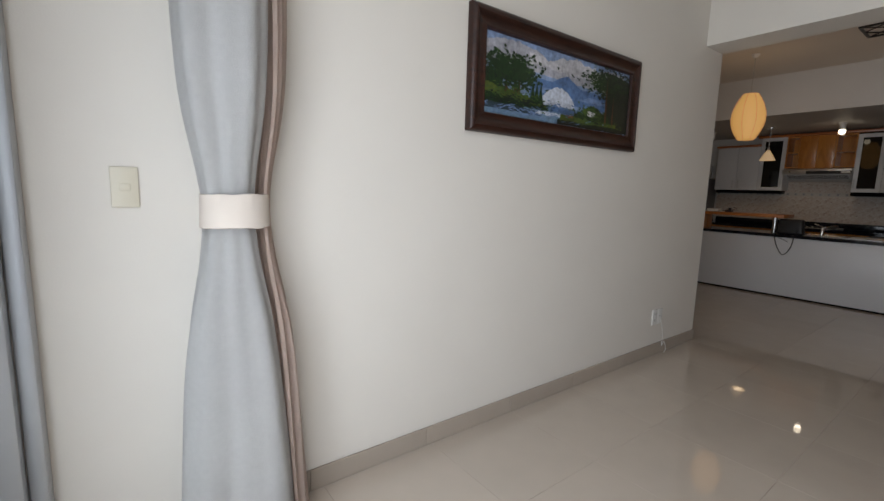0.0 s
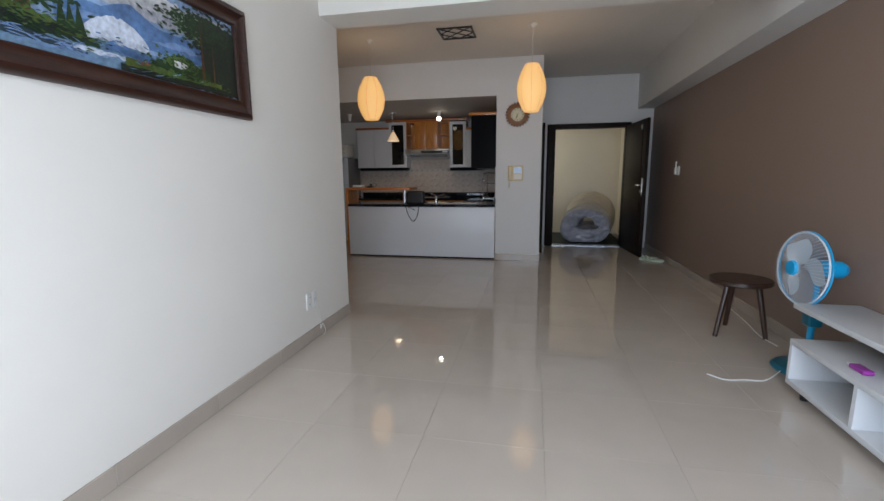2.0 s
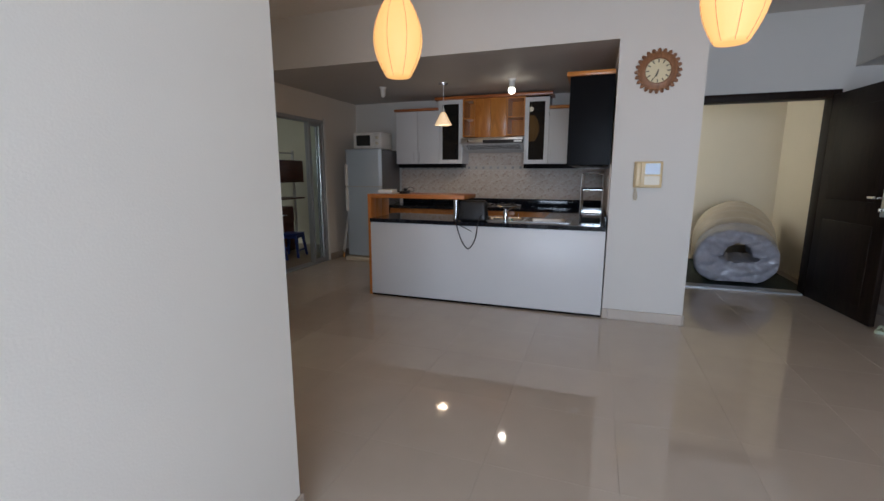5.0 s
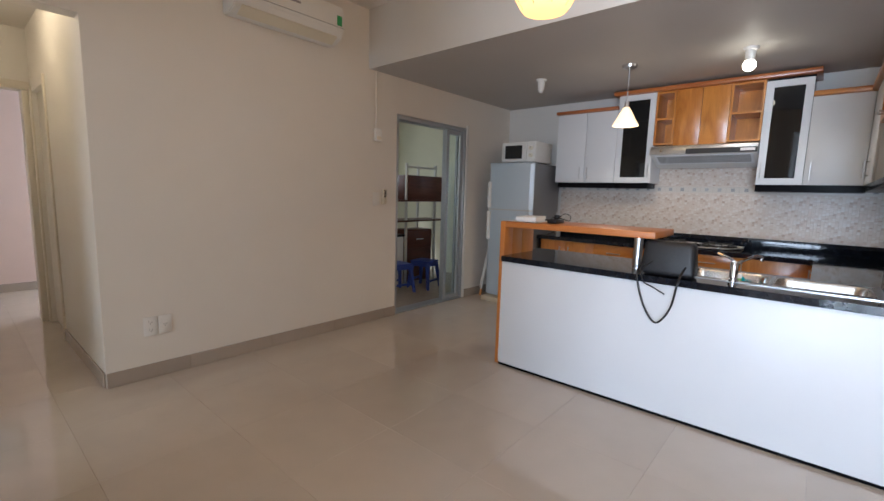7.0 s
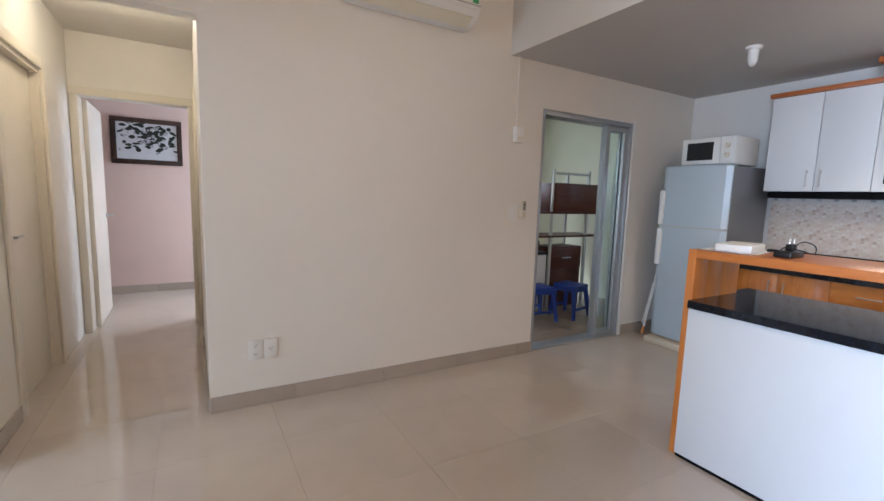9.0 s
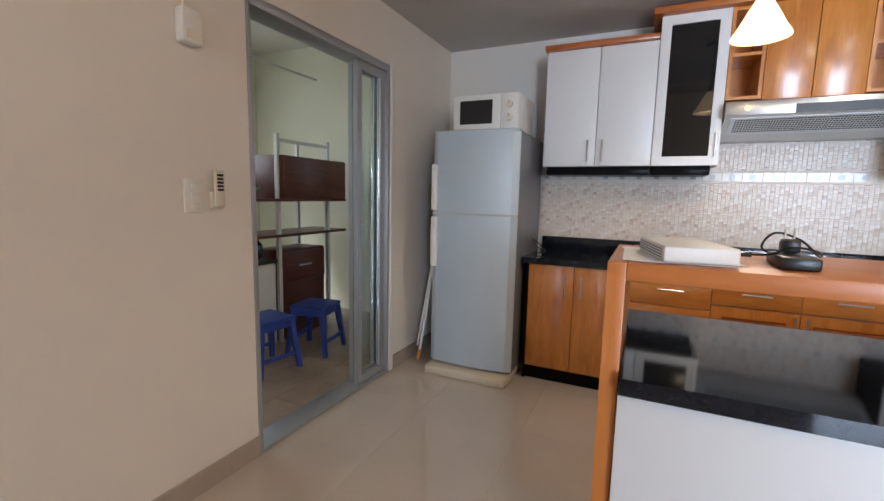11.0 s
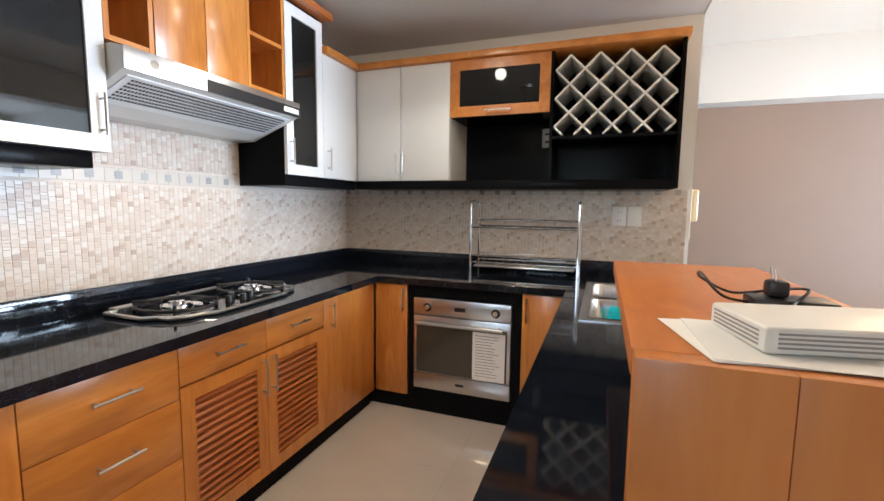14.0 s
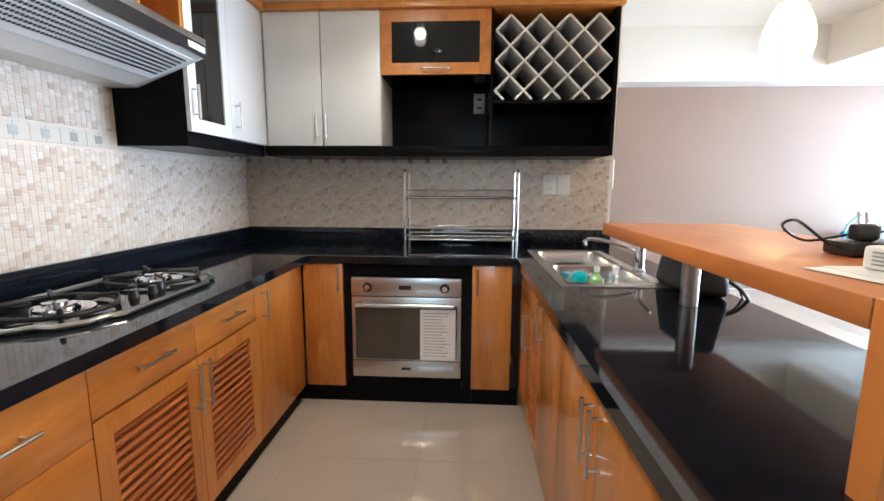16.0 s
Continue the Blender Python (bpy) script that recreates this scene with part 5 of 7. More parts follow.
part("grille", B(7.16, KW - 0.0475, 1.75, 7.21, KW - 0.0451, 1.78), IVORY_PL, sn)
single("wire_trunking", B(7.176, KW - 0.012, 1.855, 7.19, KW - 0.001, KCEIL + 0.3), WALL, "painted wire trunking above the chime box", "trunking", at=(7.18, KW, 1.855))

# tv stand, tv and what lies there
tv = thing("tv_stand", "low white laminate television stand with open compartments", "tv stand", at=(2.45, -1.17, 0))
TX0, TX1, TY0, TY1 = 1.60, 3.32, -1.40, -0.955
for n, z, x1, y1 in (("bottom_board", 0.055, TX1, TY1), ("middle_board", 0.290, TX1, TY1), ("top_board", 0.446, TX1 + 0.20, TY1 - 0.10)):
    part(n, B(TX0, TY0, z, x1, y1, z + 0.03, bevel=0.0015), WHITE_LAM, tv)
for n, x, z0, z1 in (("side_panel", TX1 - 0.025, 0.0855, 0.2895), ("side_panel", TX0, 0.0855, 0.2895), ("side_panel", TX0, 0.3205, 0.4455), ("divider", 2.78, 0.0855, 0.2895), ("divider", 2.15, 0.0855, 0.2895), ("divider", 2.50, 0.3205, 0.4455), ("divider", 1.9, 0.3205, 0.4455)):
    part(n, B(x, TY0 + 0.012, z0, x + 0.025, TY1 - (0.105 if z0 > 0.3 else 0.001), z1), WHITE_LAM, tv)
part("back_panel", B(TX0 + 0.026, TY0, 0.0855, TX1 - 0.026, TY0 + 0.011, 0.2895), WHITE_LAM, tv)
for x in (TX0 + 0.1, 2.4, TX1 - 0.1):
    for y in (TY0 + 0.05, TY1 - 0.05):
        part("foot", C((x, y, 0.0), (x, y, 0.0545), 0.02, 0.024, 14), BLACK_PL, tv, "black plastic foot")
tvs = thing("television", "black flat television on the white stand", "television", at=(2.1, -1.30, 0.476))
part("panel", B(1.60, -1.33, 0.515, 2.63, -1.285, 1.10, bevel=0.006), BLACK_PL, tvs)
part("screen", B(1.615, -1.2848, 0.54, 2.615, -1.283, 1.085), DARK_GLASS, tvs)
part("neck", B(2.06, -1.325, 0.488, 2.16, -1.30, 0.54), BLACK_PL, tvs)
part("base_plate", B(1.90, -1.385, 0.4765, 2.32, -1.20, 0.489, bevel=0.005), BLACK_PL, tvs)
pk = thing("purple_gadget", "small purple and white plastic gadget on the middle shelf", "gadget", at=(2.89, -1.03, 0.3205))
part("body", B(2.845, -1.06, 0.3205, 2.945, -1.01, 0.343, bevel=0.008, seg=3), material("purple_plastic", (0.28, 0.04, 0.28), 0.35), pk)
part("end_cap", B(2.947, -1.053, 0.322, 2.97, -1.017, 0.34, bevel=0.005), WHITE_PL, pk)
ps = thing("power_adapter", "black power adapter with cable on the middle shelf", "adapter", at=(2.15, -1.0, 0.3205))
part("block", B(2.12, -1.06, 0.3205, 2.23, -0.99, 0.36, bevel=0.008), BLACK_PL, ps)
bm = bmesh.new()
tube(bm, spline([(2.12, -1.02, 0.34), (2.05, -0.98, 0.326), (2.02, -0.94, 0.325), (2.01, -0.915, 0.30), (2.02, -0.91, 0.20), (2.03, -0.90, 0.05), (2.05, -0.87, 0.005)], 8), 0.003, 6)
part("cable", bm, BLACK_PL, ps, "hanging black cable")

# fan
fan = thing("pedestal_fan", "cyan and clear plastic pedestal fan, switched off", "fan", at=(3.47, -1.142, 0))
AQ = material("dark_cyan_plastic", (0.01, 0.13, 0.20), 0.35)
bm = bmesh.new()
lathe(bm, [(0.001, 0.0), (0.18, 0.0), (0.185, 0.012), (0.165, 0.032), (0.07, 0.05), (0.035, 0.07), (0.001, 0.07)], 36, (3.47, -1.142, 0))
part("base", bm, AQ, fan, "dark cyan round base")
part("pole", C((3.47, -1.142, 0.06), (3.47, -1.142, 0.30), 0.019), CYAN_PL, fan)
part("switch_box", B(3.427, -1.182, 0.30, 3.513, -1.102, 0.40, bevel=0.015, seg=3), AQ, fan)
part("stem", C((3.47, -1.142, 0.395), (3.47, -1.142, 0.63), 0.015), CYAN_PL, fan)
F = Vector((-0.10, 0.99, 0.04)).normalized()
HUB = Vector((3.47, -1.142, 0.665))
FM = Matrix.Translation(HUB) @ F.to_track_quat("Z", "Y").to_matrix().to_4x4()


def turned(prof, n=32):
    bm = bmesh.new()
    lathe(bm, prof, n)
    bmesh.ops.transform(bm, matrix=FM, verts=bm.verts)
    return bm


part("motor_housing", turned([(0.001, -0.15), (0.035, -0.148), (0.052, -0.12), (0.056, -0.02), (0.05, 0.03), (0.001, 0.032)]), CYAN_PL, fan, "cyan motor housing")
GR = 0.222


def cage(sign, base_z, depth, n, mat, name, label):
    bm = bmesh.new()
    for i in range(n):
        a = 2 * math.pi * i / n
        pts = []
        for k in range(7):
            s = k / 6
            r = 0.045 + (GR - 0.045) * s
            pts.append(FM @ Vector((r * math.cos(a), r * math.sin(a), base_z + sign * depth * math.sqrt(max(0, 1 - s ** 3)))))
        tube(bm, pts, 0.0011, 4)
    ob = part(name, bm, mat, fan, label)


BLADE = material("clear_blue_blade", (0.60, 0.66, 0.70), 0.2)
WIREMAT = material("pale_translucent_wire", (0.78, 0.80, 0.81), 0.3)
cage(1, 0.10, 0.055, 60, WIREMAT, "front_guard", "pale front wire guard")
cage(-1, 0.09, 0.060, 40, CYAN_PL, "rear_guard", "cyan rear wire guard")
for z, r, mt, lb in ((0.10, GR, BLADE, "pale front guard rim"), (0.086, GR + 0.004, CYAN_PL, "cyan rear guard rim")):
    bm = bmesh.new()
    tube(bm, [FM @ Vector((r * math.cos(a), r * math.sin(a), z)) for a in [2 * math.pi * i / 48 for i in range(48)]], 0.006, 6, True)
    part("rim", bm, mt, fan, lb)
part("centre_cap", turned([(0.001, 0.172), (0.042, 0.168), (0.048, 0.155), (0.048, 0.145), (0.001, 0.145)]), CYAN_PL, fan, "cyan centre cap")
for k in range(3):
    bm = bmesh.new()
    lo, hi = [], []
    for i in range(9):
        s = i / 8
        r = 0.03 + 0.155 * s
        half = radians(14 + 30 * math.sin(math.pi * min(s * 0.8 + 0.15, 1)))
        c = 2 * math.pi * k / 3
        lo.append(bm.verts.new(FM @ Vector((r * math.cos(c - half), r * math.sin(c - half), 0.075))))
        hi.append(bm.verts.new(FM @ Vector((r * math.cos(c + half), r * math.sin(c + half), 0.115))))
    for i in range(8):
        bm.faces.new((lo[i], lo[i + 1], hi[i + 1], hi[i]))
    bmesh.ops.solidify(bm, geom=bm.faces[:], thickness=0.002)
    part("blade", bm, BLADE, fan, "pale blue fan blade")
fan.location += Vector((0.17, -0.09, 0))
bm = bmesh.new()
tube(bm, spline([(3.62, -1.10, 0.012), (3.44, -0.92, 0.005), (3.42, -0.80, 0.005), (3.40, -0.68, 0.005), (3.46, -0.60, 0.006)], 8), 0.004, 6)
single("fan_cable", bm, WHITE_PL, "white power cable lying on the floor", "cable", at=(3.5, -0.8, 0))
bm = bmesh.new()
tube(bm, spline([(4.05, -1.27, 0.005), (4.25, -1.25, 0.005), (4.55, -1.29, 0.005), (4.85, -1.32, 0.005), (5.15, -1.34, 0.005)], 8), 0.004, 6)
single("floor_cable", bm, WHITE_PL, "white cable along the skirting", "cable", at=(4.5, -1.3, 0))

stool = thing("round_stool", "dark brown round wooden stool by the brown wall", "stool", at=(4.30, -1.09, 0))
bm = bmesh.new()
lathe(bm, [(0.001, 0.41), (0.20, 0.41), (0.212, 0.42), (0.212, 0.443), (0.202, 0.451), (0.001, 0.451)], 40, (4.30, -1.09, 0))
part("seat", bm, DARK_WOOD, stool)
for a in (118, 238, 358):
    c, s = math.cos(radians(a)), math.sin(radians(a))
    part("leg", C((4.30 + 0.20 * c, -1.09 + 0.20 * s, 0.0), (4.30 + 0.12 * c, -1.09 + 0.12 * s, 0.411), 0.017, 0.022, 16), DARK_WOOD, stool)

# balcony door frame
bd = thing("balcony_door", "grey aluminium sliding balcony door with clear panes", "sliding door", at=(-0.2, 0.4, 0))
for n, b in (("jamb", (-0.26, 2.0, 0, -0.14, 2.055, 2.45)), ("jamb", (-0.26, -1.15, 0, -0.15, -1.09, 2.45)), ("head", (-0.26, -1.09, 2.39, -0.15, 2.02, 2.45)), ("sill", (-0.26, -1.09, 0.0, -0.15, 2.02, 0.03))):
    part(n, B(*b, bevel=0.003), ALU, bd)
part("guide_rail", B(-0.138, 2.06, 0.0, -0.098, LW - 0.001, 2.45, bevel=0.003), ALU, bd, "grey aluminium side rail")
sash = part("sash", B(-0.225, 1.94, 0.031, -0.195, 1.998, 2.389), ALU, bd)
part("sash", B(-0.225, 0.98, 0.031, -0.195, 1.04, 2.389), ALU, bd)
pane = part("pane", B(-0.213, 1.041, 0.035, -0.207, 1.939, 2.385), CLEAR, bd)
pane.visible_shadow = False

# ---- long wall: air conditioner ----
ac = thing("air_conditioner", "white split air conditioner high on the wall", "air conditioner", at=(6.24, KW, 2.44))
bm = bmesh.new()
pr = [(0.0, 2.445), (0.09, 2.44), (0.17, 2.475), (0.205, 2.53), (0.21, 2.66), (0.19, 2.715), (0.0, 2.725)]
fa = [bm.verts.new((5.81, KW - 0.001 - d, z)) for d, z in pr]
fb = [bm.verts.new((6.67, KW - 0.001 - d, z)) for d, z in pr]
bm.faces.new(fa); bm.faces.new(fb[::-1])
for i in range(len(pr)):
    j = (i + 1) % len(pr)
    bm.faces.new((fa[j], fa[i], fb[i], fb[j]))
bmesh.ops.recalc_face_normals(bm, faces=bm.faces)
bmesh.ops.bevel(bm, geom=bm.edges[:], offset=0.008, segments=2, affect="EDGES")
part("body", bm, WHITE_PL, ac)
bm = B(5.86, KW - 0.19, 2.458, 6.62, KW - 0.10, 2.464)
bmesh.ops.rotate(bm, cent=(0, KW - 0.145, 2.46), matrix=Matrix.Rotation(radians(-30), 3, "X"), verts=bm.verts)
part("louvre", bm, IVORY_PL, ac, "closed air outlet flap")
part("seam", B(5.815, KW - 0.2125, 2.548, 6.665, KW - 0.2085, 2.551), GREY_INK, ac)
part("badge", B(6.20, KW - 0.2135, 2.615, 6.28, KW - 0.2110, 2.63), GREY_INK, ac)
part("energy_label", B(6.60, KW - 0.2130, 2.56, 6.645, KW - 0.2110, 2.635), GREEN_PL, ac, "green energy label")

# ---- hallway doors ----


def casing_x(x, y0, y1, h, w=0.07, t=0.018):
    p = thing("door_casing", "cream painted door casing", "door casing", at=(x, (y0 + y1) / 2, 0))
    tagged(p, kind="structure")
    part("casing_board", B(x, y0 - w, 0.0, x + t, y0, h + w, bevel=0.004), CREAM_DOOR, p)
    part("casing_board", B(x, y1, 0.0, x + t, y1 + w, h + w, bevel=0.004), CREAM_DOOR, p)
    part("casing_board", B(x, y0 + 0.0005, h, x + t, y1 - 0.0005, h + w, bevel=0.004), CREAM_DOOR, p)
    part("jamb_lining", B(x - 0.15, y0, 0.0, x - 0.001, y0 + 0.025, h), CREAM_DOOR, p)
    part("jamb_lining", B(x - 0.15, y1 - 0.025, 0.0, x - 0.001, y1, h), CREAM_DOOR, p)
    part("jamb_lining", B(x - 0.15, y0 + 0.0255, h - 0.025, x - 0.001, y1 - 0.0255, h), CREAM_DOOR, p)


casing_x(4.111, 3.90, 4.75, 2.06)
casing_x(4.111, 5.32, 6.14, 2.06)


def lever(parent, m):
    bm = bmesh.new()
    cyl(bm, m @ Vector((0, 0, 0)), m @ Vector((0, -0.012, 0)), 0.026, n=18)
    cyl(bm, m @ Vector((0, -0.01, 0)), m @ Vector((0, -0.05, 0)), 0.009, n=10)
    cyl(bm, m @ Vector((0, -0.05, 0)), m @ Vector((0.11, -0.05, 0)), 0.008, n=10)
    part("door_handle", bm, STEEL, parent, "steel lever handle")


def hinges(parent, x, y, mat=STEEL):
    for z in (0.25, 1.05, 1.86):
        bm = bmesh.new()
        cyl(bm, (x, y, z - 0.05), (x, y, z + 0.05), 0.008, n=10)
        box(bm, x - 0.003, y - 0.03, z - 0.05, x + 0.003, y + 0.03, z + 0.05)
        part("hinge", bm, mat, parent, "steel butt hinge")


dr = thing("bedroom_door", "cream painted bedroom door standing open", "door", "bedroom doors", (4.06, 4.70, 0))
part("leaf", B(3.20, 4.682, 0.008, 4.045, 4.722, 2.032, bevel=0.003), WHITE_LAM, dr, "white painted leaf")
hinges(dr, 4.055, 4.712, material("dark_steel", (0.12, 0.11, 0.10), 0.35, 0.9))
dr = thing("bedroom_door", "cream painted bedroom door, closed", "door", "bedroom doors", (4.04, 5.73, 0))
part("leaf", B(4.02, 5.347, 0.008, 4.06, 6.113, 2.032, bevel=0.003), CREAM_DOOR, dr)
lever(dr, pose(4.06, 5.43, 1.0, 0, 0, 90))
# end doorway and its open door
ec = thing("door_casing", "cream painted casing round the end doorway", "door casing", at=(4.56, 6.95, 0))
tagged(ec, kind="structure")
for b in ((4.112, 6.932, 0, 4.17, 7.10, 2.05), (4.962, 6.932, 0, 5.018, 7.10, 2.05), (4.112, 6.925, 2.051, 5.018, 6.949, 2.12)):
    part("casing_board", B(*b, bevel=0.004), CREAM_DOOR, ec)
dr = thing("bedroom_door", "cream painted end bedroom door standing open", "door", "bedroom doors", (4.19, 7.08, 0))
part("leaf", B(0, 0, 0.008, 0.78, 0.04, 2.04, bevel=0.003), CREAM_DOOR, dr)
ORIGIN[dr.name] = Vector((0, 0, 0))
for c in dr.children:
    c.data.transform(Matrix.Translation((4.19, 7.08, 0)))
lever(dr, pose(0.72, 0.0, 1.0))
dr.matrix_basis = pose(4.205, 7.105, 0, 0, 0, 91)
dr = thing("side_room_door", "cream painted side room door, closed", "door", "bedroom doors", (5.06, 6.54, 0))
part("leaf", B(5.05, 6.225, 0.008, 5.09, 6.855, 2.025, bevel=0.003), CREAM_DOOR, dr)
for y in (6.17, 6.86):
    single("door_trim", B(5.004, y, 0, 5.0195, y + 0.05, 2.08, bevel=0.003), CREAM_DOOR, "cream painted door trim", "door trim", kind="structure", at=(5.01, y, 0))
hp2 = thing("blossom_picture", "picture of dark foliage on pale ground in a dark frame", "picture", at=(4.46, 8.62, 1.5))
CAN = (4.155, 4.765, 1.575, 2.005)
for b in ((4.10, 8.59, 1.52, 4.82, 8.619, 1.575), (4.10, 8.59, 2.005, 4.82, 8.619, 2.06), (4.10, 8.59, 1.5755, 4.155, 8.619, 2.0045), (4.765, 8.59, 1.5755, 4.82, 8.619, 2.0045)):
    part("frame_moulding", B(*b, bevel=0.004), DARK_WOOD, hp2)
cv2 = part("canvas", B(4.156, 8.605, 1.576, 4.764, 8.618, 2.004), material("pale_canvas", (0.60, 0.63, 0.66), 0.6, vary=0.12), hp2)
part("painted_foliage", dabs(rng, 4.2, 4.74, 1.72, 2.0, 90, 0.035, 0.02, 8.604), PC["deep"], cv2, smooth=None)
part("painted_blossom", dabs(rng, 4.2, 4.74, 1.66, 1.95, 40, 0.02, 0.014, 8.602), PC["cloud"], cv2, smooth=None)
hp2.location += Vector((0.07, 0, 0.055))

# ---- pier: clock and intercom ----
ck = thing("wall_clock", "round wall clock with carved wooden sunburst rim", "clock", at=(FRONT, 0.748, 2.10))
CX, CY, CZ = FRONT, 0.748, 2.10
CARVED = wood("carved_brown_wood", (0.10, 0.04, 0.015), (0.30, 0.14, 0.06), "Z", 0.5, 0.1)
bm = bmesh.new()
lathe(bm, [(0.09, -0.002), (0.145, -0.004), (0.15, -0.014), (0.12, -0.028), (0.10, -0.030), (0.092, -0.022)], 48, (CX, CY, CZ), "X", False)
part("rim", bm, CARVED, ck, "carved brown wooden rim")
for i in range(24):
    a = 2 * math.pi * i / 24
    bm = bmesh.new()
    bmesh.ops.create_uvsphere(bm, u_segments=8, v_segments=6, radius=0.02)
    bmesh.ops.scale(bm, vec=(0.5, 0.75, 1.15), verts=bm.verts)
    bmesh.ops.rotate(bm, cent=(0, 0, 0), matrix=Matrix.Rotation(-a, 3, "X"), verts=bm.verts)
    bmesh.ops.translate(bm, vec=(CX - 0.012, CY + 0.152 * math.sin(a), CZ + 0.152 * math.cos(a)), verts=bm.verts)
    part("petal", bm, CARVED, ck)
fc = part("dial", C((CX - 0.001, CY, CZ), (CX - 0.018, CY, CZ), 0.095, n=40), material("aged_ivory_dial", (0.62, 0.56, 0.36), 0.4, vary=0.08, scale=30), ck, "aged ivory clock dial")
for i in range(12):
    a = 2 * math.pi * i / 12
    bm = B(-0.001, -0.004, -0.012, 0.0, 0.004, 0.012)
    bmesh.ops.rotate(bm, cent=(0, 0, 0), matrix=Matrix.Rotation(-a, 3, "X"), verts=bm.verts)
    bmesh.ops.translate(bm, vec=(CX - 0.0185, CY + 0.076 * math.sin(a), CZ + 0.076 * math.cos(a)), verts=bm.verts)
    part("hour_mark", bm, BLACK_PL, fc)
for a, L, wd in ((195, 0.045, 0.004), (205, 0.062, 0.003)):
    bm = B(-0.001, -wd, -0.01, 0.0, wd, L)
    bmesh.ops.rotate(bm, cent=(0, 0, 0), matrix=Matrix.Rotation(-radians(360 - a), 3, "X"), verts=bm.verts)
    bmesh.ops.translate(bm, vec=(CX - 0.0200 - wd * 0.3, CY, CZ), verts=bm.verts)
    part("clock_pointer", bm, BLACK_PL, fc)
ic = thing("intercom_phone", "ivory wall intercom with screen, handset and coiled cord", "intercom", at=(FRONT, 0.72, 1.28))
part("body", B(FRONT - 0.035, 0.612, 1.175, FRONT - 0.001, 0.828, 1.39, bevel=0.008, seg=3), material("yellowed_ivory_plastic", (0.66, 0.52, 0.28), 0.35), ic)
part("screen", B(FRONT - 0.0375, 0.632, 1.285, FRONT - 0.0352, 0.745, 1.375), material("blue_grey_screen", (0.25, 0.32, 0.45), 0.08), ic, "blue-grey glossy screen")
part("button_panel", B(FRONT - 0.0375, 0.632, 1.20, FRONT - 0.0352, 0.745, 1.27), IVORY_PL, ic)
bm = B(FRONT - 0.072, 0.775, 1.182, FRONT - 0.0355, 0.82, 1.384, bevel=0.012, seg=3)
part("handset", bm, material("yellowed_handset_plastic", (0.66, 0.53, 0.30), 0.3), ic)
bm = bmesh.new()
tube(bm, [(FRONT - 0.03 + 0.007 * math.cos(t * 1.9), 0.806 + 0.010 * math.sin(math.pi * t / 60) + 0.007 * math.sin(t * 1.9), 1.18 - 0.11 * math.sin(math.pi * t / 120)) for t in range(121)], 0.0022, 5)
part("coiled_cord", bm, IVORY_PL, ic, "hanging coiled cord")
ic.location.y += 0.04
sw = thing("light_switch", "white double light switch on the brown wall", "switch", at=(7.10, BW, 1.295))
part("plate", B(7.045, BW + 0.0005, 1.235, 7.13, BW + 0.011, 1.355, bevel=0.003), WHITE_PL, sw)
for z in (1.275, 1.315):
    part("rocker", B(7.068, BW + 0.0112, z - 0.012, 7.106, BW + 0.015, z + 0.012, bevel=0.002), WHITE_PL, sw)
sw = thing("remote_holder", "white remote holder beside the light switch", "holder", at=(7.17, BW, 1.295))
part("box", B(7.145, BW + 0.0005, 1.245, 7.20, BW + 0.03, 1.34, bevel=0.004), WHITE_PL, sw)
part("remote", B(7.15, BW + 0.008, 1.285, 7.192, BW + 0.024, 1.42, bevel=0.004), WHITE_PL, sw)

# ---- entrance ----
ef = thing("entrance_door", "dark brown double entrance door standing open", "door", at=(DW, -0.35, 0))
for n, b in (("frame_post", (DW - 0.02, 0.148, 0, DW + 0.15, 0.29, 2.115)), ("frame_post", (DW - 0.02, -1.075, 0, DW + 0.15, -1.0, 2.115)), ("frame_head", (DW - 0.02, -0.9995, 2.036, DW + 0.15, 0.1475, 2.115))):
    part(n, B(*b, bevel=0.006), DOOR_BLACK, ef)
hx, hy = DW - 0.03, -1.0
lf = bmesh.new()
box(lf, 0, -0.045, 0.012, 1.0, 0, 2.06, bevel=0.003)
for z0, z1 in ((0.15, 0.85), (1.05, 1.9)):
    box(lf, 0.14, 0.0005, z0, 0.86, 0.010, z1, bevel=0.006)
LM = Matrix.Translation((hx, hy, 0)) @ Matrix.Rotation(radians(180 + 5), 4, "Z") @ Matrix.Diagonal((1, -1, 1, 1))
bmesh.ops.transform(lf, matrix=LM, verts=lf.verts)
bmesh.ops.recalc_face_normals(lf, faces=lf.faces)
ml = part("leaf", lf, DOOR_BLACK, ef, "dark brown panelled main leaf")
for n, b, mt in (("lock_plate", (0.92, 0.001, 0.94, 0.965, 0.008, 1.20), STEEL), ("door_handle", (0.82, 0.045, 1.085, 0.955, 0.06, 1.105), CHROME), ("keyhole", (0.93, 0.008, 0.98, 0.955, 0.03, 1.01), CHROME), ("handle_neck", (0.935, 0.008, 1.087, 0.953, 0.046, 1.103), CHROME)):
    bm = B(*b, bevel=0.003)
    bmesh.ops.transform(bm, matrix=LM, verts=bm.verts)
    bmesh.ops.recalc_face_normals(bm, faces=bm.faces)
    part(n, bm, mt, ml, "bright steel lock fitting")
bm = bmesh.new()
cyl(bm, LM @ Vector((0.78, 0.0, 1.955)), LM @ Vector((0.78, 0.006, 1.955)), 0.035, n=20)
part("round_sticker", bm, material("grey_sticker", (0.25, 0.25, 0.24), 0.5), ml)
part("narrow_leaf", B(7.72, 0.345, 0.012, 8.575, 0.386, 2.05, bevel=0.003), DOOR_BLACK, ef, "dark brown narrow leaf, open")

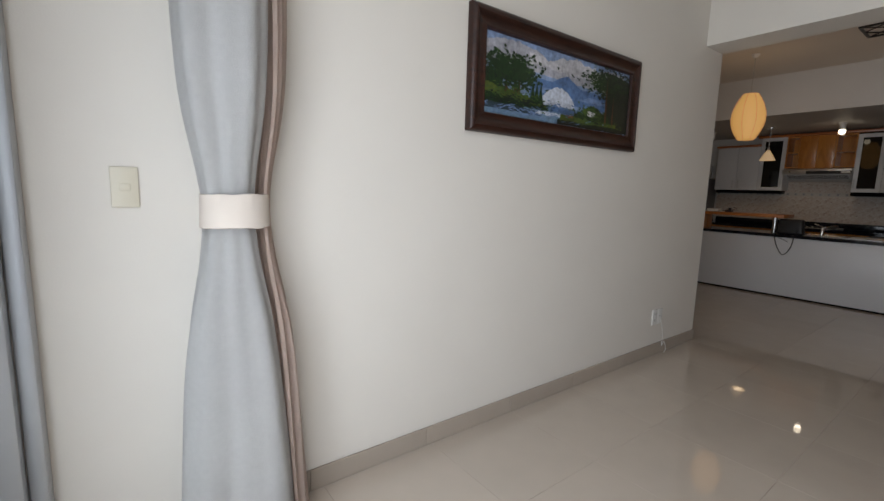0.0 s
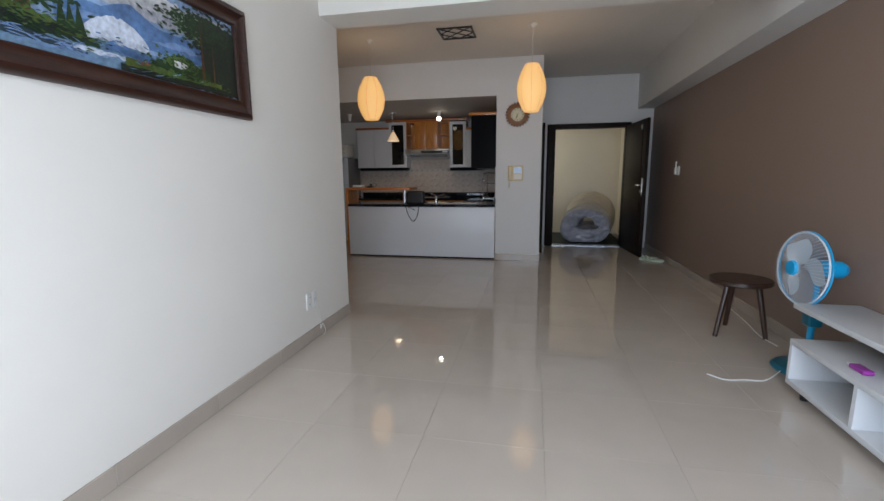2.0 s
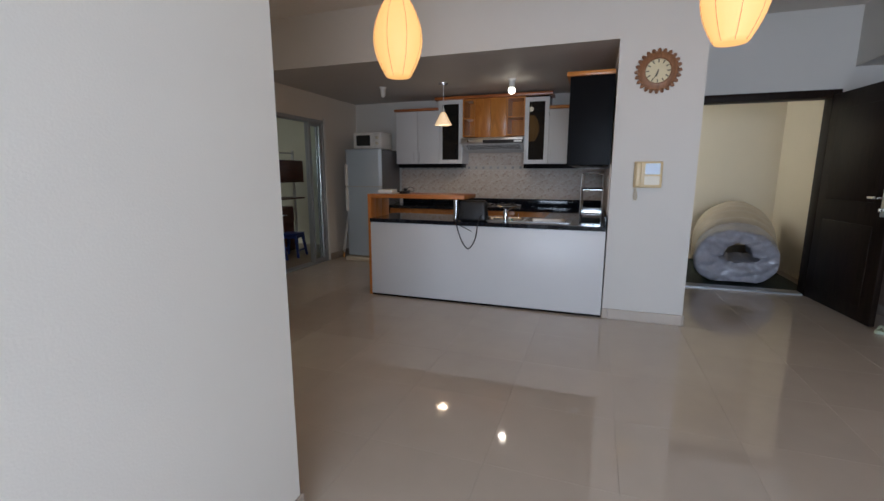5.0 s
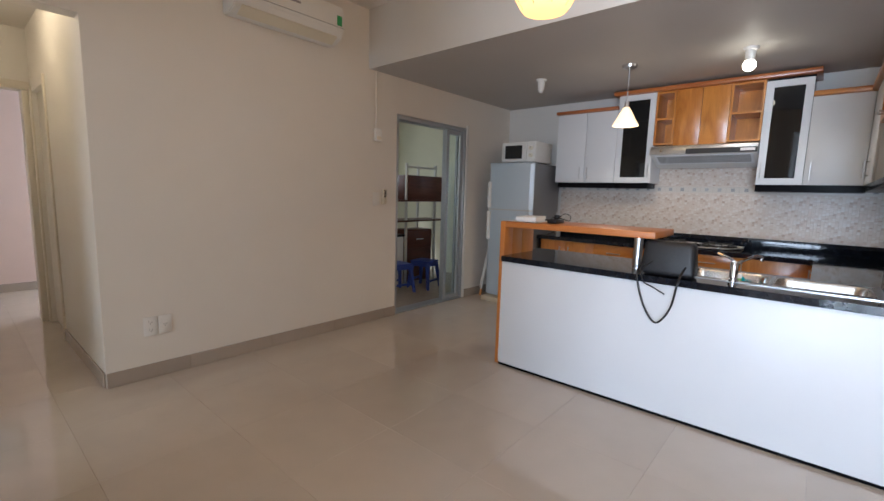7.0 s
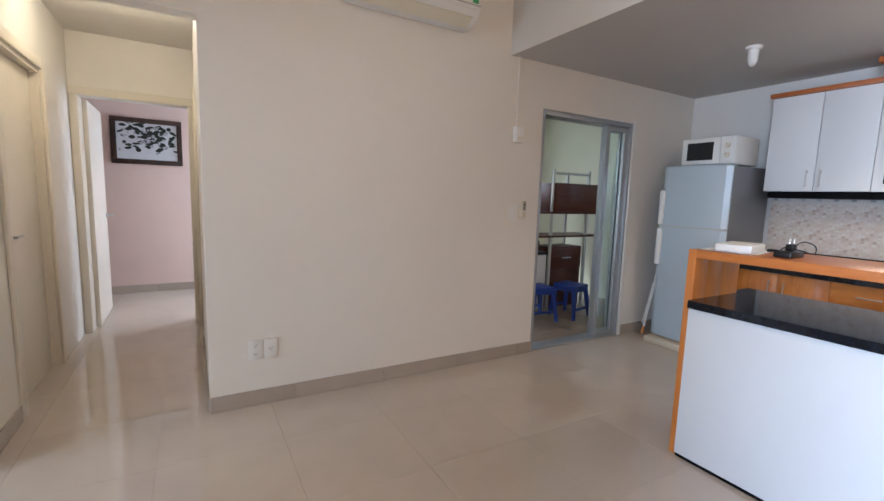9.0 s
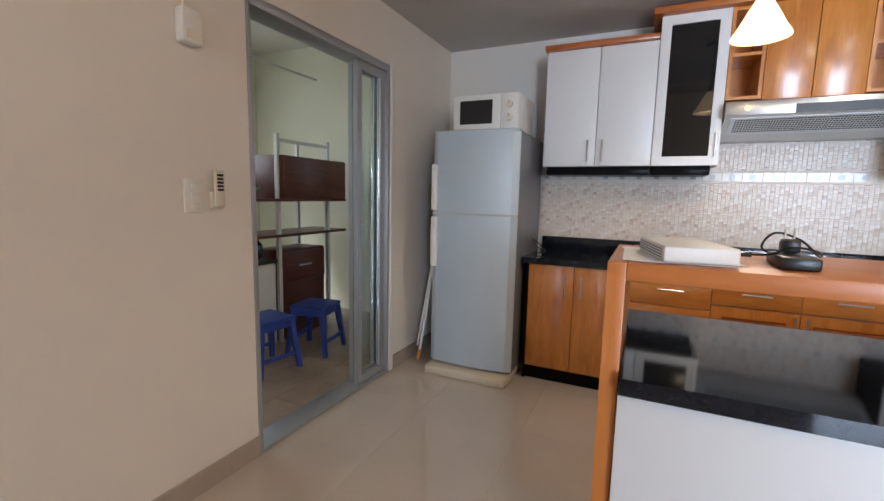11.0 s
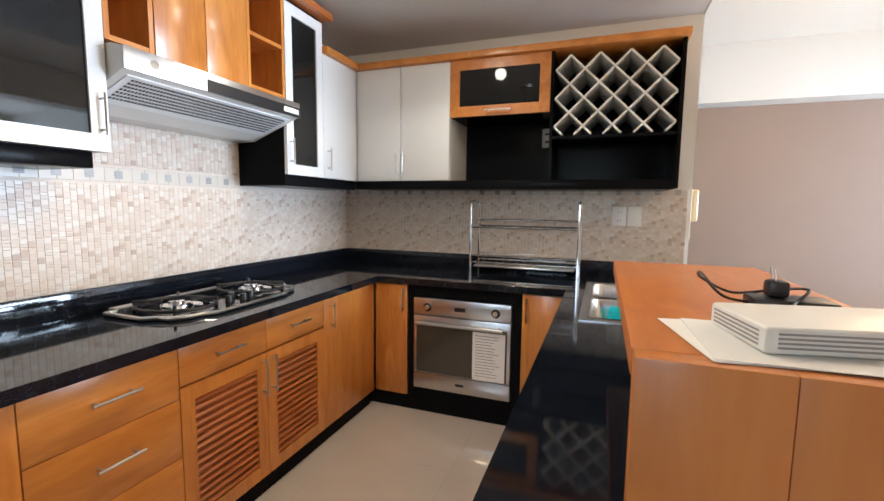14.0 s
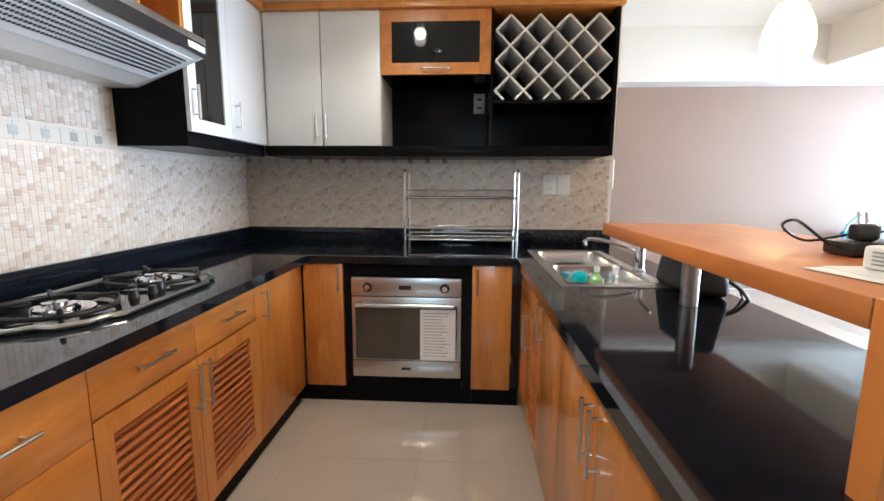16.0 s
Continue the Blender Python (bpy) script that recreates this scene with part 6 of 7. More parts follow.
# rolled mattress in plastic
PLASTIC = material("wrinkled_clear_film", (0.40, 0.40, 0.45), 0.30, vary=0.3, scale=14, bump=1.0, bump_scale=30, coat=0.3)
TAN_FILM = material("tan_ribbed_film", (0.46, 0.40, 0.31), 0.28, vary=0.12, scale=10, bump=0.4, bump_scale=30, coat=0.3)
RCY, NR = -0.445, 96


def roll_ring(bm, x, hw, hh, k, crease=0.0):
    """One cross-section of the roll: domed on top, flattened below; k scales it about its hollow."""
    out = []
    for i in range(NR):
        a = 2 * math.pi * i / NR
        c, s = math.cos(a), math.sin(a)
        r = 1 + 0.10 * max(0, -s) * abs(c) * 2 - 0.05 * max(0, s)
        q = Vector((c * 3, s * 3, x * 6))
        r *= 1 + 0.03 * noise.noise(q) + 0.012 * noise.noise(q * 3)
        y, z = c * r * hw, hh * (1 + max(s * r, -0.93))
        hy, hz = -0.02 + 0.17 * c * (1.0 if s < 0 else 0.6), hh * 1.0 + (0.13 * s if s > 0 else 0.03 * s) + 0.02 * noise.noise(q * 2)
        y, z = hy + (y - hy) * k, hz + (z - hz) * k
        out.append(bm.verts.new((x + crease * noise.noise(Vector((y * 8, z * 17, 1.7))), RCY + y - 0.2 * max(0, x - 8.95), max(z + 0.004, 0.006))))
    return out


def skin(bm, rings):
    for a, b in zip(rings, rings[1:]):
        for i in range(NR):
            bm.faces.new((a[i], a[(i + 1) % NR], b[(i + 1) % NR], b[i]))
    bmesh.ops.recalc_face_normals(bm, faces=bm.faces)


mr = thing("rolled_mattress", "rolled mattress wrapped in wrinkled clear plastic film in the corridor", "mattress", at=(9.6, -0.42, 0))
bm = bmesh.new()
rings = [roll_ring(bm, 9.45, 0.43, 0.33, 0.02), roll_ring(bm, 9.15, 0.43, 0.33, 0.10)]
rings += [roll_ring(bm, 8.96, 0.43, 0.33, 0.14)]
rings += [roll_ring(bm, 8.93 - 0.035 * math.sin(math.pi * u), 0.43, 0.33, 0.17 + 0.81 * u, 0.055) for u in (0.0, 0.12, 0.25, 0.38, 0.5, 0.62, 0.75, 0.88, 0.96)]
rings += [roll_ring(bm, 8.945, 0.43, 0.33, 1.0), roll_ring(bm, 9.05, 0.435, 0.335, 1.0), roll_ring(bm, 9.20, 0.44, 0.345, 1.0), roll_ring(bm, 9.32, 0.44, 0.36, 1.0)]
skin(bm, rings)
part("roll", bm, PLASTIC, mr, smooth=70)
bm = bmesh.new()
rings = [roll_ring(bm, 9.28, 0.42, 0.35, 0.9)]
for k in range(45):
    u = k / 44
    g = 1 - (1 - u) ** 2
    rib = 0.006 * math.sin(u * 26)
    rings.append(roll_ring(bm, 9.28 + 0.92 * u, 0.44 + 0.03 * g + rib, 0.365 + 0.095 * g + rib, 1.0))
rings.append(roll_ring(bm, 10.2, 0.46, 0.43, 0.3))
skin(bm, rings)
part("rear_wrap", bm, TAN_FILM, mr, "tan ribbed outer wrap", smooth=70)

# sandals
FOAM = material("pale_green_foam", (0.50, 0.58, 0.44), 0.6, vary=0.06)
def sandal(x, y, turn):
    p = thing("sandal", "pale green foam slipper by the entrance door", "slipper", "slippers", (0, 0, 0))
    bm = bmesh.new()
    ring = []
    for i in range(24):
        a = 2 * math.pi * i / 24
        ring.append((0.13 * math.cos(a), (0.045 + 0.008 * math.cos(a)) * math.sin(a)))
    lo = [bm.verts.new((u, v, 0.001)) for u, v in ring]
    hi = [bm.verts.new((u, v, 0.026 + (0.008 if u < -0.05 else 0))) for u, v in ring]
    bm.faces.new(lo[::-1]); bm.faces.new(hi)
    for i in range(24):
        bm.faces.new((lo[i], lo[(i + 1) % 24], hi[(i + 1) % 24], hi[i]))
    part("sole", bm, FOAM, p)
    for ux in (0.03, 0.075):
        bm = bmesh.new()
        pts = [(ux + 0.01 * math.sin(math.pi * k / 10), -0.05 + 0.10 * k / 10, 0.02 + 0.042 * math.sin(math.pi * k / 10)) for k in range(11)]
        tube(bm, pts, 0.010, 8)
        part("upper_strap", bm, FOAM, p)
    p.matrix_basis = pose(x, y, 0, 0, 0, turn)
sandal(7.46, -1.20, 100)
sandal(7.33, -1.25, 65)

# ---- things on the island and bar ----
bag = thing("handbag", "black leather handbag with a strap hanging over the counter", "handbag", at=(7.2, 2.29, 0.83))
LEATHER = material("black_leather", (0.012, 0.012, 0.013), 0.45, vary=0.2, scale=20, bump=0.4, bump_scale=120)
bm = B(7.13, 2.15, 0.8315, 7.27, 2.43, 1.03, bevel=0.03, seg=4)
for v in bm.verts:
    k = (v.co.z - 0.83) / 0.2
    v.co.x = 7.20 + (v.co.x - 7.20) * (1.05 - 0.45 * k)
    v.co.y = 2.29 + (v.co.y - 2.29) * (1.05 - 0.12 * k)
    v.co += Vector((noise.noise(v.co * 12), noise.noise(v.co * 12 + Vector((3, 0, 0))), 0)) * 0.008
part("body", bm, LEATHER, bag, smooth=60)
bm = bmesh.new()
tube(bm, spline([(7.15, 2.40, 0.90), (7.10, 2.43, 0.86), (7.066, 2.42, 0.80), (7.064, 2.37, 0.65), (7.062, 2.30, 0.57), (7.064, 2.235, 0.66), (7.066, 2.21, 0.80), (7.10, 2.20, 0.86), (7.15, 2.19, 0.90)], 8), 0.006, 6)
part("strap", bm, LEATHER, bag, "thin black strap")
bm = bmesh.new()
tube(bm, spline([(7.15, 2.36, 0.92), (7.095, 2.40, 0.865), (7.067, 2.39, 0.80), (7.066, 2.33, 0.77), (7.067, 2.27, 0.74)], 8), 0.004, 6)
part("strap_end", bm, LEATHER, bag)

pp = thing("paper_sheets", "loose white paper sheets on the bar", "paper", at=(7.3, 3.25, 1.081))
for k, (a, dx, dy) in enumerate(((6, 0, 0), (11, 0.012, -0.008), (2, -0.01, 0.006))):
    bm = B(-0.15, -0.105, 0, 0.15, 0.105, 0.0008)
    bmesh.ops.rotate(bm, cent=(0, 0, 0), matrix=Matrix.Rotation(radians(a), 3, "Z"), verts=bm.verts)
    bmesh.ops.translate(bm, vec=(7.318 + dx, 3.285 + dy, 1.0805 + 0.0011 * k), verts=bm.verts)
    part("sheet", bm, PAPER, pp)
rt = thing("wifi_router", "white network router with vent slots on the bar", "router", at=(7.24, 3.275, 1.085))
RM = Matrix.Translation((7.285, 3.262, 1.0845)) @ Matrix.Rotation(radians(12), 4, "Z")
bm = B(-0.125, -0.075, 0.0, 0.125, 0.075, 0.036, bevel=0.006, seg=3)
bmesh.ops.transform(bm, matrix=RM, verts=bm.verts)
part("case", bm, WHITE_PL, rt, "white plastic case")
for i in range(4):
    z = 0.008 + i * 0.006
    for b in ((0.1251, -0.06, z, 0.1262, 0.06, z + 0.0025), (-0.11, 0.0751, z, 0.11, 0.0762, z + 0.0025)):
        bm = B(*b)
        bmesh.ops.transform(bm, matrix=RM, verts=bm.verts)
        part("vent_slot", bm, GREY_INK, rt)
ad = thing("power_adapter", "black mains adapter with tangled cable on the bar", "adapter", at=(7.22, 3.03, 1.08))
part("block", B(7.13, 2.99, 1.0812, 7.26, 3.06, 1.108, bevel=0.006), BLACK_PL, ad)
part("plug", B(7.20, 3.01, 1.1085, 7.235, 3.045, 1.14, bevel=0.008), BLACK_PL, ad)
for dy in (-0.007, 0.009):
    part("pin", C((7.222, 3.027 + dy, 1.138), (7.226, 3.027 + dy, 1.162), 0.002, n=8), STEEL, ad)
bm = bmesh.new()
tube(bm, spline([(7.26, 3.03, 1.095), (7.31, 3.06, 1.11), (7.34, 3.03, 1.145), (7.33, 2.98, 1.13), (7.27, 2.96, 1.10), (7.20, 2.98, 1.115), (7.17, 3.03, 1.125), (7.20, 3.065, 1.105), (7.215, 3.10, 1.10)], 8), 0.0028, 6)
part("cable", bm, BLACK_PL, ad, "tangled black cable")
part("jack", C((7.215, 3.096, 1.10), (7.217, 3.117, 1.10), 0.006, n=10), BLACK_PL, ad)
ad.location += Vector((0.07, 0.03, 0.0))

# cables at the counter's end, pole behind the fridge
cb = bmesh.new()
tube(cb, spline([(9.02, 4.02, 0.834), (9.10, 3.98, 0.86), (9.16, 4.04, 0.90), (9.10, 4.06, 0.93), (9.04, 4.02, 0.89), (9.10, 3.97, 0.845), (9.2, 4.02, 0.87)], 8), 0.004, 6)
single("appliance_cable", cb, BLACK_PL, "coiled black appliance cable on the worktop", "cable", at=(9.1, 4.02, 0.83))
mop = thing("mop_pole", "white crutch-like pole with orange tip leaning by the refrigerator", "pole", at=(8.86, 4.80, 0))
part("pole", C((8.86, 4.815, 0.05), (8.96, 4.735, 0.85), 0.011), WHITE_PL, mop)
part("pole", C((8.865, 4.835, 0.10), (8.96, 4.765, 0.75), 0.007), WHITE_PL, mop)
part("tip", C((8.853, 4.821, 0.0), (8.862, 4.813, 0.075), 0.016, 0.013), material("orange_tip_plastic", (0.55, 0.22, 0.04), 0.4), mop)

# sockets in the kitchen
for x, n in ((7.495, "socket"), (7.408, "blank")):
    p = thing("wall_socket", "white wall socket on the mosaic tiles", "socket", "tile wall sockets", (x, KSIDE + 0.014, 1.21))
    part("plate", B(x - 0.041, KSIDE + 0.014, 1.15, x + 0.041, KSIDE + 0.024, 1.272, bevel=0.003), WHITE_PL, p)
    if n == "socket":
        for z in (1.185, 1.237):
            for dx in (-0.008, 0.008):
                part("slot", B(x + dx - 0.0015, KSIDE + 0.0241, z - 0.005, x + dx + 0.0015, KSIDE + 0.0246, z + 0.005), BLACK_PL, p)
p = thing("wall_socket", "grey socket in the black niche", "socket", at=(7.95, YB + 0.015, 1.70))
part("plate", B(7.915, YB + 0.0155, 1.645, 7.985, YB + 0.025, 1.765, bevel=0.003), material("grey_plate", (0.35, 0.35, 0.34), 0.4), p)
for z in (1.68, 1.73):
    part("slot", B(7.935, YB + 0.0251, z - 0.008, 7.965, YB + 0.0257, z + 0.008), BLACK_PL, p)

# ---- yard: sliding door, rack and stools ----
yd = thing("yard_door", "grey aluminium framed sliding glass yard door, half open", "sliding door", at=(8.0, KW, 0))
for n, b in (("jamb", (7.452, KW - 0.004, 0, 7.475, KW + 0.134, 2.03)), ("jamb", (8.535, KW - 0.004, 0, 8.558, KW + 0.134, 2.03)), ("head", (7.4755, KW - 0.004, 1.985, 8.5345, KW + 0.134, 2.028)), ("track", (7.4755, KW - 0.004, 0.0, 8.5345, KW + 0.134, 0.018))):
    part(n, B(*b, bevel=0.003), ALU, yd)
for a, b, y in ((8.24, 8.53, 0.02), (8.26, 8.53, 0.07)):
    s = bmesh.new()
    frame_y(s, KW + y, 0.03, a, b, 0.02, 1.984, 0.045)
    sh = part("sash", s, ALU, yd, "grey aluminium sash")
    pn = part("pane", B(a + 0.046, KW + y + 0.013, 0.066, b - 0.046, KW + y + 0.018, 1.938), CLEAR, sh, "clear glass pane")
    pn.visible_shadow = False
single("door_post_trim", B(8.560, KW - 0.014, 0.0, 8.60, KW - 0.0005, 2.06, bevel=0.003), WHITE_PL, "white painted post beside the yard door", "door trim", kind="structure", at=(8.58, KW, 0))

SHELFMET = material("white_metal_tube", (0.62, 0.60, 0.55), 0.4, vary=0.06)
rk = thing("yard_rack", "white metal rack with dark wooden shelves in the yard", "rack", at=(9.0, 6.1, 0))
RX = (8.62, 9.20)
RY = (5.95, 6.30)
for x in RX:
    for y in RY:
        part("post", B(x, y, 0.0, x + 0.03, y + 0.03, 1.66), SHELFMET, rk)
for z in (1.60, 1.42):
    part("rail", B(8.651, 5.95, z, 9.199, 5.975, z + 0.025), SHELFMET, rk)
for z in (0.86, 1.14):
    part("shelf_board", B(8.05, 5.94, z, 9.45, 6.34, z + 0.022), MAHOGANY, rk)
cbx = thing("yard_wall_box", "dark red wooden box cabinet on the yard rack", "cabinet", at=(8.98, 6.1, 1.2))
part("body", B(8.64, 5.93, 1.1625, 9.42, 6.30, 1.50, bevel=0.004), MAHOGANY, cbx)
part("door", B(8.65, 5.915, 1.17, 9.41, 5.929, 1.49, bevel=0.002), MAHOGANY, cbx)
lower = thing("yard_cabinet", "dark red wooden low cabinet with drawer in the yard", "cabinet", at=(9.0, 6.1, 0))
part("body", B(8.66, 5.99, 0.0, 9.19, 6.29, 0.74, bevel=0.004), MAHOGANY, lower)
part("drawer", B(8.67, 5.975, 0.48, 9.18, 5.989, 0.72, bevel=0.002), MAHOGANY, lower)
part("handle", B(8.86, 5.962, 0.60, 9.0, 5.9745, 0.612), STEEL, lower)
basin = thing("green_basin", "green plastic basin on the yard rack", "basin", at=(8.3, 6.1, 1.162))
bm = bmesh.new()
lathe(bm, [(0.001, 1.165), (0.16, 1.165), (0.21, 1.235), (0.225, 1.24), (0.225, 1.252), (0.205, 1.25), (0.155, 1.18), (0.001, 1.178)], 32, (8.32, 6.14, 0))
part("bowl", bm, GREEN_PL, basin)
wm = thing("white_bin", "white plastic storage bin under the rack", "bin", at=(8.35, 6.1, 0))
part("body", B(8.12, 5.96, 0.0, 8.60, 6.30, 0.66, bevel=0.02, seg=3), WHITE_PL, wm)
part("lid", B(8.11, 5.95, 0.661, 8.61, 6.31, 0.69, bevel=0.008), BLACK_PL, wm)
bgb = thing("plastic_bag", "shiny dark blue plastic bag on the storage bin", "bag", at=(8.4, 6.1, 0.69))
bm = bmesh.new()
bmesh.ops.create_icosphere(bm, subdivisions=4, radius=0.15)
for v in bm.verts:
    n = 1 + 0.25 * noise.noise(v.co * 9)
    v.co = Vector((8.38 + v.co.x * 1.15 * n, 6.10 + v.co.y * n, max(0.692, 0.80 + v.co.z * 0.85 * n)))
part("bag", bm, material("dark_blue_film", (0.012, 0.03, 0.06), 0.15, vary=0.3, coat=0.6), bgb)
for zz in (2.35,):
    bm = bmesh.new()
    cyl(bm, (6.6, 6.5, zz), (9.7, 6.5, zz), 0.012, n=10)
    single("clothes_rail", bm, SHELFMET, "white metal clothes rail under the yard ceiling", "rail", at=(8, 6.5, zz))


def plastic_stool():
    p = thing("plastic_stool", "blue plastic stool on the yard floor", "stool", "yard stools")
    part("seat", B(-0.14, -0.14, 0.345, 0.14, 0.14, 0.375, bevel=0.012, seg=3), BLUE_PL, p)
    bm = bmesh.new()
    for s in (1, -1):
        box(bm, -0.125, s * 0.125 - 0.004, 0.30, 0.125, s * 0.125 + 0.004, 0.346)
        box(bm, s * 0.125 - 0.004, -0.12, 0.30, s * 0.125 + 0.004, 0.12, 0.346)
    part("apron", bm, BLUE_PL, p)
    for sx in (1, -1):
        for sy in (1, -1):
            bm = bmesh.new()
            vs = []
            for z, o, w in ((0.0, 0.165, 0.022), (0.346, 0.125, 0.032)):
                vs.append([bm.verts.new((sx * (o + a * w), sy * (o + b * w), z)) for a, b in ((-1, -1), (0.3, -1), (0.3, 0.3), (-1, 0.3))])
            bm.faces.new(vs[0][::-1]); bm.faces.new(vs[1])
            for i in range(4):
                bm.faces.new((vs[0][i], vs[0][(i + 1) % 4], vs[1][(i + 1) % 4], vs[1][i]))
            bmesh.ops.recalc_face_normals(bm, faces=bm.faces)
            part("leg", bm, BLUE_PL, p)
    for sy in (1, -1):
        part("stretcher", B(-0.145, sy * 0.145 - 0.008, 0.10, 0.145, sy * 0.145 + 0.008, 0.125), BLUE_PL, p)
    return p


ps0 = plastic_stool()
ps0.matrix_basis = pose(8.66, 5.62, -0.003, 0, 0, 12)
copy_thing(ps0, pose(8.20, 5.66, -0.003, 0, 0, -8))

# ---- floor tiles, skirting and wall tiles ----
floor_ob = bpy.data.objects["floor"]
ORIGIN["floor"] = Vector((0, 0, 0))


def slab_mesh(name, w, d, h, bev, mat):
    """A tile lying with its top at 0, corner at the origin, with a small chamfer round the top."""
    v = [(0, 0, -h), (w, 0, -h), (w, d, -h), (0, d, -h), (0, 0, -bev), (w, 0, -bev), (w, d, -bev), (0, d, -bev),
         (bev, bev, 0), (w - bev, bev, 0), (w - bev, d - bev, 0), (bev, d - bev, 0)]
    f = [(0, 1, 5, 4), (1, 2, 6, 5), (2, 3, 7, 6), (3, 0, 4, 7), (4, 5, 9, 8), (5, 6, 10, 9), (6, 7, 11, 10), (7, 4, 8, 11), (8, 9, 10, 11)]
    me = bpy.data.meshes.new(name)
    me.from_pydata(v, [], f)
    me.materials.append(mat)
    return me


MESHES = {}


def tile_at(parent, name, x0, y0, x1, y1, mat, z=0.0, gap=0.0012, h=0.011):
    w, d = round(x1 - x0 - 2 * gap, 4), round(y1 - y0 - 2 * gap, 4)
    if w < 0.01 or d < 0.01:
        return
    key = (name, w, d, mat.name)
    if key not in MESHES:
        MESHES[key] = slab_mesh(name, w, d, h, 0.0005, mat)
    ob = new(name, MESHES[key])
    ob.parent = parent
    ob.location = Vector((x0 + gap, y0 + gap, z)) - ORIGIN[parent.name]


AREAS = [(-0.14, -1.5, 4.11, 2.2), (4.11, -1.5, 7.1, 4.9), (7.1, -1.5, 8.68, 0.4), (7.1, 1.02, 9.49, 4.9), (4.11, 4.9, 5.02, 8.62), (2.6, 3.3, 4.11, 5.2), (3.3, 6.7, 6.0, 8.62)]
for i in range(-7, 13):
    for j in range(-5, 16):
        x0, y0 = 3.055 + 0.574 * i, 0.422 + 0.574 * j
        x1, y1 = x0 + 0.574, y0 + 0.574
        if not any(x0 < a[2] - 0.01 and x1 > a[0] + 0.01 and y0 < a[3] - 0.01 and y1 > a[1] + 0.01 for a in AREAS):
            continue
        if y0 > 1.5 and x0 > 5.0:
            y1 = min(y1, 4.965)
        if y1 < 0.9:
            x1 = min(x1, 8.68)
        if x1 > 9.5:
            x1 = 9.5
        if y0 < -1.5:
            y0 = -1.5
        tile_at(floor_ob, "floor_tile", max(x0, -0.2), y0, x1, y1, TILE, 0.0, 0.0004, 0.0035)
for i in range(12):
    for j in range(9):
        x0, y0 = 6.4 + 0.3 * i, 4.97 + 0.3 * j
        tile_at(floor_ob, "yard_floor_tile", x0, y0, min(x0 + 0.3, 9.75), y0 + 0.3, YARD_TILE, 0.0, 0.0015, 0.0035)
MAT_GREEN = material("dark_green_rubber_matting", (0.008, 0.022, 0.018), 0.6, vary=0.3, scale=60, bump=0.4, bump_scale=200)
single("door_mat", B(8.78, -1.15, -0.002, 10.5, 0.35, 0.004), MAT_GREEN, "dark green mat on the corridor floor", "mat", at=(9.7, -0.1, 0))
structure("door_threshold", [(8.595, -1.0, -0.003, 8.76, 0.15, 0.018)], ALU, "pale stone entrance threshold", "threshold")
structure("corridor_floor", [(8.761, -1.27, -0.003, 10.55, 1.2, 0.0005)], YARD_TILE, "dull tiled corridor floor", "floor")


def skirting(name, a, b, normal, h=0.095, phase=0.0):
    """A row of skirting tiles from a to b; normal points into the room."""
    a, b, n = Vector((*a, 0)), Vector((*b, 0)), Vector((*normal, 0))
    run, L = (b - a).normalized(), (b - a).length
    p = thing(name, "beige porcelain skirting along the wall", "skirting", at=a)
    tagged(p, kind="structure")
    s = -phase
    while s < L - 0.005:
        s0, s1 = max(s, 0), min(s + 0.6, L)
        if s1 - s0 > 0.02:
            c = [a + run * (s0 + 0.0008) + n * 0.0005, a + run * (s1 - 0.0008) + n * 0.012]
            bm = B(min(c[0].x, c[1].x), min(c[0].y, c[1].y), 0.0005, max(c[0].x, c[1].x), max(c[0].y, c[1].y), h, bevel=0.002, seg=1)
            part("skirting_tile", bm, SKIRT, p, smooth=None)
        s += 0.6


skirting("baseboard", (-0.14, LW), (4.247, LW), (0, -1), phase=0.36)
skirting("baseboard", (4.247, LW - 0.012), (4.247, 3.53), (1, 0))
skirting("baseboard", (5.02, KW), (7.45, KW), (0, -1), phase=0.12)
skirting("baseboard", (8.60, KW), (9.48, KW), (0, -1))
skirting("baseboard", (5.02, KW + 0.01), (5.02, 6.16), (-1, 0))
skirting("baseboard", (FRONT, 0.40), (FRONT, 1.05), (-1, 0))
skirting("baseboard", (-0.14, BW), (8.59, BW), (0, 1), phase=0.2)
skirting("baseboard", (FRONT - 0.012, 0.40), (7.70, 0.40), (0, -1))
skirting("baseboard", (4.11, 4.83), (4.11, 5.24), (1, 0))
skirting("baseboard", (3.35, 8.62), (7.0, 8.62), (0, -1))


def mosaic_material():
    m = material("beige_mosaic_glaze", (0.6, 0.5, 0.42), 0.30, vary=0.03, spec=0.45)
    nt = m.node_tree
    p = nt.nodes["Principled BSDF"]
    geo = nt.nodes.new("ShaderNodeNewGeometry")
    cr = nt.nodes.new("ShaderNodeValToRGB")
    cr.color_ramp.interpolation = "CONSTANT"
    stops = [(0.0, (0.60, 0.52, 0.44)), (0.30, (0.64, 0.57, 0.50)), (0.52, (0.56, 0.47, 0.39)), (0.68, (0.66, 0.61, 0.55)), (0.82, (0.50, 0.39, 0.31)), (0.90, (0.60, 0.50, 0.42)), (0.96, (0.45, 0.35, 0.28))]
    e = cr.color_ramp.elements
    e[0].position, e[0].color = stops[0][0], (*stops[0][1], 1)
    e[1].position, e[1].color = stops[1][0], (*stops[1][1], 1)
    for pos, c in stops[2:]:
        k = e.new(pos)
        k.color = (*c, 1)
    nt.links.new(geo.outputs["Random Per Island"], cr.inputs["Fac"])
    nt.links.new(cr.outputs["Color"], p.inputs["Base Color"])
    return m


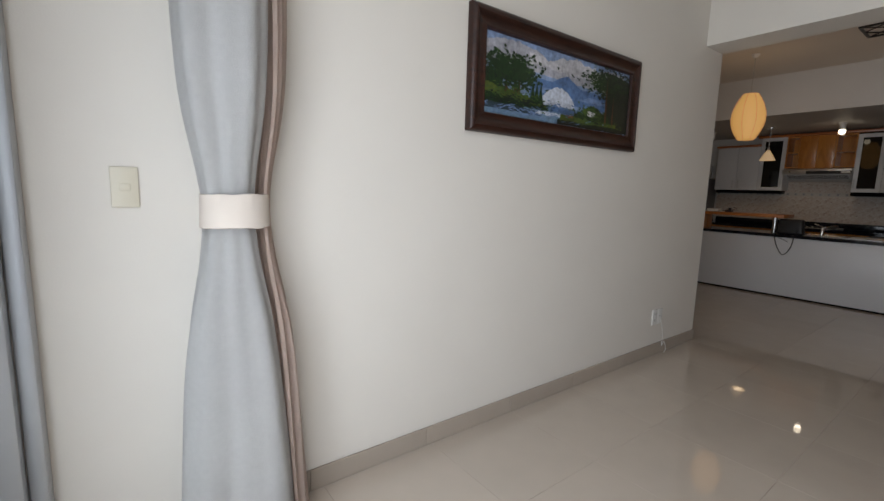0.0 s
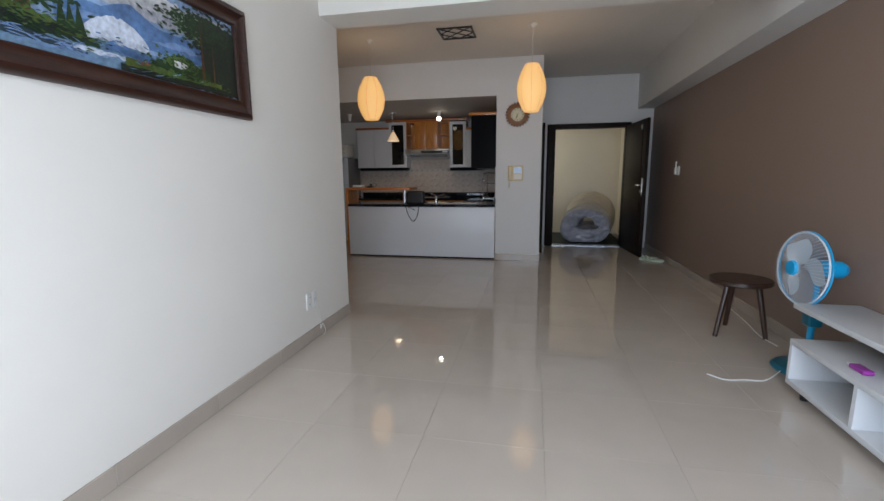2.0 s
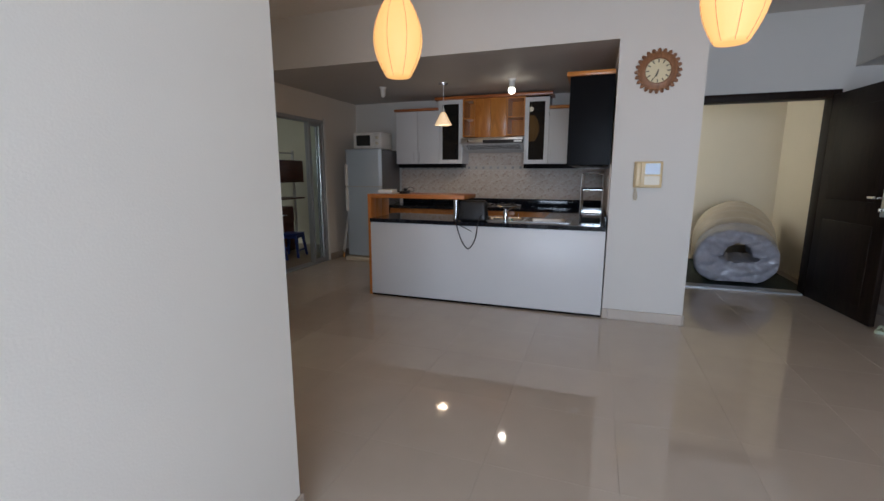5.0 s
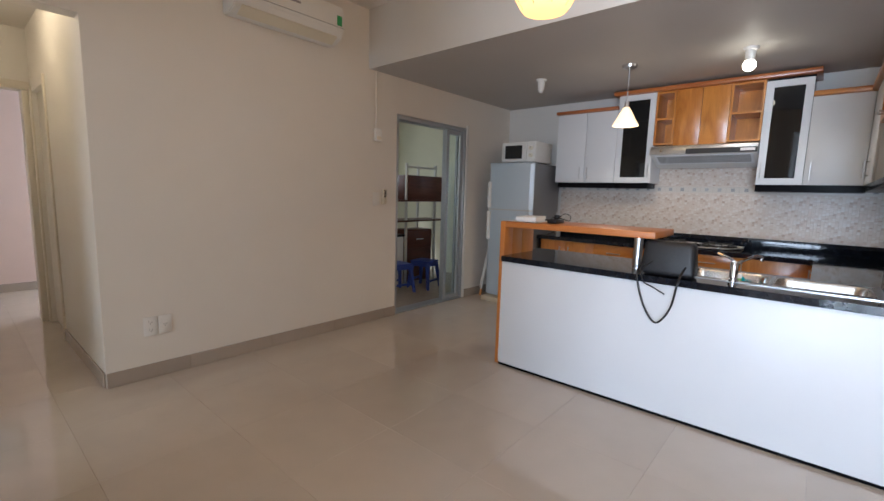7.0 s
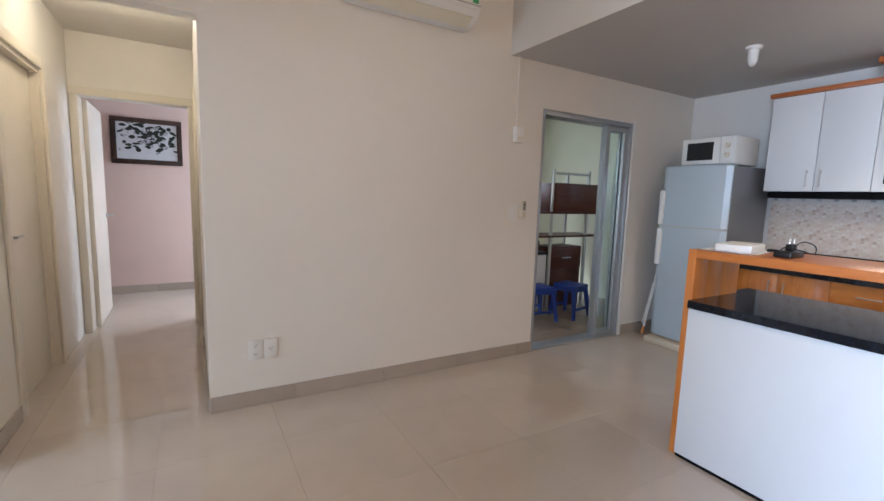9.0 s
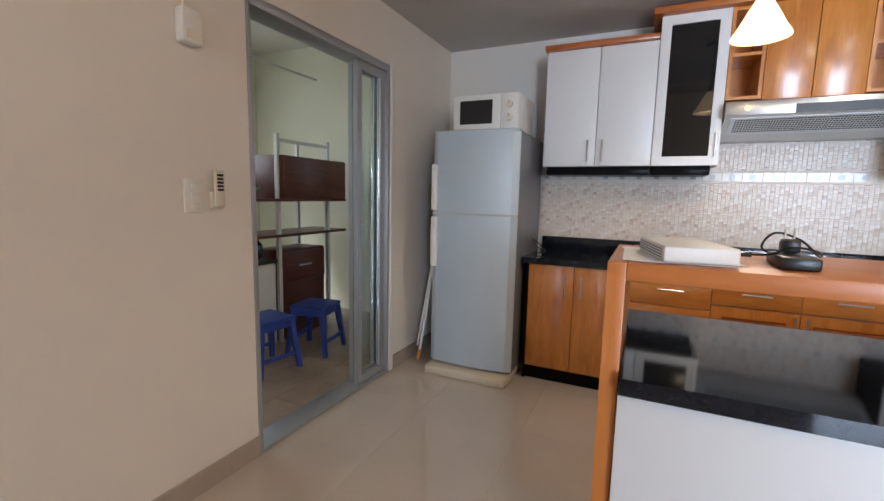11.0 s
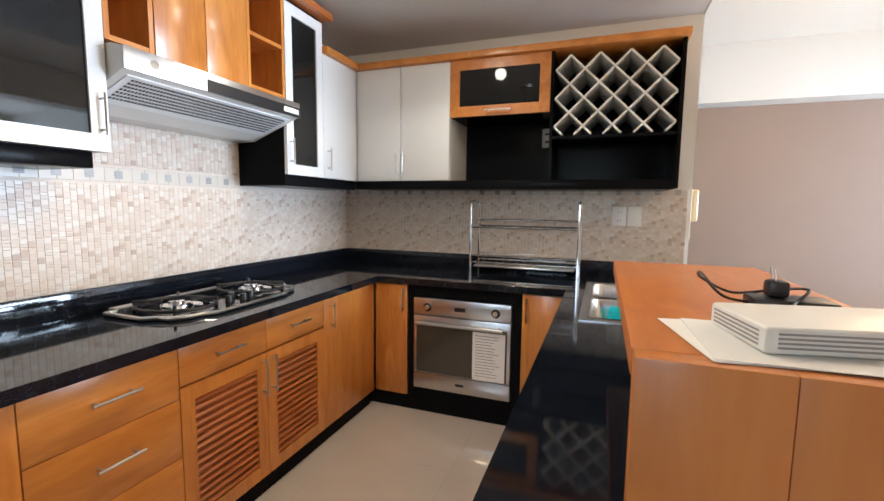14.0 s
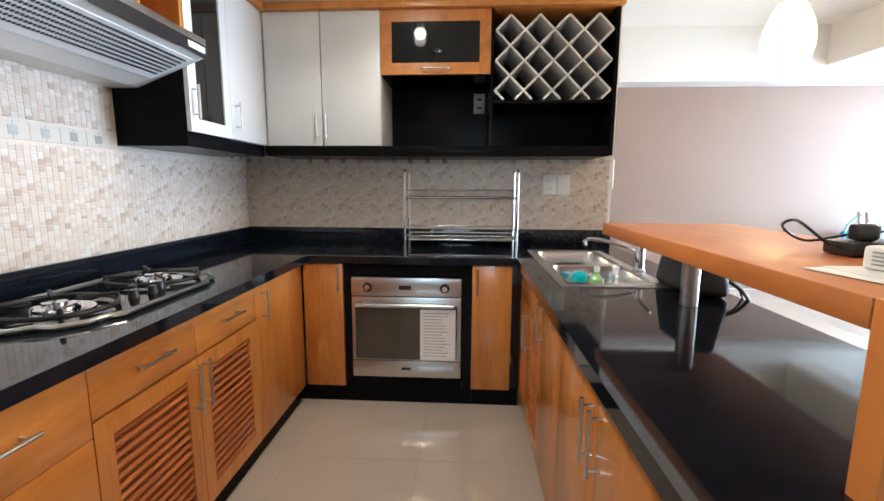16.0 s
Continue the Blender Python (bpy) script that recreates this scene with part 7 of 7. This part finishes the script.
MOSAIC = mosaic_material()
BORDER = material("pale_border_glaze", (0.60, 0.56, 0.50), 0.2, vary=0.05)
BORDER_BLUE = material("grey_blue_border_glaze", (0.36, 0.36, 0.36), 0.2, vary=0.1, island=0.3)


def chips(w, h, nx, nz, shift):
    """Mosaic chips on a tile of w by h, in the plane x (across) and z (up), proud along +y."""
    v, f = [], []

    def chip(x0, z0, x1, z1):
        g, b, t = 0.0007, 0.0011, 0.0018
        k = len(v)
        v.extend([(x0 + g, 0, z0 + g), (x1 - g, 0, z0 + g), (x1 - g, 0, z1 - g), (x0 + g, 0, z1 - g),
                  (x0 + g + b, t, z0 + g + b), (x1 - g - b, t, z0 + g + b), (x1 - g - b, t, z1 - g - b), (x0 + g + b, t, z1 - g - b)])
        f.extend([(k + 4, k + 7, k + 6, k + 5), (k, k + 4, k + 5, k + 1), (k + 1, k + 5, k + 6, k + 2), (k + 2, k + 6, k + 7, k + 3), (k + 3, k + 7, k + 4, k)])

    cw, ch = w / nx, h / nz
    for i in range(nx):
        z = 0.0 if not shift else -ch * ((i * 0.37) % 1)
        while z < h - 0.001:
            z0, z1 = max(z, 0), min(z + ch, h)
            if z1 - z0 > 0.006:
                if (i * 7 + int(z * 100)) % 5 == 0 and shift:
                    zm = (z0 + z1) / 2
                    chip(i * cw, z0, (i + 1) * cw, zm)
                    chip(i * cw, zm, (i + 1) * cw, z1)
                else:
                    chip(i * cw, z0, (i + 1) * cw, z1)
            z += ch
    return v, f


def wall_tiles(name, plane, u0, u1, rows, label):
    """Tiles of printed mosaic on one wall. plane: ('x', value) faces -x, ('y', value) faces +y."""
    axis, val = plane
    p = thing(name, label, "wall tiles", at=(0, 0, 0))
    tagged(p, kind="structure")
    bm = bmesh.new()
    z0, z1 = rows[0][0], rows[-1][1]
    if axis == "x":
        box(bm, val, u0, z0, val + 0.0075, u1, z1)
    else:
        box(bm, u0, val - 0.0075, z0, u1, val, z1)
    part("grout_bed", bm, GROUT, p, smooth=None)
    kinds = {}
    for za, zb, kind in rows:
        u = u0
        i = 0
        while u < u1 - 0.01:
            w = min(0.33, u1 - u)
            key = (round(w, 3), round(zb - za, 3), kind, i % 2)
            if key not in kinds:
                me = bpy.data.meshes.new("wall_tile")
                if kind == "mosaic":
                    v, f = chips(w, zb - za, max(1, round(w / 0.024)), max(1, round((zb - za) / 0.024)), True)
                    mats = [MOSAIC]
                else:
                    v, f = chips(w, zb - za, max(1, round(w / 0.055)), 1, False)
                    mats = [BORDER]
                me.from_pydata(v, [], f)
                me.materials.append(mats[0])
                kinds[key] = me
            ob = new("wall_tile", kinds[key])
            ob.parent = p
            if axis == "x":
                ob.matrix_basis = Matrix.Translation((val, u, za)) @ Matrix.Rotation(radians(90), 4, "Z")
            else:
                ob.matrix_basis = Matrix.Translation((u, val, za))
            if kind == "border":
                bb = bmesh.new()
                n = max(1, round(w / 0.11))
                for k in range(n):
                    c = (k + 0.5) * w / n
                    for a, h in ((0.016, 0.0028), (0.009, 0.0034)):
                        box(bb, c - a, 0.0005, (zb - za) / 2 - a, c + a, h, (zb - za) / 2 + a)
                o2 = new("border_square", mesh_of("border_square", bb, BORDER_BLUE))
                o2.parent = ob
            u += 0.33
            i += 1
    return p


wall_tiles("kitchen_wall_tiles", ("x", KBACK - 0.011), KSIDE + 0.012, 4.10,
           [(0.925, 1.13, "mosaic"), (1.131, 1.336, "mosaic"), (1.345, 1.405, "border"), (1.414, 1.60, "mosaic")], "glazed beige mosaic wall tiles behind the hob")
wall_tiles("kitchen_wall_tiles", ("y", KSIDE + 0.011), 7.12, KBACK - 0.012,
           [(0.925, 1.13, "mosaic"), (1.131, 1.336, "mosaic"), (1.345, 1.372, "border")], "glazed beige mosaic wall tiles on the side wall")
